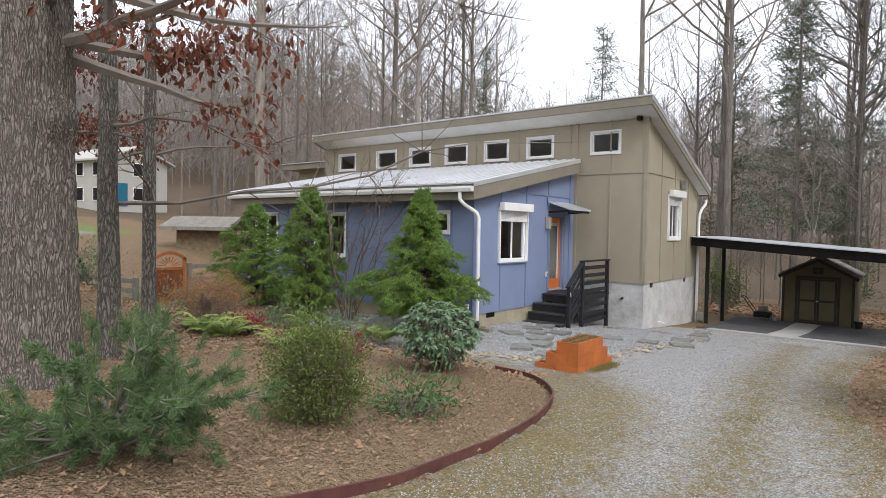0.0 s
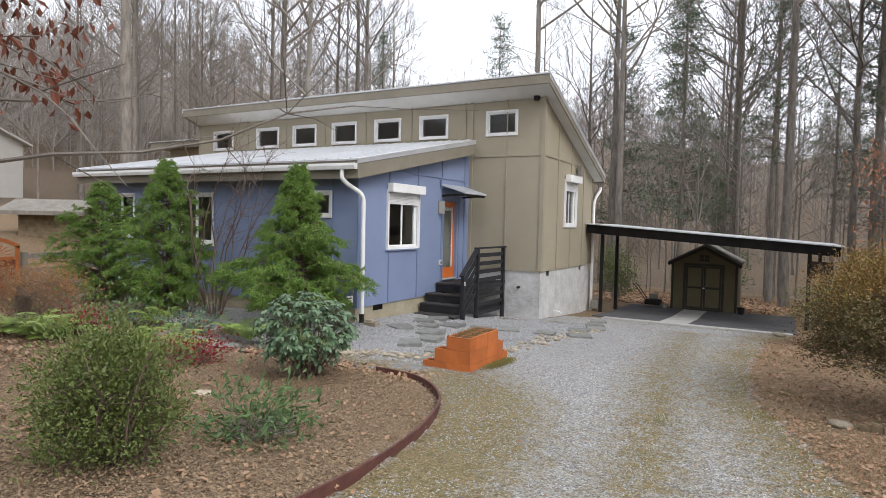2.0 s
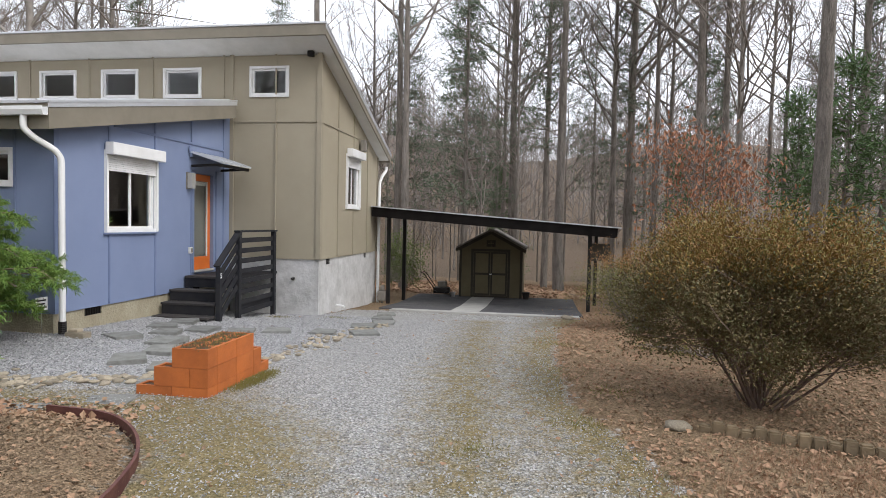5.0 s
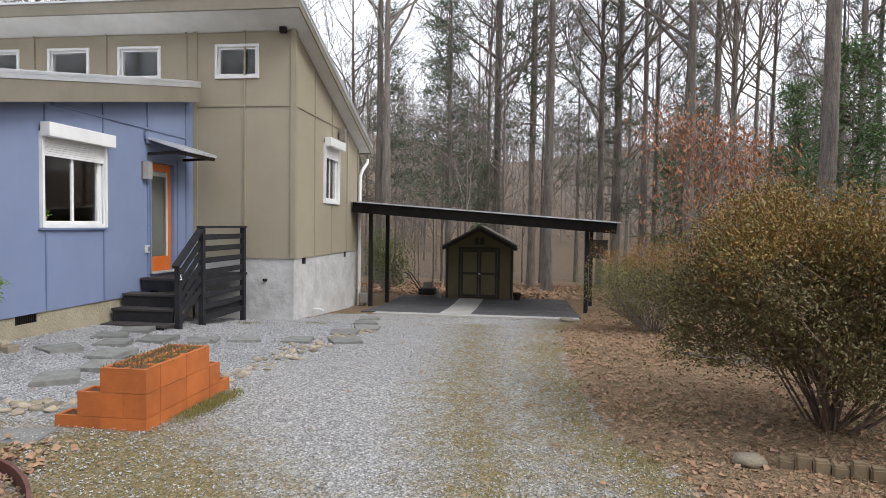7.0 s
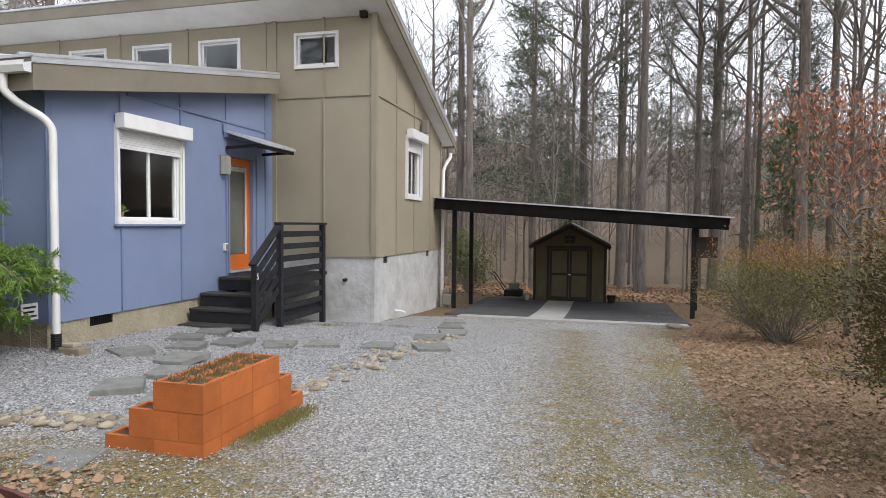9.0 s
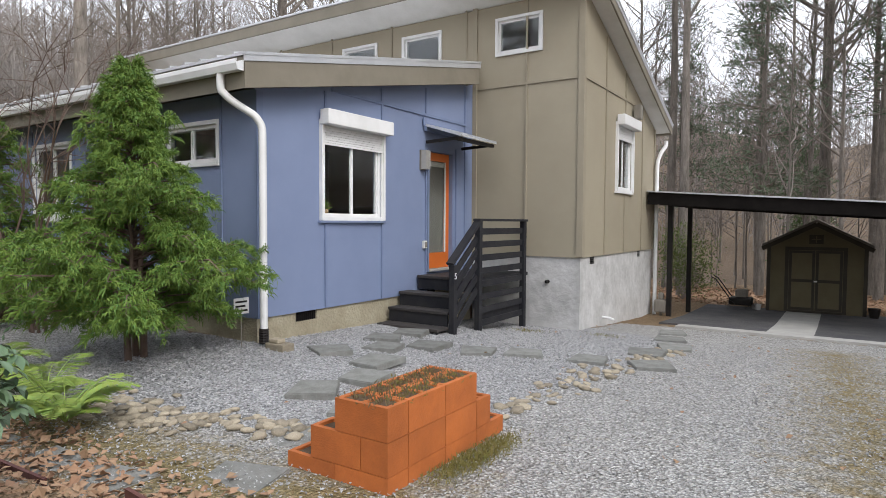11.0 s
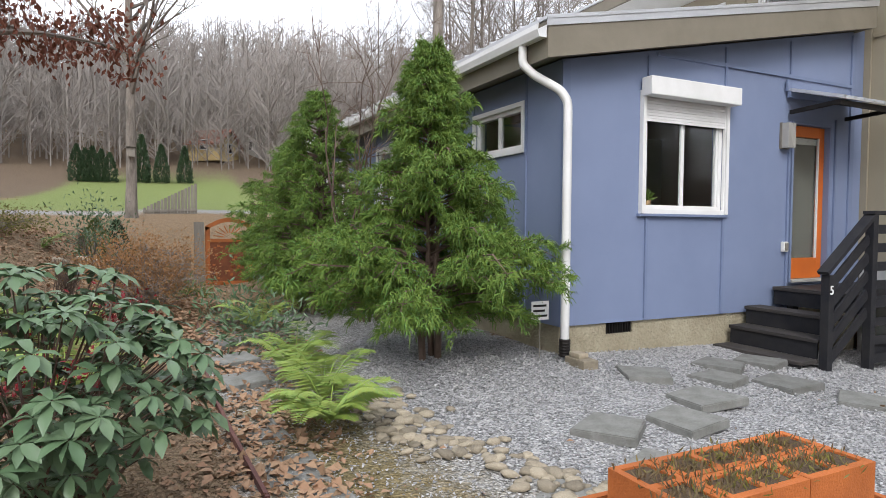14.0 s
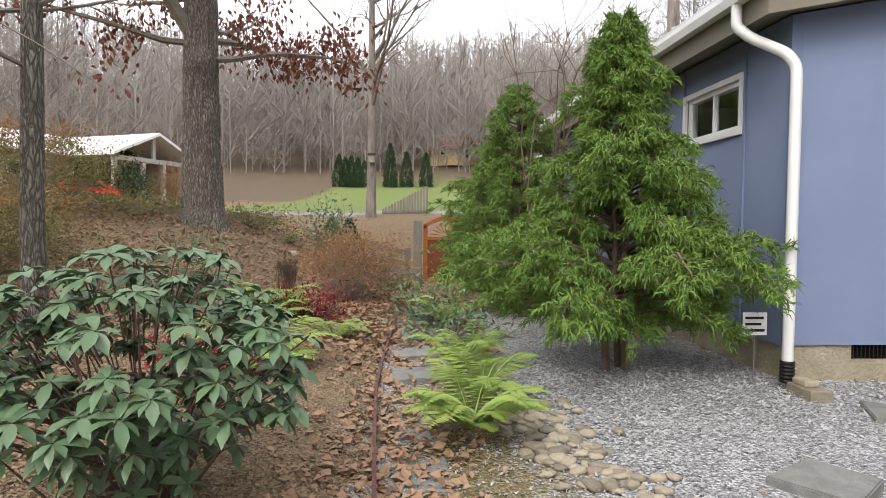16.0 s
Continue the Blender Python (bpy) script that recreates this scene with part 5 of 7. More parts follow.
# ---------------------------------------------------------------- evergreens
def pine_tree(seed, tall, r0, mat, whorls, reach, label, bare=0.25, tuft=6):
    g = np.random.default_rng(seed)
    t = thing("pine_tree", label, "tree", "pines in the woods")
    trunk, limb = Mesher(), Mesher()
    z = np.linspace(-0.3, tall, 9)
    trunk.tube(np.stack([g.normal(0, 0.03, 9), g.normal(0, 0.03, 9), z], axis=1), r0 * (1 - np.linspace(0, 1, 9) * 0.92), 8)
    P, A = [], []
    for w in range(whorls):
        h = tall * (bare + (0.99 - bare) * w / whorls)
        for _ in range(g.integers(3, 6)):
            a = g.uniform(0, 6.28)
            L = reach * (1 - (h / tall) * 0.85) * g.uniform(0.5, 1.15)
            d = np.array([np.cos(a), np.sin(a), g.uniform(-0.15, 0.25)])
            e = np.array([0, 0, h]) + d * L
            limb.tube([(0, 0, h), (e + [0, 0, h]) / 2 + [0, 0, 0.05 * L], e], [0.03, 0.018, 0.006], 3)
            for s in np.linspace(0.35, 1.0, 6):
                c = np.array([0, 0, h]) * (1 - s) + e * s + g.normal(0, 0.13, 3)
                P.append(np.repeat(c[None], tuft, axis=0) + g.normal(0, 0.16, (tuft, 3)) * [1, 1, 0.5])
                A.append(d * 0.5 + g.normal(0, 0.7, (tuft, 3)) + [0, 0, 0.25])
    P, A = np.concatenate(P), np.concatenate(A)
    trunk.build("trunk", BARK, t, smooth=True)
    limb.build("branchwork", TWIG, t)
    v, f = leaf_arrays(P, A, g.uniform(0.22, 0.42, len(P)), 0.05, g)
    raw("needle_foliage", v, f, mat, t, "grey-green needle tufts")
    return t


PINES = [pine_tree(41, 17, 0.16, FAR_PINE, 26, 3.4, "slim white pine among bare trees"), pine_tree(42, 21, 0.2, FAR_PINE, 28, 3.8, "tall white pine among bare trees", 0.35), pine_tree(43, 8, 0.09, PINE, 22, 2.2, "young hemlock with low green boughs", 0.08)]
pine_spots = [(0, -4.5, 33), (1, -0.6, 36), (0, 4, 40), (1, 9, 44), (0, -9, 40), (2, 8.5, 24), (2, 12.5, 27), (1, 15, 35), (0, 20, 40), (2, 9.8, 19.5), (2, 11, 16), (1, 19, 22), (0, -30, 44), (1, -22, 50), (0, 24, 30), (2, 17, 24), (1, 3, 52), (0, 13, 55), (2, -20, 33), (2, -3.5, 46), (2, 6.5, 36), (2, 15.5, 19), (0, -5.0, 36.5), (1, 27, 44), (0, 32, 38), (1, 22, 60), (2, 8.6, 28), (2, 12, 22)]
used = set()
for kind, x, y in pine_spots:
    m = Matrix.Translation((x, y, ground_z(x, y))) @ Euler((0, 0, x * 3.1 + y)).to_matrix().to_4x4()
    if kind in used:
        copy_thing(PINES[kind], m)
    else:
        PINES[kind].matrix_basis = m
        used.add(kind)


def cypress(x, y, profile, seed, label, boughs=170, subs=11, threads=34):
    """A thread-leaf cypress: boughs in uneven tiers, each with side twigs that end in hanging tassels of threads."""
    g = np.random.default_rng(seed)
    t = thing("cypress_shrub", label, "evergreen shrub", "feathery evergreens by the house", at=(x, y, ground_z(x, y)))
    hs, rs = [p[0] for p in profile], [p[1] for p in profile]
    tall = hs[-1]
    trunk = Mesher()
    for k in range(3):
        a = k * 2.1 + g.uniform(0, 1)
        q = [np.array([0.09 * np.cos(a), 0.09 * np.sin(a), -0.1])]
        for j in range(7):
            q.append(np.array([0.10 * np.cos(a) * (1 - j / 8), 0.10 * np.sin(a) * (1 - j / 8), 0]) + g.normal(0, 0.025, 3) + [0, 0, tall * (0.97 - 0.12 * k) * (j + 1) / 7])
        trunk.tube(q, np.linspace(0.04, 0.005, 8), 7)
    B, D = [], []
    for b in range(boughs):
        h = hs[0] + (tall - hs[0]) * ((b + g.random()) / boughs) ** 1.12
        a = b * 2.39996 + g.normal(0, 0.35)
        lobe = noise.noise(Vector((math.cos(a) * 1.3 + seed, math.sin(a) * 1.3, h * 2.4)))
        L = np.interp(h, hs, rs) * (0.86 + 0.62 * lobe) * g.uniform(0.62, 1.16) + 0.05
        if np.sin(a) > 0.1:
            L = min(L, (FY - 0.22 - y) / np.sin(a))
        d = np.array([np.cos(a), np.sin(a), 0])
        side = np.array([-np.sin(a), np.cos(a), 0])
        up = np.array([0, 0, 1.0])
        z0 = max(0.12, h - 0.16 * L)
        q = np.array([up * z0, up * (z0 + 0.17 * L) + d * L * 0.5, up * (z0 + 0.2 * L) + d * L * 0.85, up * (z0 + 0.12 * L) + d * L])
        trunk.tube(q, [0.017, 0.011, 0.007, 0.003], 3)
        n = int(4 + subs * min(1.3, L))
        for k in range(n):
            s = g.uniform(0.12, 1.0) ** 0.75 if k else 1.0
            p = np.array([np.interp(s, [0, 0.5, 0.85, 1], q[:, c]) for c in range(3)])
            w = unit(d * 0.7 + side * g.normal(0, 0.85) + up * g.normal(0.02, 0.36))
            ln = g.uniform(0.10, 0.26) * (0.5 + 0.45 * min(L, 1.4))
            m = max(8, int(threads * g.uniform(0.6, 1.3)))
            u = g.uniform(0.1, 1.0, (m, 1))
            B.append(p + w * ln * u - up * (0.28 * ln * u * u) + g.normal(0, 0.012, (m, 3)))
            D.append(unit(w * 0.75 + g.normal(0, 0.42, (m, 3))))
            trunk.tube([p, p + w * ln * 0.6], [0.004, 0.002], 3)
    base, dirs = np.concatenate(B), np.concatenate(D)
    n = len(base)
    L = g.uniform(0.035, 0.082, (n, 1))
    mid = base + dirs * L * 0.8 + [0, 0, 0.006]
    end = mid + unit(dirs * 0.65 + [0, 0, -0.75]) * L * g.uniform(0.5, 1.1, (n, 1))
    w = unit(np.cross(dirs, g.normal(size=dirs.shape))) * 0.0048
    v = np.stack([base - w, base + w, mid + w * 1.1, mid - w * 1.1, end], axis=1).reshape(-1, 3)
    i = np.arange(n)[:, None] * 5
    f = (i + [0, 1, 2, 3]).tolist() + (i + [3, 2, 4]).tolist()
    trunk.build("branchwork", RED_TWIG, t)
    raw("foliage", v, f, CYPRESS, t, "green drooping thread foliage")
    return t


cypress(-8.25, 9.93, [(0.42, 0.75), (0.6, 1.2), (0.9, 1.5), (1.2, 1.34), (1.42, 0.86), (1.6, 0.58), (1.8, 0.74), (2.0, 0.64), (2.2, 0.34), (2.5, 0.33), (2.8, 0.2), (3.0, 0.06), (3.15, 0.0)], 51, "bright green feathery cypress beside gravel pad", 250, 13, 29)
cypress(-11.8, 9.7, [(0.3, 0.7), (0.6, 1.0), (1.1, 1.15), (1.6, 1.0), (2.1, 0.78), (2.6, 0.5), (3.0, 0.26), (3.35, 0.0)], 52, "bright green feathery cypress before blue wall", 170, 11, 30)
cypress(-14.35, 9.85, [(0.25, 0.75), (0.6, 1.0), (1.1, 1.05), (1.6, 0.9), (2.1, 0.62), (2.6, 0.3), (2.95, 0.0)], 53, "bright green feathery cypress near the far corner", 150, 11, 28)


# ---------------------------------------------------------------- shrubs and ferns
def shrub(name, label, x, y, radii, n, size, mats, seed, stems=14, stem_mat=TWIG, lift=0.15, droop=0.0, shell=0.35, aspect=0.5, category="shrub", group="", gap=7, stem_r=0.012, clump=26, loose=0.0):
    g = np.random.default_rng(seed)
    rx, ry, h = radii
    t = thing(name, label, category, group, at=(x, y, ground_z(x, y) + (0.08 if inside(EDGE_LINE + [(-12, 8.0), (-60, 8), (-60, -30), (-6, -30)], np.array([x]), np.array([y]))[0] else 0)))
    s = Mesher()
    # leaf clumps at the ends of twigs give the uneven outline
    nc = max(12, n // clump)
    c = cloud(g, nc, (rx, ry, h * (1 - lift) / 2), shell)
    c *= (1 + 0.28 * np.sin(np.arctan2(c[:, 1], c[:, 0]) * gap + c[:, 2] * 5))[:, None]
    c[:, 2] += h * (lift + (1 - lift) / 2)
    c[:, 2] = np.maximum(c[:, 2], 0.05)
    for k in range(stems):
        a = g.uniform(0, 6.28)
        b = np.array([np.cos(a), np.sin(a), 0]) * rx * 0.12 * g.random()
        e = c[g.integers(nc)]
        m = b * 0.3 + e * 0.55 + g.normal(0, 0.04, 3)
        m[2] = e[2] * 0.45
        s.tube([b + [0, 0, -0.08], m, e], [stem_r, stem_r * 0.7, stem_r * 0.3], 4)
        for _ in range(8):
            q = m + (e - m) * g.random()
            j = c[np.argmin(np.linalg.norm(c - q - g.normal(0, rx * 0.35, 3), axis=1))]
            s.tube([q, (q + j) / 2 + g.normal(0, 0.02, 3), j], [stem_r * 0.4, stem_r * 0.3, 0.0025], 3)
    s.build("branchwork", stem_mat, t)
    per = n // nc
    for i, mt in enumerate(mats):
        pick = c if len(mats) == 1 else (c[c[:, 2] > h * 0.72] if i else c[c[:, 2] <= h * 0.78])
        if not len(pick):
            continue
        p = np.repeat(pick, per, axis=0)
        p = p + g.normal(0, size * 1.4 + 0.03 + loose, p.shape) * (0.55 + 0.9 * g.random((len(p), 1)))
        ax = unit(p - [0, 0, h * 0.35]) * 0.8 + g.normal(0, 0.7, p.shape) + [0, 0, 0.3 - droop]
        v, f = leaf_arrays(p, ax, g.uniform(0.7, 1.25, len(p)) * size, g.uniform(0.8, 1.1, len(p)) * size * aspect, g)
        raw("foliage", v, f, mt, t)
    return t


def rhododendron(x, y, radius, tall, seed, label, whorls=260):
    """Large leathery leaves in whorls at the twig ends."""
    g = np.random.default_rng(seed)
    t = thing("rhododendron", label, "shrub", at=(x, y, ground_z(x, y) + 0.1))
    c = cloud(g, whorls, (radius, radius, tall * 0.42), 0.5)
    c[:, 2] += tall * 0.55
    s = Mesher()
    for k in range(whorls):
        b = np.array([c[k, 0] * 0.08, c[k, 1] * 0.08, -0.05])
        if k % 9 == 0:
            s.tube([b, c[k] * [0.5, 0.5, 0.5] + g.normal(0, 0.05, 3), c[k]], [0.009, 0.006, 0.003], 4)
        else:
            s.tube([c[k] * [0.7, 0.7, 0.82], c[k]], [0.004, 0.0025], 3)
    s.build("branchwork", RED_TWIG, t)
    P, A = [], []
    for k in range(whorls):
        up = unit(c[k] - [0, 0, tall * 0.3]) * 0.5 + [0, 0, 0.5]
        n = g.integers(7, 11)
        ang = np.linspace(0, 6.28, n, endpoint=False) + g.uniform(0, 1)
        up = unit(up)
        a = unit(np.cross(up, [0.3, 0.2, 1.0]))
        b = np.cross(up, a)
        d = np.cos(ang)[:, None] * a + np.sin(ang)[:, None] * b + up * g.uniform(-0.35, 0.35, (n, 1)) + [0, 0, -0.12]
        P.append(np.repeat(c[k][None], n, axis=0))
        A.append(unit(d))
    P, A = np.concatenate(P), np.concatenate(A)
    n = len(P)
    L = g.uniform(0.06, 0.105, (n, 1))
    W = L * 0.21
    side = unit(np.cross(A, [0, 0, 1.0] + g.normal(0, 0.25, (n, 3))))
    nor = np.cross(side, A)
    row = []
    for u, w, sag in ((0.06, 0.2, 0), (0.35, 0.9, 0.02), (0.7, 1.0, -0.02), (1.0, 0.05, -0.16)):
        m = P + A * L * u + [0, 0, 1.0] * (sag * L)
        row += [m - side * W * w + nor * W * 0.3 * w, m, m + side * W * w + nor * W * 0.3 * w]
    v = np.stack(row, axis=1).reshape(-1, 3)
    i = np.arange(n)[:, None] * 12
    f = []
    for r in range(3):
        for q in ((0, 1, 4, 3), (1, 2, 5, 4)):
            f += (i + [k + r * 3 for k in q]).tolist()
    raw("foliage", v, f, RHODO, t, "long leathery grey-green leaves", smooth=True)
    return t


def fern(x, y, seed, fronds=16, size=0.6, label="yellow-green fern arching over stones"):
    g = np.random.default_rng(seed)
    t = thing("fern", label, "fern", "ferns in the bed", at=(x, y, ground_z(x, y) + 0.07))
    s = Mesher()
    V, F, n = [], [], 0
    for k in range(fronds):
        a = k * 2.4 + g.normal(0, 0.3)
        L = size * g.uniform(0.6, 1.15)
        d = np.array([np.cos(a), np.sin(a), 0])
        u = np.linspace(0, 1, 15)
        lift = g.uniform(0.7, 1.5)
        spine = d * (u * L)[:, None] * 0.85 + np.array([0, 0, 1.0]) * (L * lift * (u * 1.15 - 0.8 * u * u))[:, None]
        s.tube(spine, np.linspace(0.005, 0.0015, 15), 3)
        side = np.array([-d[1], d[0], 0])
        m = 26
        us = np.linspace(0.14, 0.98, m)
        c = np.stack([np.interp(us, u, spine[:, q]) for q in range(3)], axis=1)
        w = (np.sin(us * 2.6 + 0.35) * 0.24 * L)[:, None]
        for sg in (-1, 1):
            ax = side * sg + d * 0.45 + np.array([0, 0, -0.12]) + g.normal(0, 0.06, (m, 3))
            ax = unit(ax)
            wd = d[None] * np.maximum(0.012, w * 0.11)
            tip = c + ax * w
            mid = c + ax * w * 0.45
            v = np.stack([c, mid - wd, tip, mid + wd], axis=1).reshape(-1, 3)
            i = np.arange(m)[:, None] * 4
            V.append(v)
            F += (np.concatenate([i + [0, 1, 2], i + [0, 2, 3]], axis=1).reshape(-1, 3) + n).tolist()
            n += len(v)
    s.build("stalk", FERN, t)
    raw("fronds", np.concatenate(V), F, FERN, t)
    return t


rhododendron(-5.35, 6.95, 0.66, 1.17, 61, "rhododendron with leathery grey-green leaves in mulch", 330)
shrub("boxwood_shrub", "olive green small-leaved shrub in mulch bed", -4.22, 3.58, (0.44, 0.44, 1.04), 15000, 0.037, [BOX_LEAF], 62, 24, RED_TWIG, 0.05, shell=0.35, clump=55)
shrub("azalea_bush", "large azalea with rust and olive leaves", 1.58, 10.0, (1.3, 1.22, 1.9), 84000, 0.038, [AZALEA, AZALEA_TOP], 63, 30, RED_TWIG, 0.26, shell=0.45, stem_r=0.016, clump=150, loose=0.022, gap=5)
shrub("azalea_bush", "twiggy rust coloured bush beside the carport", 1.45, 16.6, (1.3, 1.2, 1.75), 17000, 0.04, [OLIVE, GOLD], 64, 60, TWIG, 0.1, shell=0.3, stem_r=0.009)
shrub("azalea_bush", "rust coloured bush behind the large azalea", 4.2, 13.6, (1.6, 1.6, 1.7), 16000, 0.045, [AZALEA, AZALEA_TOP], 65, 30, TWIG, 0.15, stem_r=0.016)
shrub("laurel_bush", "dark green broadleaf evergreen at the wood's edge", 6.9, 15.5, (1.6, 1.6, 3.0), 8000, 0.10, [RHODO], 66, 16, TWIG, 0.1, aspect=0.35)
shrub("laurel_bush", "low dark green bush behind the carport posts", -5.9, 26.0, (0.8, 0.8, 2.2), 3500, 0.08, [BOX_LEAF], 67, 14, TWIG, 0.1)
shrub("spirea_bush", "dry golden twiggy spirea in mulch bed", -12.3, 7.3, (0.85, 0.85, 1.1), 8000, 0.04, [GOLD], 68, 70, TWIG, 0.1, shell=0.3, stem_r=0.006)
shrub("spirea_bush", "dry yellow-green low shrub on the slope", -11.2, 2.7, (1.1, 1.1, 1.1), 8000, 0.045, [OLIVE, GOLD], 69, 30, RED_TWIG, 0.05, stem_r=0.006)
shrub("spirea_bush", "tan and olive shrub beside the slim trunks", -13.6, 1.9, (1.3, 1.3, 1.5), 10000, 0.05, [OLIVE, GOLD], 70, 30, TWIG, 0.08, stem_r=0.008)
shrub("nandina", "low crimson leaved plant in mulch", -10.3, 6.95, (0.42, 0.38, 0.38), 700, 0.06, [CRIMSON], 71, 10, RED_TWIG, 0.05)
shrub("nandina", "low crimson leaved plant beside the rhododendron", -7.0, 6.6, (0.4, 0.35, 0.4), 500, 0.06, [CRIMSON], 72, 10, RED_TWIG, 0.05)
shrub("hellebore", "low spreading dark green hellebore in mulch", -4.0, 4.75, (0.5, 0.42, 0.28), 900, 0.10, [PINE], 73, 16, TWIG, 0.1, droop=0.3, aspect=0.3)
shrub("hellebore", "low bluish green hellebore beside stepping stones", -9.6, 8.5, (0.45, 0.45, 0.3), 500, 0.11, [RHODO], 74, 12, TWIG, 0.1, droop=0.3, aspect=0.32)
shrub("holly_sapling", "young evergreen holly on the mulch slope", -16.5, 6.4, (0.55, 0.55, 1.3), 900, 0.09, [RHODO], 75, 10, TWIG, 0.2, aspect=0.35)
shrub("holly_sapling", "thin leafy rhododendron sapling in mulch", -11.0, 5.4, (0.4, 0.4, 0.9), 350, 0.10, [RHODO], 76, 8, TWIG, 0.2, aspect=0.3)
shrub("hydrangea", "bare brown stalks with dried flower heads", -11.1, 6.45, (0.35, 0.35, 0.8), 240, 0.03, [DRY], 77, 40, RED_TWIG, 0.7, shell=0.6, stem_r=0.005)
shrub("groundcover", "low olive groundcover at drive edge", 2.0, 12.9, (1.2, 0.6, 0.22), 1600, 0.04, [MOSS], 78, 10, TWIG, 0.0)
shrub("groundcover", "low green groundcover beside the gate path", -14.1, 8.05, (0.6, 0.35, 0.22), 900, 0.07, [BOX_LEAF], 79, 10, TWIG, 0.0)
shrub("groundcover", "low olive groundcover under the oak", -14.4, 3.3, (1.3, 0.9, 0.4), 3000, 0.05, [OLIVE], 152, 14, TWIG, 0.0)
shrub("groundcover", "low olive groundcover along the slope", -15.8, 4.9, (1.2, 0.8, 0.35), 2600, 0.05, [OLIVE], 153, 14, TWIG, 0.0)
shrub("hellebore", "low bluish green hellebore by the stepping stones", -11.2, 8.4, (0.4, 0.4, 0.28), 500, 0.11, [RHODO], 154, 12, TWIG, 0.1, droop=0.3, aspect=0.32)
for k, (x, y, s, n) in enumerate(((-6.55, 8.42, 0.62, 22), (-7.15, 8.55, 0.55, 18), (-8.0, 8.5, 0.55, 18), (-8.6, 8.65, 0.5, 14), (-7.9, 6.8, 0.75, 20), (-8.6, 6.5, 0.6, 14), (-10.2, 6.4, 0.8, 22), (-10.8, 6.3, 0.8, 20), (-10.6, 8.6, 0.6, 16), (-9.3, 7.3, 0.5, 12), (-16.0, 5.6, 0.5, 12))):
    fern(x, y, 80 + k, n, s)


def low_pine(x, y, seed):
    """A sprawling young pine: limbs with side twigs and needle brushes."""
    g = np.random.default_rng(seed)
    t = thing("low_pine", "sprawling young dark green pine in mulch", "evergreen shrub", at=(x, y, ground_z(x, y) + 0.1))
    s = Mesher()
    P, A = [], []

    def brush(a, b, dense):
        n = int(np.linalg.norm(b - a) * dense)
        u = g.random((n, 1))
        d = unit(b - a)
        P.append(a + (b - a) * u)
        A.append(unit(g.normal(size=(n, 3))) * 0.9 + d * 0.75)

    for k in range(30):
        a = k * 2.4 + g.normal(0, 0.2)
        L = g.uniform(0.5, 1.2)
        up = g.uniform(-0.02, 0.55)
        h = g.uniform(0.05, 0.35)
        if k < 4:
            L, up, h = g.uniform(0.6, 0.95), 2.6, 0.1
        d = unit(np.array([np.cos(a), np.sin(a), up]))
        q = [np.array([0, 0, h])]
        for _ in range(5):
            d = unit(d + g.normal(0, 0.12, 3) + [0, 0, 0.05])
            q.append(q[-1] + d * L / 5)
        s.tube(q, np.linspace(0.018, 0.005, 6), 4)
        brush(q[3], q[5], 800)
        for j in range(12):
            i = g.integers(1, 6)
            e = q[i] + unit(unit(q[i] - q[i - 1]) * 0.7 + g.normal(0, 0.5, 3) + [0, 0, 0.12]) * g.uniform(0.12, 0.3)
            s.tube([q[i], e], [0.006, 0.003], 3)
            brush(q[i] * 0.6 + e * 0.4, e, 950)
    P, A = np.concatenate(P), np.concatenate(A)
    v, f = leaf_arrays(P, A, g.uniform(0.045, 0.08, len(P)), 0.0055, g, 0.1)
    s.build("branchwork", TWIG, t)
    raw("needle_foliage", v, f, PINE, t, "dark green needle brushes")


low_pine(-4.0, 1.55, 90)


def myrtle(x, y):
    g = np.random.default_rng(91)
    t = thing("crepe_myrtle", "bare many-stemmed crepe myrtle before blue wall", "shrub", at=(x, y, ground_z(x, y)))
    for k in range(10):
        s = Mesher()
        a = k * 0.63 + g.uniform(-0.2, 0.2)
        d = unit(np.array([np.cos(a) * 0.4, np.sin(a) * 0.3, 1]))
        q = [np.array([np.cos(a), np.sin(a), 0]) * 0.12 - [0, 0, 0.05]]
        for _ in range(9):
            d = unit(d + g.normal(0, 0.17, 3) + [0, 0, 0.07])
            q.append(q[-1] + d * g.uniform(0.36, 0.46))
        s.tube(q, np.linspace(0.021, 0.004, 10), 5)
        for _ in range(14):
            i = g.integers(4, 10)
            b = q[i]
            dd = unit(d + g.normal(0, 0.5, 3))
            e = b + dd * g.uniform(0.3, 0.9)
            m = (b + e) / 2 + g.normal(0, 0.04, 3)
            s.tube([b, m, e], [0.006, 0.004, 0.0018], 3)
            for _ in range(3):
                s.tube([m, m + unit(dd + g.normal(0, 0.6, 3)) * 0.28], [0.0032, 0.0014], 3)
        s.build("stem", RED_TWIG, t)


myrtle(-10.8, 10.15)


# dwarf conifers and the row of arborvitae
def cone_tree(name, label, x, y, tall, radius, seed, n, mat, group=""):
    g = np.random.default_rng(seed)
    t = thing(name, label, "evergreen tree", group, at=(x, y, ground_z(x, y)))
    m = Mesher()
    m.tube([(0, 0, -0.2), (0, 0, tall * 0.8)], [0.06, 0.02], 5)
    m.build("trunk", BARK, t)
    h = g.random(n) ** 1.4
    a = g.uniform(0, 6.28, n)
    r = radius * np.minimum(1, (1 - h) * 1.6) ** 0.8 * g.uniform(0.7, 1.08, n)
    p = np.stack([np.cos(a) * r, np.sin(a) * r, 0.05 + h * tall], axis=1)
    ax = np.stack([np.cos(a) * 0.5, np.sin(a) * 0.5, np.full(n, 1.0)], axis=1) + g.normal(0, 0.3, (n, 3))
    v, f = leaf_arrays(p, ax, tall * 0.09, tall * 0.035, g)
    raw("foliage", v, f, mat, t)


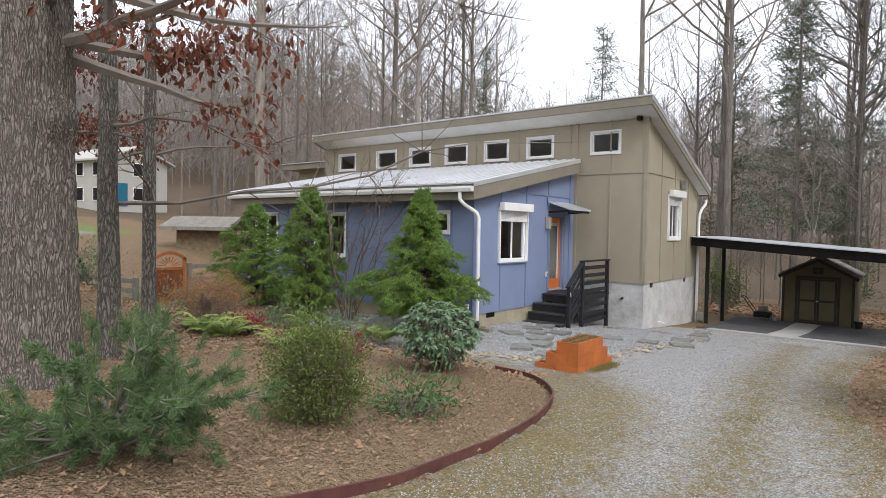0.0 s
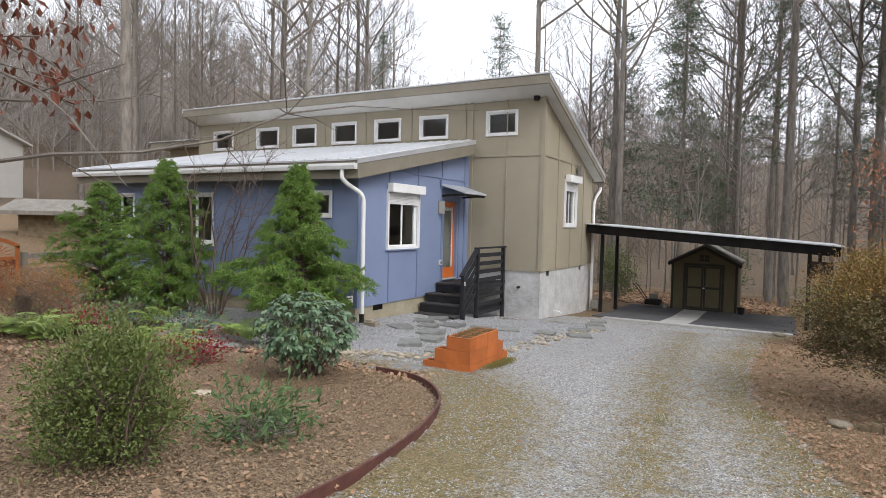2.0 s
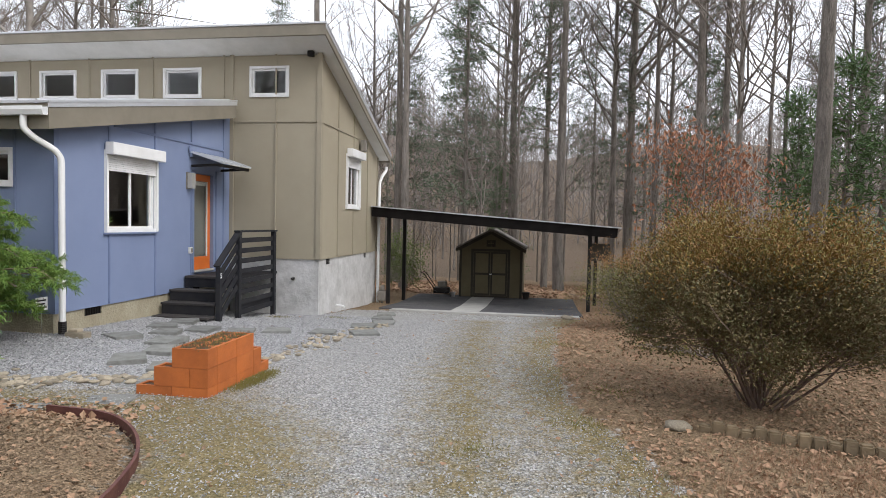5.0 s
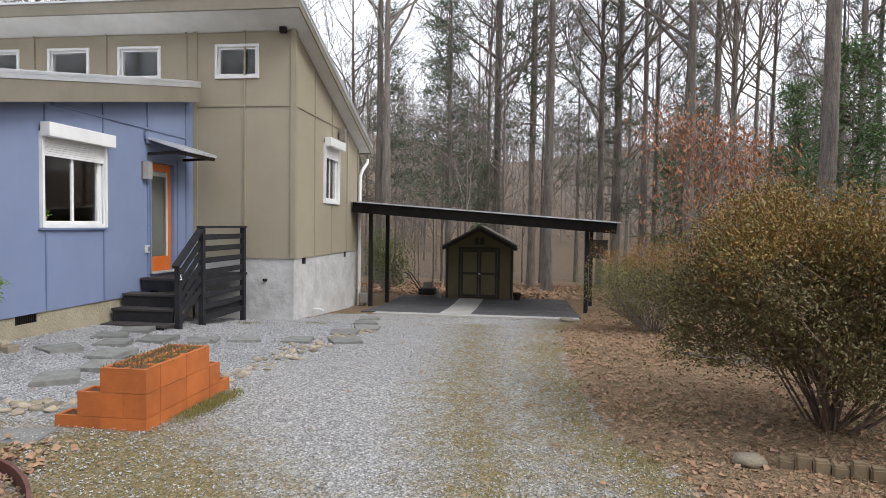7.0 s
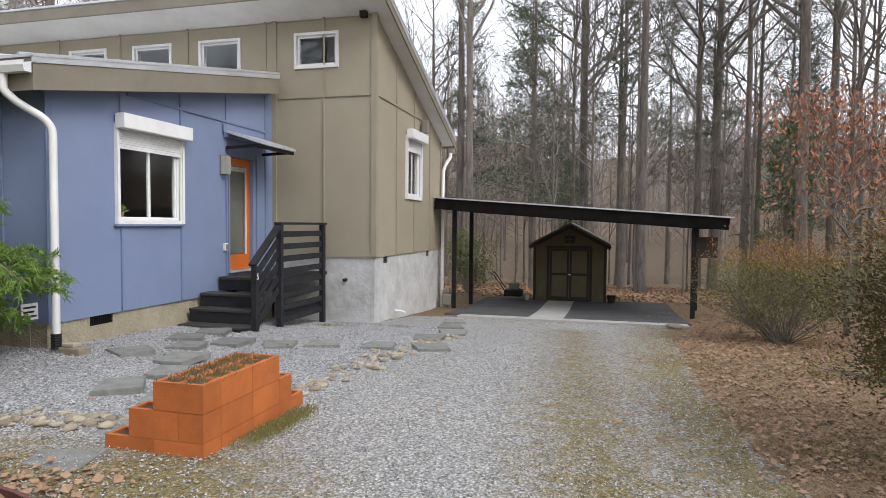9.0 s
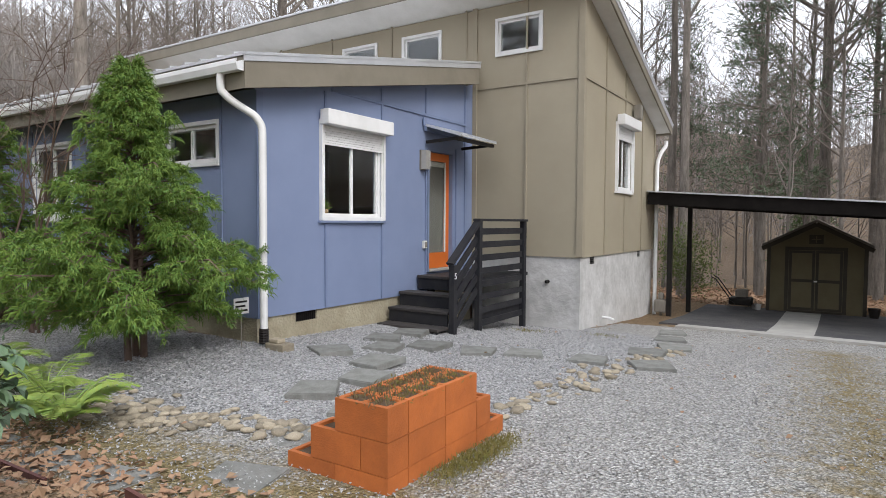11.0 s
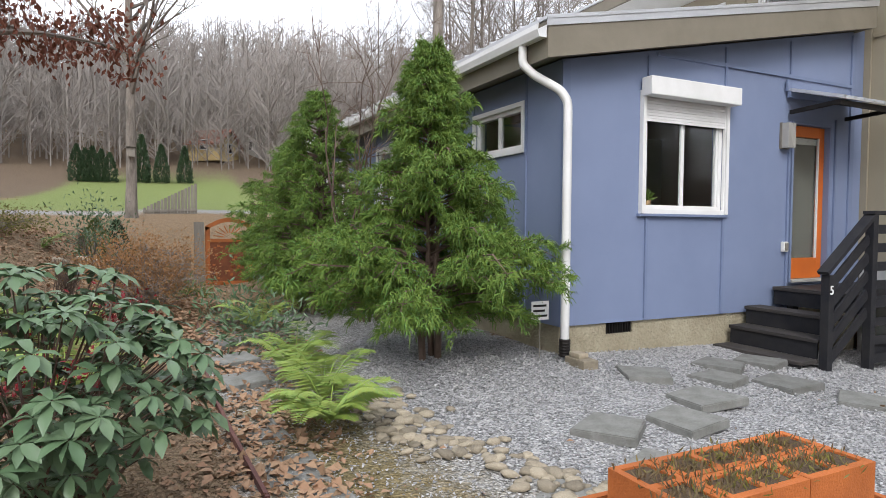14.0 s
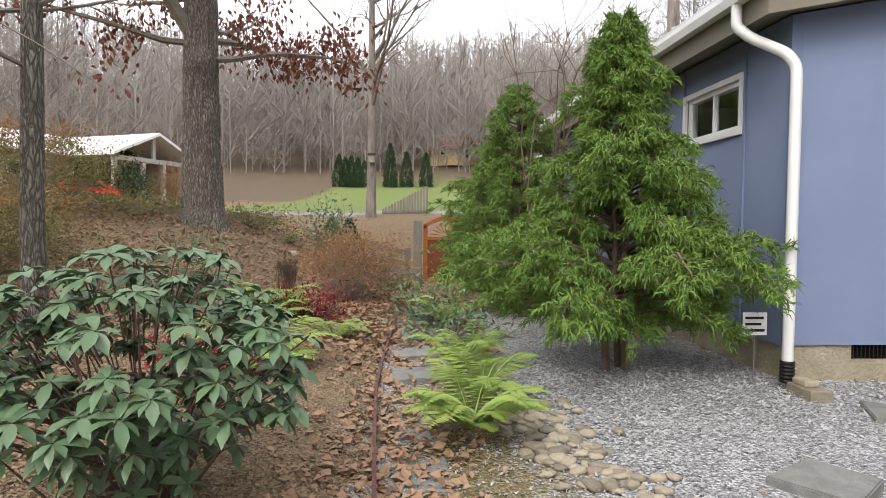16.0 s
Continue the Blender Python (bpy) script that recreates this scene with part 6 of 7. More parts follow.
for k, (ay, ah) in enumerate(((1.7, 3.3), (2.4, 3.0), (3.0, 3.2), (3.7, 3.0), (4.4, 2.7), (7.1, 4.4), (8.8, 3.6), (10.9, 3.5))):
    cone_tree("arborvitae", "dark columnar arborvitae beyond the lawn", -68.4, ay, ah, 0.62, 100 + k, 900, HEDGE, "arborvitae row")
cone_tree("dwarf_conifer", "small dark dwarf conifer on mulch slope", -18.3, 6.75, 1.15, 0.36, 120, 900, HEDGE)
cone_tree("dwarf_conifer", "small rusty dwarf conifer on mulch slope", -18.0, 6.35, 1.0, 0.34, 121, 900, BOX_LEAF)


# ---------------------------------------------------------------- garden pieces
def slab_mesh(seed, w, d, h):
    g = np.random.default_rng(seed)
    bm = bmesh.new()
    n = 4
    pts = [(-w / 2, -d / 2), (w / 2, -d / 2), (w / 2, d / 2), (-w / 2, d / 2)]
    pts = [(a + g.normal(0, 0.03), b + g.normal(0, 0.03)) for a, b in pts]
    lo = [bm.verts.new((a, b, -h)) for a, b in pts]
    hi = [bm.verts.new((a, b, 0)) for a, b in pts]
    bm.faces.new(lo[::-1])
    bm.faces.new(hi)
    for i in range(4):
        j = (i + 1) % 4
        bm.faces.new([lo[i], lo[j], hi[j], hi[i]])
    bmesh.ops.bevel(bm, geom=bm.edges[:], offset=0.008, segments=2, affect="EDGES")
    me = bpy.data.meshes.new("stepping_stone")
    bm.to_mesh(me)
    bm.free()
    me.materials.append(STONE)
    return me


SLABS = [slab_mesh(s, 0.43, 0.37, 0.07) for s in range(5)]
FLAGS = [(-5.83, 10.17, 0.55), (-5.78, 10.81, 0.15), (-6.15, 11.43, 0.05), (-6.9, 11.54, 0.85), (-6.96, 12.62, 0.3), (-6.62, 12.17, 0.2), (-6.97, 13.2, 0.35), (-6.34, 12.72, 0.15), (-5.71, 12.93, 0.25), (-5.17, 13.17, 0.2), (-4.4, 13.28, 0.1),
         (-3.69, 13.4, 0.5), (-3.99, 14.3, 0.2), (-3.81, 15.2, 0.1), (-4.1, 16.2, 0.1), (-4.3, 17.2, 0.3), (-6.05, 8.04, 0.0), (-5.5, 8.09, 0.15), (-6.73, 7.99, 0.1), (-8.1, 8.1, 0.0), (-5.1, 9.32, 0.6), (-4.87, 8.59, 0.3), (-5.17, 10.03, 0.4), (-9.0, 8.15, 0.2), (-9.9, 8.2, 0.1), (-12.6, 8.6, 0.1)]
for k, (x, y, a) in enumerate(FLAGS):
    s = new("stepping_stone", SLABS[k % 5])
    tilt = 3.0 if k in (0, 1, 2) else 1.0
    s.matrix_basis = Matrix.Translation((x, y, ground_z(x, y) + (0.075 if k < 3 else 0.004 if k in (16, 17, 18, 20, 21) else 0.045))) @ Euler((radians(tilt), radians(-tilt * 0.6), a)).to_matrix().to_4x4()
    tagged(s, "grey flagstone slab laid on gravel", "stone", "stepping stones")


def rock_mesh(seed, mat, flat=0.45):
    g = np.random.default_rng(seed)
    bm = bmesh.new()
    bmesh.ops.create_icosphere(bm, subdivisions=2, radius=1)
    sc = (1, g.uniform(0.6, 0.9), flat * g.uniform(0.7, 1.1))
    off = Vector(g.uniform(0, 50, 3))
    for v in bm.verts:
        k = 1 + 0.34 * noise.noise(v.co * 1.1 + off) + 0.12 * noise.noise(v.co * 3 + off)
        v.co = Vector((v.co.x * sc[0] * k, v.co.y * sc[1] * k, v.co.z * sc[2] * k))
    me = bpy.data.meshes.new("rock")
    bm.to_mesh(me)
    bm.free()
    me.materials.append(mat)
    for p in me.polygons:
        p.use_smooth = True
    return me


ROCKS = [rock_mesh(s, RIVER) for s in range(7)]
rock_line = spline([(-7.2, 8.95), (-6.4, 8.98), (-5.75, 9.15), (-5.3, 9.45), (-4.7, 10.05), (-4.2, 10.8), (-4.15, 11.7), (-4.05, 12.8), (-3.8, 14.0), (-3.75, 14.7)], 0.08)
gr = np.random.default_rng(130)
for k in range(300):
    i = gr.integers(len(rock_line))
    if k < 120:
        i = gr.integers(int(len(rock_line) * 0.36))
    x, y = rock_line[i] + gr.normal(0, 0.14, 2)
    if -5.0 < x < -3.9 and 8.7 < y < 10.45:
        continue
    s = gr.uniform(0.03, 0.07)
    r = new("river_rock", ROCKS[k % 7])
    r.matrix_basis = Matrix.Translation((x, y, ground_z(x, y) + s * 0.2)) @ Euler((gr.normal(0, 0.15), gr.normal(0, 0.15), gr.uniform(0, 6.28))).to_matrix().to_4x4()
    r.scale = (s, s, s)
    tagged(r, "rounded tan river rock edging the gravel", "rock", "river rocks")
for x, y, s in ((0.56, 8.95, 0.14), (-15.0, 5.9, 0.28), (-17.5, 6.2, 0.35), (-12.5, 6.6, 0.2), (-9.9, 5.8, 0.2), (-5.6, 5.55, 0.24), (-5.66, 5.15, 0.2), (-4.8, 5.2, 0.13), (-7.35, 11.0, 0.0), (-0.05, 18.1, 0.16)):
    if s:
        r = new("garden_rock", ROCKS[int(abs(x * 7)) % 7])
        r.matrix_basis = Matrix.Translation((x, y, ground_z(x, y) + s * 0.3)) @ Euler((0.1, 0.1, x)).to_matrix().to_4x4()
        r.scale = (s, s, s)
        tagged(r, "pale weathered field rock half sunk in soil", "rock")
blk = thing("stone_block", "pale tan stone block beside the downspout", "stone")
boxes("block", [(-7.5, -7.2, 11.06, 11.24, ground_z(-7.4, 11.1) - 0.03, ground_z(-7.4, 11.1) + 0.07)], RIVER, blk, "", 0.015)
boxes("block", [(-7.46, -7.3, 11.08, 11.2, ground_z(-7.4, 11.1) + 0.07, ground_z(-7.4, 11.1) + 0.12)], RIVER, blk, "", 0.015)

for k in range(21):
    u = k / 20
    x, y = 0.78 + 2.1 * u, 8.92 - 0.6 * u
    z = ground_z(x, y)
    bm = bmesh.new()
    block(bm, -0.051, 0.051, -0.04, 0.04, -0.12, 0.085 + 0.02 * ((k * 5) % 3))
    bmesh.ops.bevel(bm, geom=bm.edges[:], offset=0.014, segments=2, affect="EDGES")
    for q in bm.verts:
        q.co += Vector((0, 0.008, 0.006)) * noise.noise(q.co * 9 + Vector((k, 0, 0)))
    ob = part("edging_timber", bm, LOG)
    ob.matrix_basis = Matrix.Translation((x, y, z)) @ Euler((0.06 * math.sin(k * 3), 0.03 * math.cos(k * 2), -0.28)).to_matrix().to_4x4()
    tagged(ob, "short upright split timber edging the azalea bed", "timber", "timber edging")

wood_edge = thing("path_edging", "low weathered timber edging along leaf path", "edging")
pe = spline([(-5.6, 7.86), (-7.6, 7.8), (-9.4, 7.86), (-11.4, 7.95)], 0.8)
for a, b in zip(pe[:-1], pe[1:]):
    bm = bmesh.new()
    bar(bm, (a[0], a[1], ground_z(*a) + 0.03), (b[0], b[1], ground_z(*b) + 0.03), 0.022, 0.07)
    part("board", bm, STEEL, wood_edge)

sign = thing("yard_sign", "small white yard sign on a wire stake", "sign")
sz = ground_z(-7.77, 10.95)
boxes("panel", [(-7.77, -7.76, 10.84, 11.05, sz + 0.38, sz + 0.57)], WHITE, sign, "white panel with dark print")
for k, (a, b) in enumerate(((10.86, 11.03), (10.86, 11.0), (10.86, 11.02))):
    boxes("print_bar", [(-7.76, -7.757, a, b, sz + 0.41 + 0.052 * k, sz + 0.432 + 0.052 * k)], BLACK, sign)
boxes("stake", [(-7.768, -7.762, 10.94, 10.95, sz - 0.1, sz + 0.38)], GREY_WOOD, sign)


def gate():
    t = thing("garden_gate", "rust orange garden gate with sunburst cut-out", "gate")
    x, y0, y1 = -17.6, 8.57, 9.63
    z = -0.1
    boxes("gate_post", [(x - 0.02, x + 0.12, y0 - 0.24, y0 - 0.03, z - 0.15, z + 1.46)], GREY_WOOD, t, "weathered grey gate post")
    boxes("stile", [(x, x + 0.05, y0, y0 + 0.1, z, z + 1.35)], RUST_WOOD, t)
    boxes("stile", [(x, x + 0.05, y1 - 0.1, y1, z, z + 1.35)], RUST_WOOD, t)
    boxes("rail", [(x, x + 0.05, y0 + 0.1, y1 - 0.1, z, z + 0.1)], RUST_WOOD, t)
    boxes("rail", [(x, x + 0.05, y0 + 0.1, y1 - 0.1, z + 1.0, z + 1.08)], RUST_WOOD, t)
    bm = bmesh.new()
    n = 12
    ym, r = (y0 + y1) / 2, (y1 - y0) / 2
    for k in range(n):
        a, b = y0 + 2 * r * k / n, y0 + 2 * r * (k + 1) / n
        top = lambda y: z + 1.37 + 0.2 * math.cos((y - ym) / r * math.pi / 2)
        hexa(bm, [(x, a, top(a) - 0.1), (x + 0.05, a, top(a) - 0.1), (x + 0.05, b, top(b) - 0.1), (x, b, top(b) - 0.1), (x, a, top(a)), (x + 0.05, a, top(a)), (x + 0.05, b, top(b)), (x, b, top(b))])
    part("arched_top", bm, RUST_WOOD, t)
    boxes("panel", [(x + 0.015, x + 0.03, y0 + 0.1, y1 - 0.1, z + 0.1, z + 1.0)], GATE_PANEL, t, "dark rust backing panel")
    for k in range(9):
        a = math.pi * (k + 0.5) / 9
        bm = bmesh.new()
        bar(bm, (x + 0.03, ym + 0.12 * math.cos(a), z + 1.1 + 0.12 * math.sin(a)), (x + 0.03, ym + 0.36 * math.cos(a), z + 1.1 + 0.3 * math.sin(a)), 0.02, 0.035, (1, 0, 0))
        part("sun_ray", bm, RUST_WOOD, t)
    g = np.random.default_rng(140)
    for k in range(26):
        yy, zz = g.uniform(y0 + 0.16, y1 - 0.16), g.uniform(z + 0.17, z + 0.93)
        boxes("cut_out", [(x + 0.031, x + 0.036, yy - 0.03, yy + 0.03, zz - 0.02, zz + 0.02)], RUST_WOOD, t)
    return t


gate()


def rail_fence(pts, tall, label):
    t = thing("rail_fence", label, "fence")
    for x, y in pts:
        z = ground_z(x, y)
        boxes("post", [(x - 0.07, x + 0.07, y - 0.07, y + 0.07, z - 0.2, z + tall)], GREY_WOOD, t)
    for a, b in zip(pts[:-1], pts[1:]):
        for h in (0.35, 0.68, 1.0):
            bm = bmesh.new()
            bar(bm, (*a, ground_z(*a) + tall * h - 0.12), (*b, ground_z(*b) + tall * h - 0.12), 0.05, 0.13)
            part("rail", bm, GREY_WOOD, t)


rail_fence([(-17.8, 8.2), (-19.0, 7.3)], 0.85, "weathered grey rail fence running from the gate")
rail_fence([(-17.6, 9.75), (-17.6, 11.8), (-17.6, 13.8)], 1.2, "weathered grey rail fence beside the gate")


def picket_fence():
    """A run of grey pickets stepping down to the drive."""
    t = thing("picket_fence", "weathered grey picket fence stepping down to the road", "fence")
    for k in range(16):
        x, y = -29.6 + 0.02 * k, 9.2 - 0.125 * k
        z = ground_z(x, y)
        boxes("picket", [(x - 0.02, x + 0.02, y - 0.05, y + 0.05, z - 0.1, z + 1.35 - 0.066 * k)], GREY_WOOD, t)
    for h in (0.12, 0.3):
        bm = bmesh.new()
        bar(bm, (-29.56, 9.25, ground_z(-29.6, 9.2) + h), (-29.26, 7.3, ground_z(-29.3, 7.3) + h * 0.7), 0.04, 0.1)
        part("rail", bm, GREY_WOOD, t)


picket_fence()


# ---------------------------------------------------------------- neighbouring buildings
def house(name, label, x, y, w, d, tall, turn, wall_mat, roof_mat, windows=4, pitch=0.45, storeys=1, door_mat=None):
    """A gabled house with windows; w runs along its ridge."""
    t = thing(name, label, "house", at=(x, y, ground_z(x, y) - 0.4))
    t.rotation_euler = (0, 0, turn)
    boxes("wall", [(-w / 2, w / 2, -d / 2, d / 2, 0, tall)], wall_mat, t)
    pk = tall + d / 2 * pitch
    for s in (-1, 1):
        bm = bmesh.new()
        v = [bm.verts.new(p) for p in ((s * w / 2, -d / 2, tall), (s * w / 2, d / 2, tall), (s * w / 2, 0, pk), (s * w / 2 - s * 0.1, -d / 2, tall), (s * w / 2 - s * 0.1, d / 2, tall), (s * w / 2 - s * 0.1, 0, pk))]
        bm.faces.new(v[:3])
        bm.faces.new(v[3:][::-1])
        part("gable", bm, wall_mat, t)
        bm = bmesh.new()
        e = 0.5
        a, b = (0, pk + 0.02), (s * (d / 2 + e), tall - e * pitch + 0.02)
        c = [(-w / 2 - e, a[0], a[1]), (w / 2 + e, a[0], a[1]), (w / 2 + e, b[0], b[1]), (-w / 2 - e, b[0], b[1])]
        hexa(bm, c + [(p[0], p[1], p[2] + 0.15) for p in c])
        bmesh.ops.recalc_face_normals(bm, faces=bm.faces)
        part("roof_slope", bm, roof_mat, t)
    for st in range(storeys):
        for k in range(windows):
            u = -w / 2 + w * (k + 0.5) / windows
            zz = (1.3, 0.9)[storeys > 1] + st * 2.15
            for sy in (-1, 1):
                y0 = sy * d / 2
                wd = boxes("window", [(u - 0.5, u + 0.5, min(y0, y0 + sy * 0.05), max(y0, y0 + sy * 0.05), zz, zz + 1.2)], WHITE, t)
                boxes("pane", [(u - 0.42, u + 0.42, min(y0 + sy * 0.05, y0 + sy * 0.06), max(y0 + sy * 0.05, y0 + sy * 0.06), zz + 0.08, zz + 1.12)], BLACK, wd)
        for sx in (-1, 1):
            x0 = sx * w / 2
            wd = boxes("window", [(min(x0, x0 + sx * 0.05), max(x0, x0 + sx * 0.05), -0.5, 0.5, 1.0 + st * 2.15, 2.2 + st * 2.15)], WHITE, t)
            boxes("pane", [(min(x0 + sx * 0.05, x0 + sx * 0.06), max(x0 + sx * 0.05, x0 + sx * 0.06), -0.42, 0.42, 1.08 + st * 2.15, 2.12 + st * 2.15)], BLACK, wd)
    if door_mat:
        boxes("door", [(w / 2, w / 2 + 0.06, -2.0, -1.0, 0.5, 2.5)], door_mat, t)
    return t


TEAL = material("teal_door_paint", (0.02, 0.16, 0.26), 0.5)
house("white_house", "white two-storey neighbour house with teal door", -58, 25.0, 7.0, 6.0, 4.5, radians(10), PALE_WALL, PALE_WALL, 3, 0.4, 2, TEAL)
house("garden_shed", "brown wooden garden shed with grey roof", -24.2, 14.3, 2.0, 1.6, 1.45, radians(35), LOG, GREY_WOOD, 0, 0.35, 0)
house("yellow_house", "small yellow house with red-brown roof far off", -82.8, 15.0, 4.2, 4.0, 2.2, radians(50), YELLOW_WALL, RED_ROOF, 1, 0.8)
house("white_house", "white house partly hidden beyond the lawn", -84, 24, 9, 7, 4.2, radians(15), PALE_WALL, PALE_WALL, 3, 0.4, 1)

wing = thing("rear_wing", "taupe rear wing of the house with pale roof", "house wing")
boxes("wall", [(-22.0, -19.0, 17.5, 21.0, -0.5, 4.8)], TAUPE, wing)
boxes("roof", [(-22.4, -18.96, 16.9, 21.5, 4.8, 5.04)], FASCIA, wing)
boxes("metal_sheet", [(-22.45, -18.95, 16.85, 21.55, 5.044, 5.08)], METAL_ROOF, wing)


def ranch():
    """A long low house with a cross-gabled open porch; its own x runs along the long front, y to the back."""
    x, y = -46.3, -8.74
    z = ground_z(x, y) - 0.05
    t = thing("ranch_house", "tan ranch house with white roof and open gabled porch", "house", at=(x, y, z))
    t.rotation_euler = (0, 0, radians(156))
    boxes("wall", [(-18, -3.2, 3.6, 11, -1.0, 3.1)], TAN_WALL, t, "tan rendered long wall")
    boxes("wall", [(2.4, 3.1, 0.8, 11, -1.0, 3.1)], TAN_WALL, t, "tan rendered porch return wall")
    boxes("wall", [(-3.2, 2.4, 3.9, 11, -1.0, 3.1)], DARK_ROOM, t, "glazed entrance wall")
    for s in (-1, 1):
        bm = bmesh.new()
        c = [(0, -0.6, 4.62), (0, 8.0, 4.62), (s * 3.75, 8.0, 2.98), (s * 3.75, -0.6, 2.98)]
        hexa(bm, c + [(p[0], p[1], p[2] + 0.2) for p in c])
        bmesh.ops.recalc_face_normals(bm, faces=bm.faces)
        part("roof_slope", bm, WHITE, t, "white metal porch roof slope")
        bm = bmesh.new()
        c = [(-19, 7.2, 4.55), (3.4, 7.2, 4.55), (3.4, 7.2 + s * 4.3, 2.98), (-19, 7.2 + s * 4.3, 2.98)]
        hexa(bm, c + [(p[0], p[1], p[2] + 0.18) for p in c])
        bmesh.ops.recalc_face_normals(bm, faces=bm.faces)
        part("roof_slope", bm, WHITE, t, "white metal main roof slope")
    boxes("beam", [(-3.4, 3.4, -0.1, 0.12, 2.75, 3.05)], PALE_WALL, t)
    boxes("king_post", [(-0.13, 0.13, -0.08, 0.1, 3.05, 4.5)], PALE_WALL, t)
    for xx in (-3.2, -0.9, 0.9, 3.0):
        boxes("porch_post", [(xx - 0.13, xx + 0.13, -0.1, 0.12, -0.6, 2.75)], PALE_WALL, t)
    for xx in (-3.0, -1.1, 0.8):
        w = boxes("window", [(xx, xx + 1.6, 3.78, 3.9, 0.1, 2.9)], SOFFIT, t)
        boxes("pane", [(xx + 0.08, xx + 1.52, 3.74, 3.78, 0.18, 2.82)], BLACK, w)
    w = boxes("gable_glazing", [(-2.0, 2.0, 3.7, 3.9, 3.15, 3.9)], BLACK, t)
    for xx in (-7.5, -12.5):
        w = boxes("window", [(xx, xx + 1.3, 3.52, 3.6, 1.3, 2.4)], SOFFIT, t)
        boxes("pane", [(xx + 0.08, xx + 1.22, 3.48, 3.52, 1.38, 2.32)], BLACK, w)
    boxes("porch_floor", [(-3.6, 3.4, -0.3, 3.9, -1.0, 0.0)], CONCRETE, t)


ranch()
shrub("yew_bush", "dark rounded evergreen before the ranch house", -43.6, -9.2, (1.15, 1.15, 2.3), 3000, 0.16, [HEDGE], 150, 10, TWIG, 0.0)
shrub("pampas_grass", "tall tan plumed grass by the ranch porch", -35.8, -3.7, (0.6, 0.6, 1.9), 1500, 0.25, [DRY], 151, 40, DRY, 0.3, aspect=0.08)


def car():
    x, y = -42.6, -11.4
    t = thing("parked_car", "red hatchback parked before the ranch house", "car", at=(x, y, ground_z(x, y)))
    t.rotation_euler = (0, 0, radians(100))
    prof = [(-2.1, 0.35), (-2.15, 0.75), (-1.9, 0.95), (-1.3, 1.0), (-0.6, 1.42), (0.8, 1.45), (1.6, 1.02), (2.1, 0.9), (2.15, 0.4)]
    bm = bmesh.new()
    a = [bm.verts.new((p[0], -0.85, p[1])) for p in prof]
    b = [bm.verts.new((p[0], 0.85, p[1])) for p in prof]
    bm.faces.new(a)
    bm.faces.new(b[::-1])
    for i in range(len(prof)):
        j = (i + 1) % len(prof)
        bm.faces.new([a[j], a[i], b[i], b[j]])
    bmesh.ops.bevel(bm, geom=bm.edges[:], offset=0.08, segments=2, affect="EDGES")
    part("body", bm, CAR_RED, t)
    for s in (-1, 1):
        bm = bmesh.new()
        q = [(-1.1, 1.02), (-0.55, 1.36), (0.7, 1.38), (1.35, 1.02)]
        v = [bm.verts.new((p[0], s * 0.86, p[1])) for p in q]
        bm.faces.new(v)
        part("side_window", bm, BLACK, t)
        for wx in (-1.35, 1.35):
            m = Mesher()
            m.tube([(wx, s * 0.7, 0.33), (wx, s * 0.74, 0.33), (wx, s * 0.86, 0.33), (wx, s * 0.88, 0.33)], [0.2, 0.33, 0.33, 0.2], 14)
            m.build("wheel", BLACK, t)


car()

# mower and pots beside the shed
mower = thing("push_mower", "dark push mower parked beside the shed", "mower")
mx, my = -4.0, 23.6
mz = ground_z(mx, my) + 0.05
boxes("deck", [(mx - 0.28, mx + 0.25, my - 0.22, my + 0.22, mz + 0.1, mz + 0.3)], BLACK, mower, "", 0.05)
boxes("engine", [(mx - 0.14, mx + 0.14, my - 0.14, my + 0.14, mz + 0.3, mz + 0.5)], GREY_WOOD, mower, "", 0.04)
for a in (-0.24, 0.22):
    for b in (-0.24, 0.24):
        m = Mesher()
        m.tube([(mx + a, my + b - 0.03, mz + 0.1), (mx + a, my + b + 0.03, mz + 0.1)], [0.11, 0.11], 12)
        m.build("wheel", BLACK, mower)
for b in (-0.2, 0.2):
    m = Mesher()
    m.tube([(mx - 0.2, my + b, mz + 0.2), (mx - 0.6, my + b, mz + 0.75), (mx - 0.7, my + b, mz + 0.8)], [0.015] * 3, 6)
    m.build("handle_bar", BLACK, mower)
for x, y, r in ((-3.62, 23.55, 0.09), (-3.72, 23.7, 0.07), (-1.2, 23.6, 0.13)):
    z = ground_z(x, y) + 0.04
    m = Mesher()
    m.tube([(x, y, z), (x, y, z + r * 1.8), (x, y, z + r * 1.8), (x, y, z + r * 1.2)], [r * 0.7, r, r * 0.85, r * 0.8], 12)
    tagged(m.build("plant_pot", CONCRETE if x < -2 else BLACK), "small empty plant pot beside the shed", "pot", "pots by the shed")

sill = thing("potted_plant", "small green plant in tan pot behind window", "plant")
m = Mesher()
m.tube([(BX - 0.28, 12.62, 1.5), (BX - 0.28, 12.62, 1.64), (BX - 0.28, 12.62, 1.62)], [0.06, 0.08, 0.06], 12)
m.build("pot", TERRACOTTA, sill)
gp = np.random.default_rng(160)
p = np.tile([BX - 0.28, 12.62, 1.63], (40, 1))
v, f = leaf_arrays(p, gp.normal(0, 0.5, (40, 3)) + [0, 0, 0.9], 0.16, 0.035, gp)
raw("foliage", v, f, CYPRESS, sill)
tagged(boxes("shelf", [(BX - 0.42, BX - 0.17, 12.45, 13.55, 1.46, 1.5)], DARK_ROOM), "plain inside window shelf", "shelf")


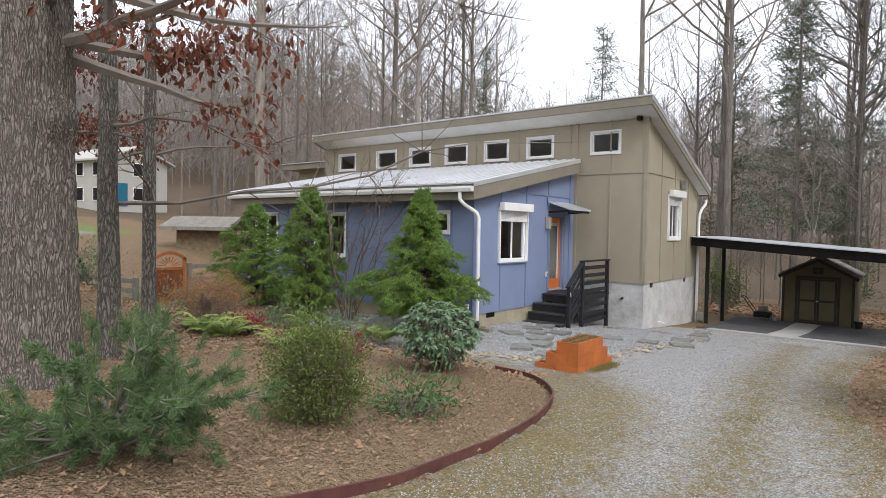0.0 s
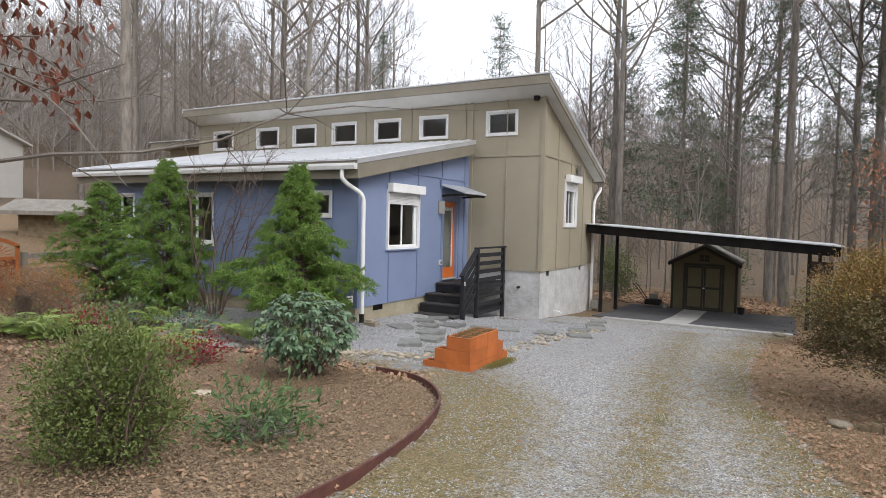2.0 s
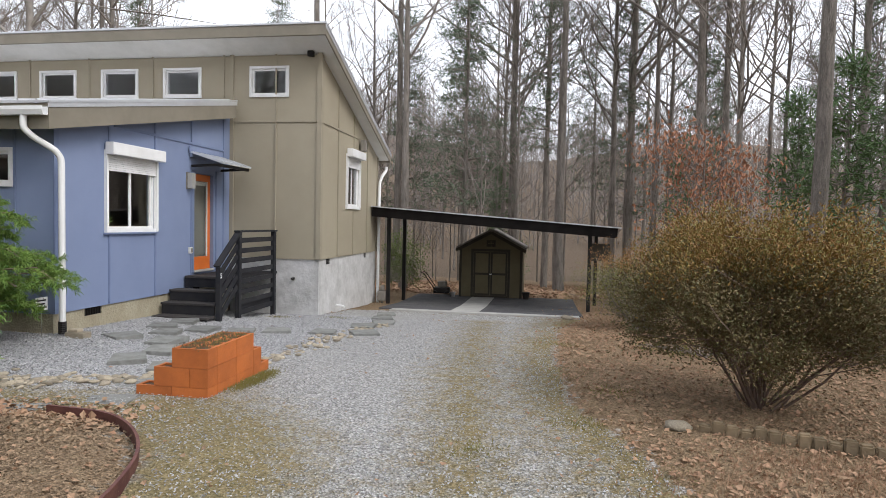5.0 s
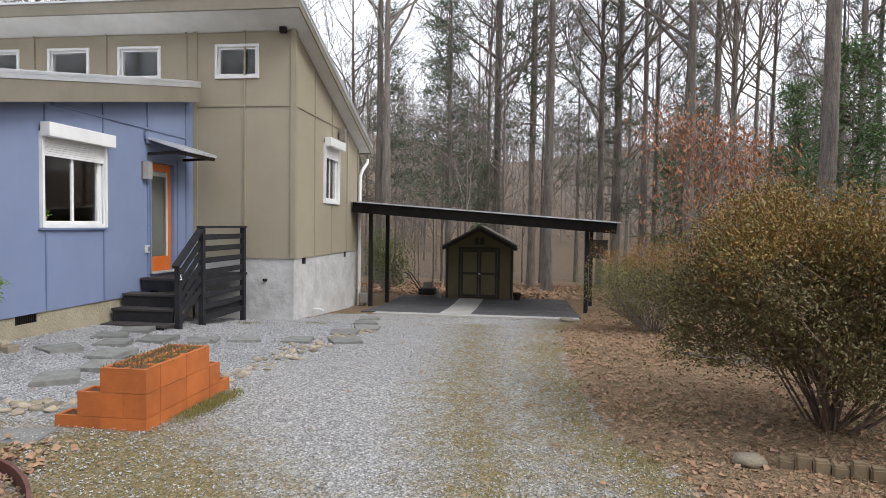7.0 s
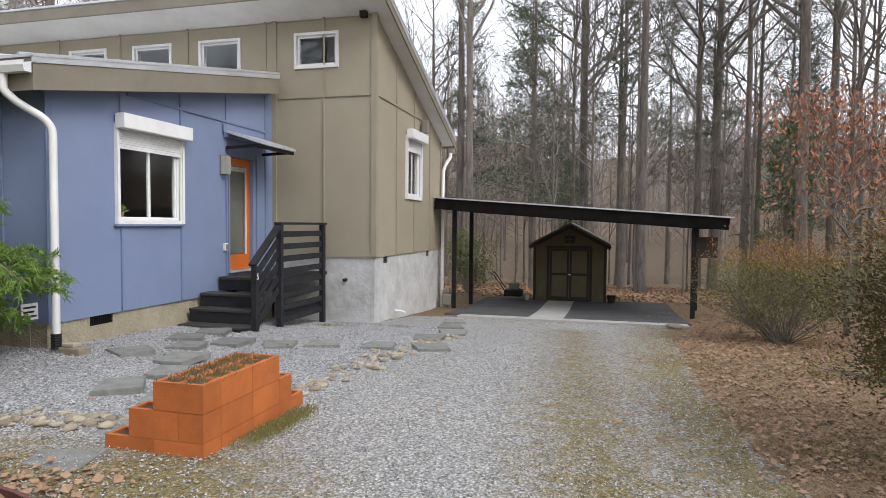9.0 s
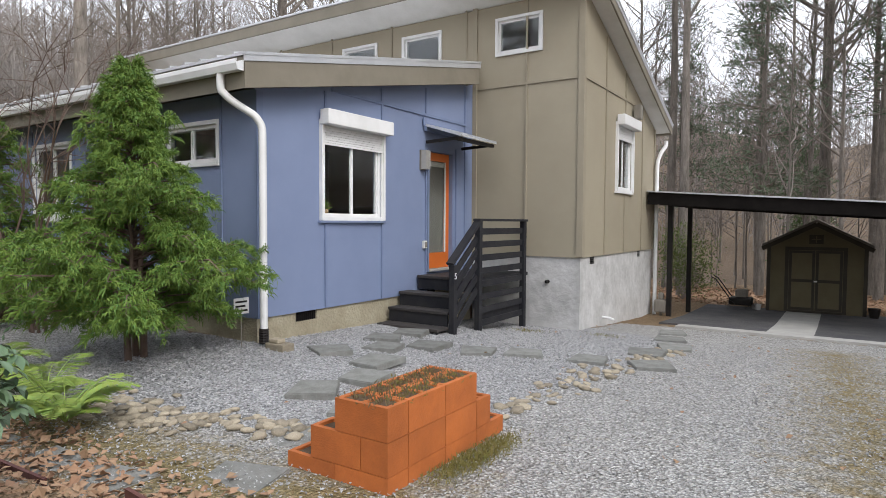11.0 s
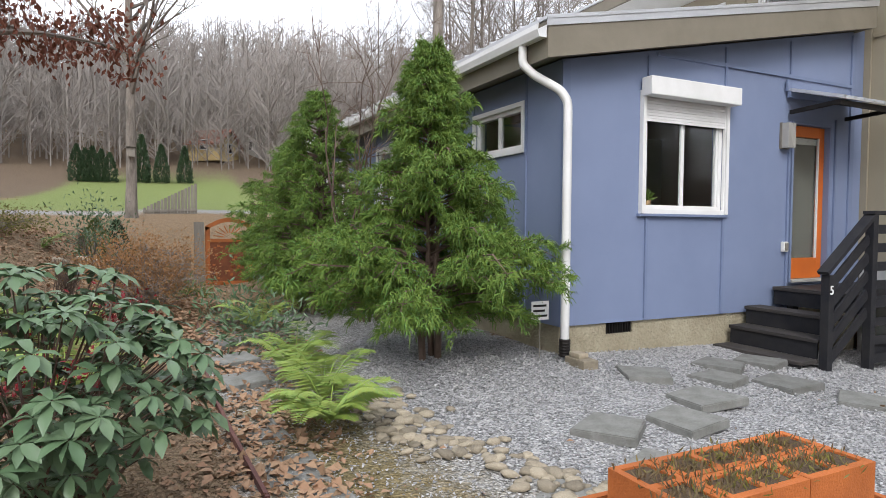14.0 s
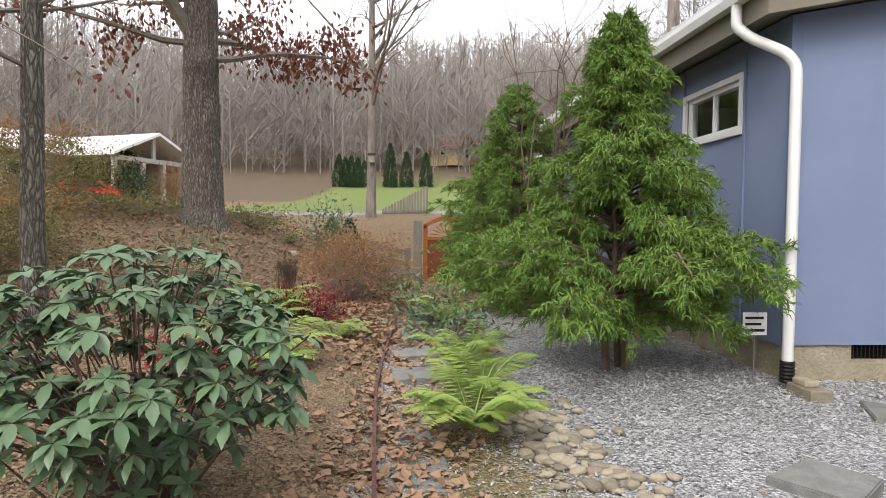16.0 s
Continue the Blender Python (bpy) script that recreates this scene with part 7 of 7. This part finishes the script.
# ---------------------------------------------------------------- loose stuff on the ground
def on_ground(x, y):
    z = height(x, y)
    drv = inside(DRIVE_LINE, x, y)
    left = inside(EDGE_LINE + [(-12, 8.0), (-12, 20), (-60, 20), (-60, -30), (-6, -30)], x, y)
    return z + np.where(left & ~drv, 0.10 * ease(away(EDGE_LINE, x, y) / 0.5) + 0.03, 0), drv, left & ~drv


def scatter_leaves(name, label, n, x0, x1, y0, y1, keep, size, mat, seed, lift=0.012):
    g = np.random.default_rng(seed)
    x, y = g.uniform(x0, x1, n), g.uniform(y0, y1, n)
    z, drv, bed = on_ground(x, y)
    k = keep(x, y, drv, bed, g)
    x, y, z = x[k], y[k], z[k]
    p = np.stack([x, y, z + lift + 0.015 * g.random(len(x))], axis=1)
    ax = g.normal(0, 1, p.shape) * [1, 1, 0.28]
    n = len(p)
    L = g.uniform(0.5, 1.3, n) * size
    ax = unit(ax)
    side = unit(np.cross(ax, [0, 0, 1.0] + g.normal(0, 0.3, (n, 3))))
    nor = np.cross(side, ax)
    w = (L * g.uniform(0.25, 0.5, n))[:, None]
    Lc = L[:, None]
    mid = p + ax * Lc * 0.5
    v = np.stack([p, mid + side * w + nor * w * g.uniform(0, 0.7, (n, 1)), p + ax * Lc, mid - side * w + nor * w * g.uniform(0, 0.7, (n, 1))], axis=1).reshape(-1, 3)
    i = np.arange(n)[:, None] * 4
    f = np.concatenate([i + [0, 2, 1], i + [0, 3, 2]], axis=1).reshape(-1, 3)
    return tagged(raw(name, v, f, mat), label, "leaves", kind="stuff")


CHIP = material("mulch_chip", (0.42, 0.30, 0.185), 0.9, (0.12, 0.08, 0.05), 2, 20, 0.0, spread=0.1, island=0.4)
scatter_leaves("mulch_chips", "shredded brown bark mulch over the beds", 120000, -12, -2.4, 0, 8.3, lambda x, y, d, b, g: b, 0.024, CHIP, 170)
scatter_leaves("leaf_litter", "fallen brown leaves over mulch beds", 11000, -20, -2.4, -1, 9.2, lambda x, y, d, b, g: b | (g.random(len(x)) < 0.0), 0.055, LITTER, 171)
scatter_leaves("slope_litter", "fallen tan leaves on the slope under the oaks", 16000, -22, -8.5, -2, 8.2, lambda x, y, d, b, g: b, 0.07, LITTER, 176, 0.03)
scatter_leaves("path_leaves", "fallen tan leaves along the bed path", 8000, -13, -4.2, 7.3, 9.0, lambda x, y, d, b, g: (np.abs(y - 7.95) < 0.5 * g.random(len(x)) + 0.1) | (x < -9), 0.066, LITTER, 172)
scatter_leaves("drive_leaves", "scattered dead leaves on the gravel drive", 9000, -6, 3, -1, 18, lambda x, y, d, b, g: d & ((away(RIGHT, x, y) < 1.1 * g.random(len(x))) | (away(EDGE_LINE, x, y) < 0.75 * g.random(len(x)) ** 2) | (g.random(len(x)) < 0.06)), 0.045, LITTER, 173)
scatter_leaves("wood_leaves", "brown leaf litter beside the drive", 60000, -0.8, 9, 3, 22, lambda x, y, d, b, g: ~d, 0.047, LITTER, 174)
scatter_leaves("slope_leaves", "rust brown leaves behind the carport", 16000, -9, 6, 24.3, 40, lambda x, y, d, b, g: ~d, 0.12, LITTER, 175)


def gravel():
    g = np.random.default_rng(180)
    n = 210000
    x = g.uniform(-9.5, 0.8, n)
    y = 1.0 + 15.4 * g.random(n) ** 1.25
    z, drv, bed = on_ground(x, y)
    pad = inside(PAD, x, y)
    k = drv & ((away(EDGE_LINE, x, y) > 0.12)) & (pad | (g.random(n) < 0.62))
    x, y, z, pad = x[k], y[k], z[k], pad[k]
    n = len(x)
    s = (g.uniform(0.006, 0.015, n) * np.where(pad, 1.15, 0.85))[:, None]
    d = unit(g.normal(size=(n, 4, 3)) * [1, 1, 0.6] + np.array([[1, 1, 0.5], [-1, -1, 0.5], [-1, 1, -0.5], [1, -1, -0.5]]))
    v = (np.stack([x, y, z + 0.006], axis=1)[:, None, :] + d * s[:, None, :] * g.uniform(0.7, 1.4, (n, 4, 1))).reshape(-1, 3)
    i = np.arange(n)[:, None] * 4
    f = np.concatenate([i + [0, 1, 2], i + [0, 2, 3], i + [0, 3, 1], i + [1, 3, 2]], axis=1).reshape(-1, 3)
    tagged(raw("loose_gravel", v, f, PEBBLE), "loose grey crushed gravel over drive and pad", "gravel", kind="stuff")


gravel()


def tufts(name, label, spots, n, size, mat, seed, spread):
    g = np.random.default_rng(seed)
    c = np.array(spots)[g.integers(len(spots), size=n)]
    xy = c[:, :2] + g.normal(0, 1, (n, 2)) * spread
    z = (height(xy[:, 0], xy[:, 1]) if c.shape[1] == 2 else c[:, 2]) + 0.0
    p = np.stack([xy[:, 0], xy[:, 1], z], axis=1)
    v, f = leaf_arrays(p, g.normal(0, 0.5, (n, 3)) + [0, 0, 0.8], g.uniform(0.5, 1.2, n) * size, size * 0.16, g)
    tagged(raw(name, v, f, mat), label, "plants", kind="stuff")


tufts("planter_moss", "moss and grass tuft at the planter's foot", [(-3.9 + 0.03 * (k % 3), 9.35 + 0.1 * k) for k in range(8)], 1900, 0.045, MOSS, 190, np.array([0.06, 0.11]))
tufts("planter_plants", "dry sedum and moss in the planter", [(-4.19 + 0.1 * a, 8.98 + 0.1 * k, 0.41) for k in range(9) for a in (-1, 0, 1)], 800, 0.05, SEDUM, 191, np.array([0.045, 0.05]))
tufts("planter_sedum", "green sedum sprigs in the planter", [(-4.19 + 0.1 * a, 9.1 + 0.16 * k, 0.41) for k in range(5) for a in (-1, 1)], 380, 0.045, MOSS, 192, np.array([0.05, 0.05]))
tufts("drive_weeds", "small green weeds at the drive's edge", [(-0.3, 8.9), (0.1, 10.2), (-0.35, 13.2), (-5.0, 15.9), (-6.2, 15.4), (-1.2, 8.0)], 900, 0.05, MOSS, 193, np.array([0.15, 0.12]))
tufts("straw_grass", "dry straw coloured grass beside timber edging", [(0.9 + 0.35 * k, 8.3 - 0.12 * k) for k in range(8)] + [(1.6, 7.4), (2.4, 7.0), (0.6, 7.6)], 5000, 0.06, LITTER, 194, np.array([0.3, 0.28]))
tufts("edge_moss", "olive moss and weeds along the drive's edge", [(-0.1, 8.6), (0.2, 7.6), (-0.4, 11.0), (-2.4, 4.2), (-2.35, 3.0), (-2.5, 5.6), (-1.4, 9.0), (-1.2, 6.8), (-0.5, 13.5)], 5000, 0.022, MOSS, 195, np.array([0.22, 0.35]))
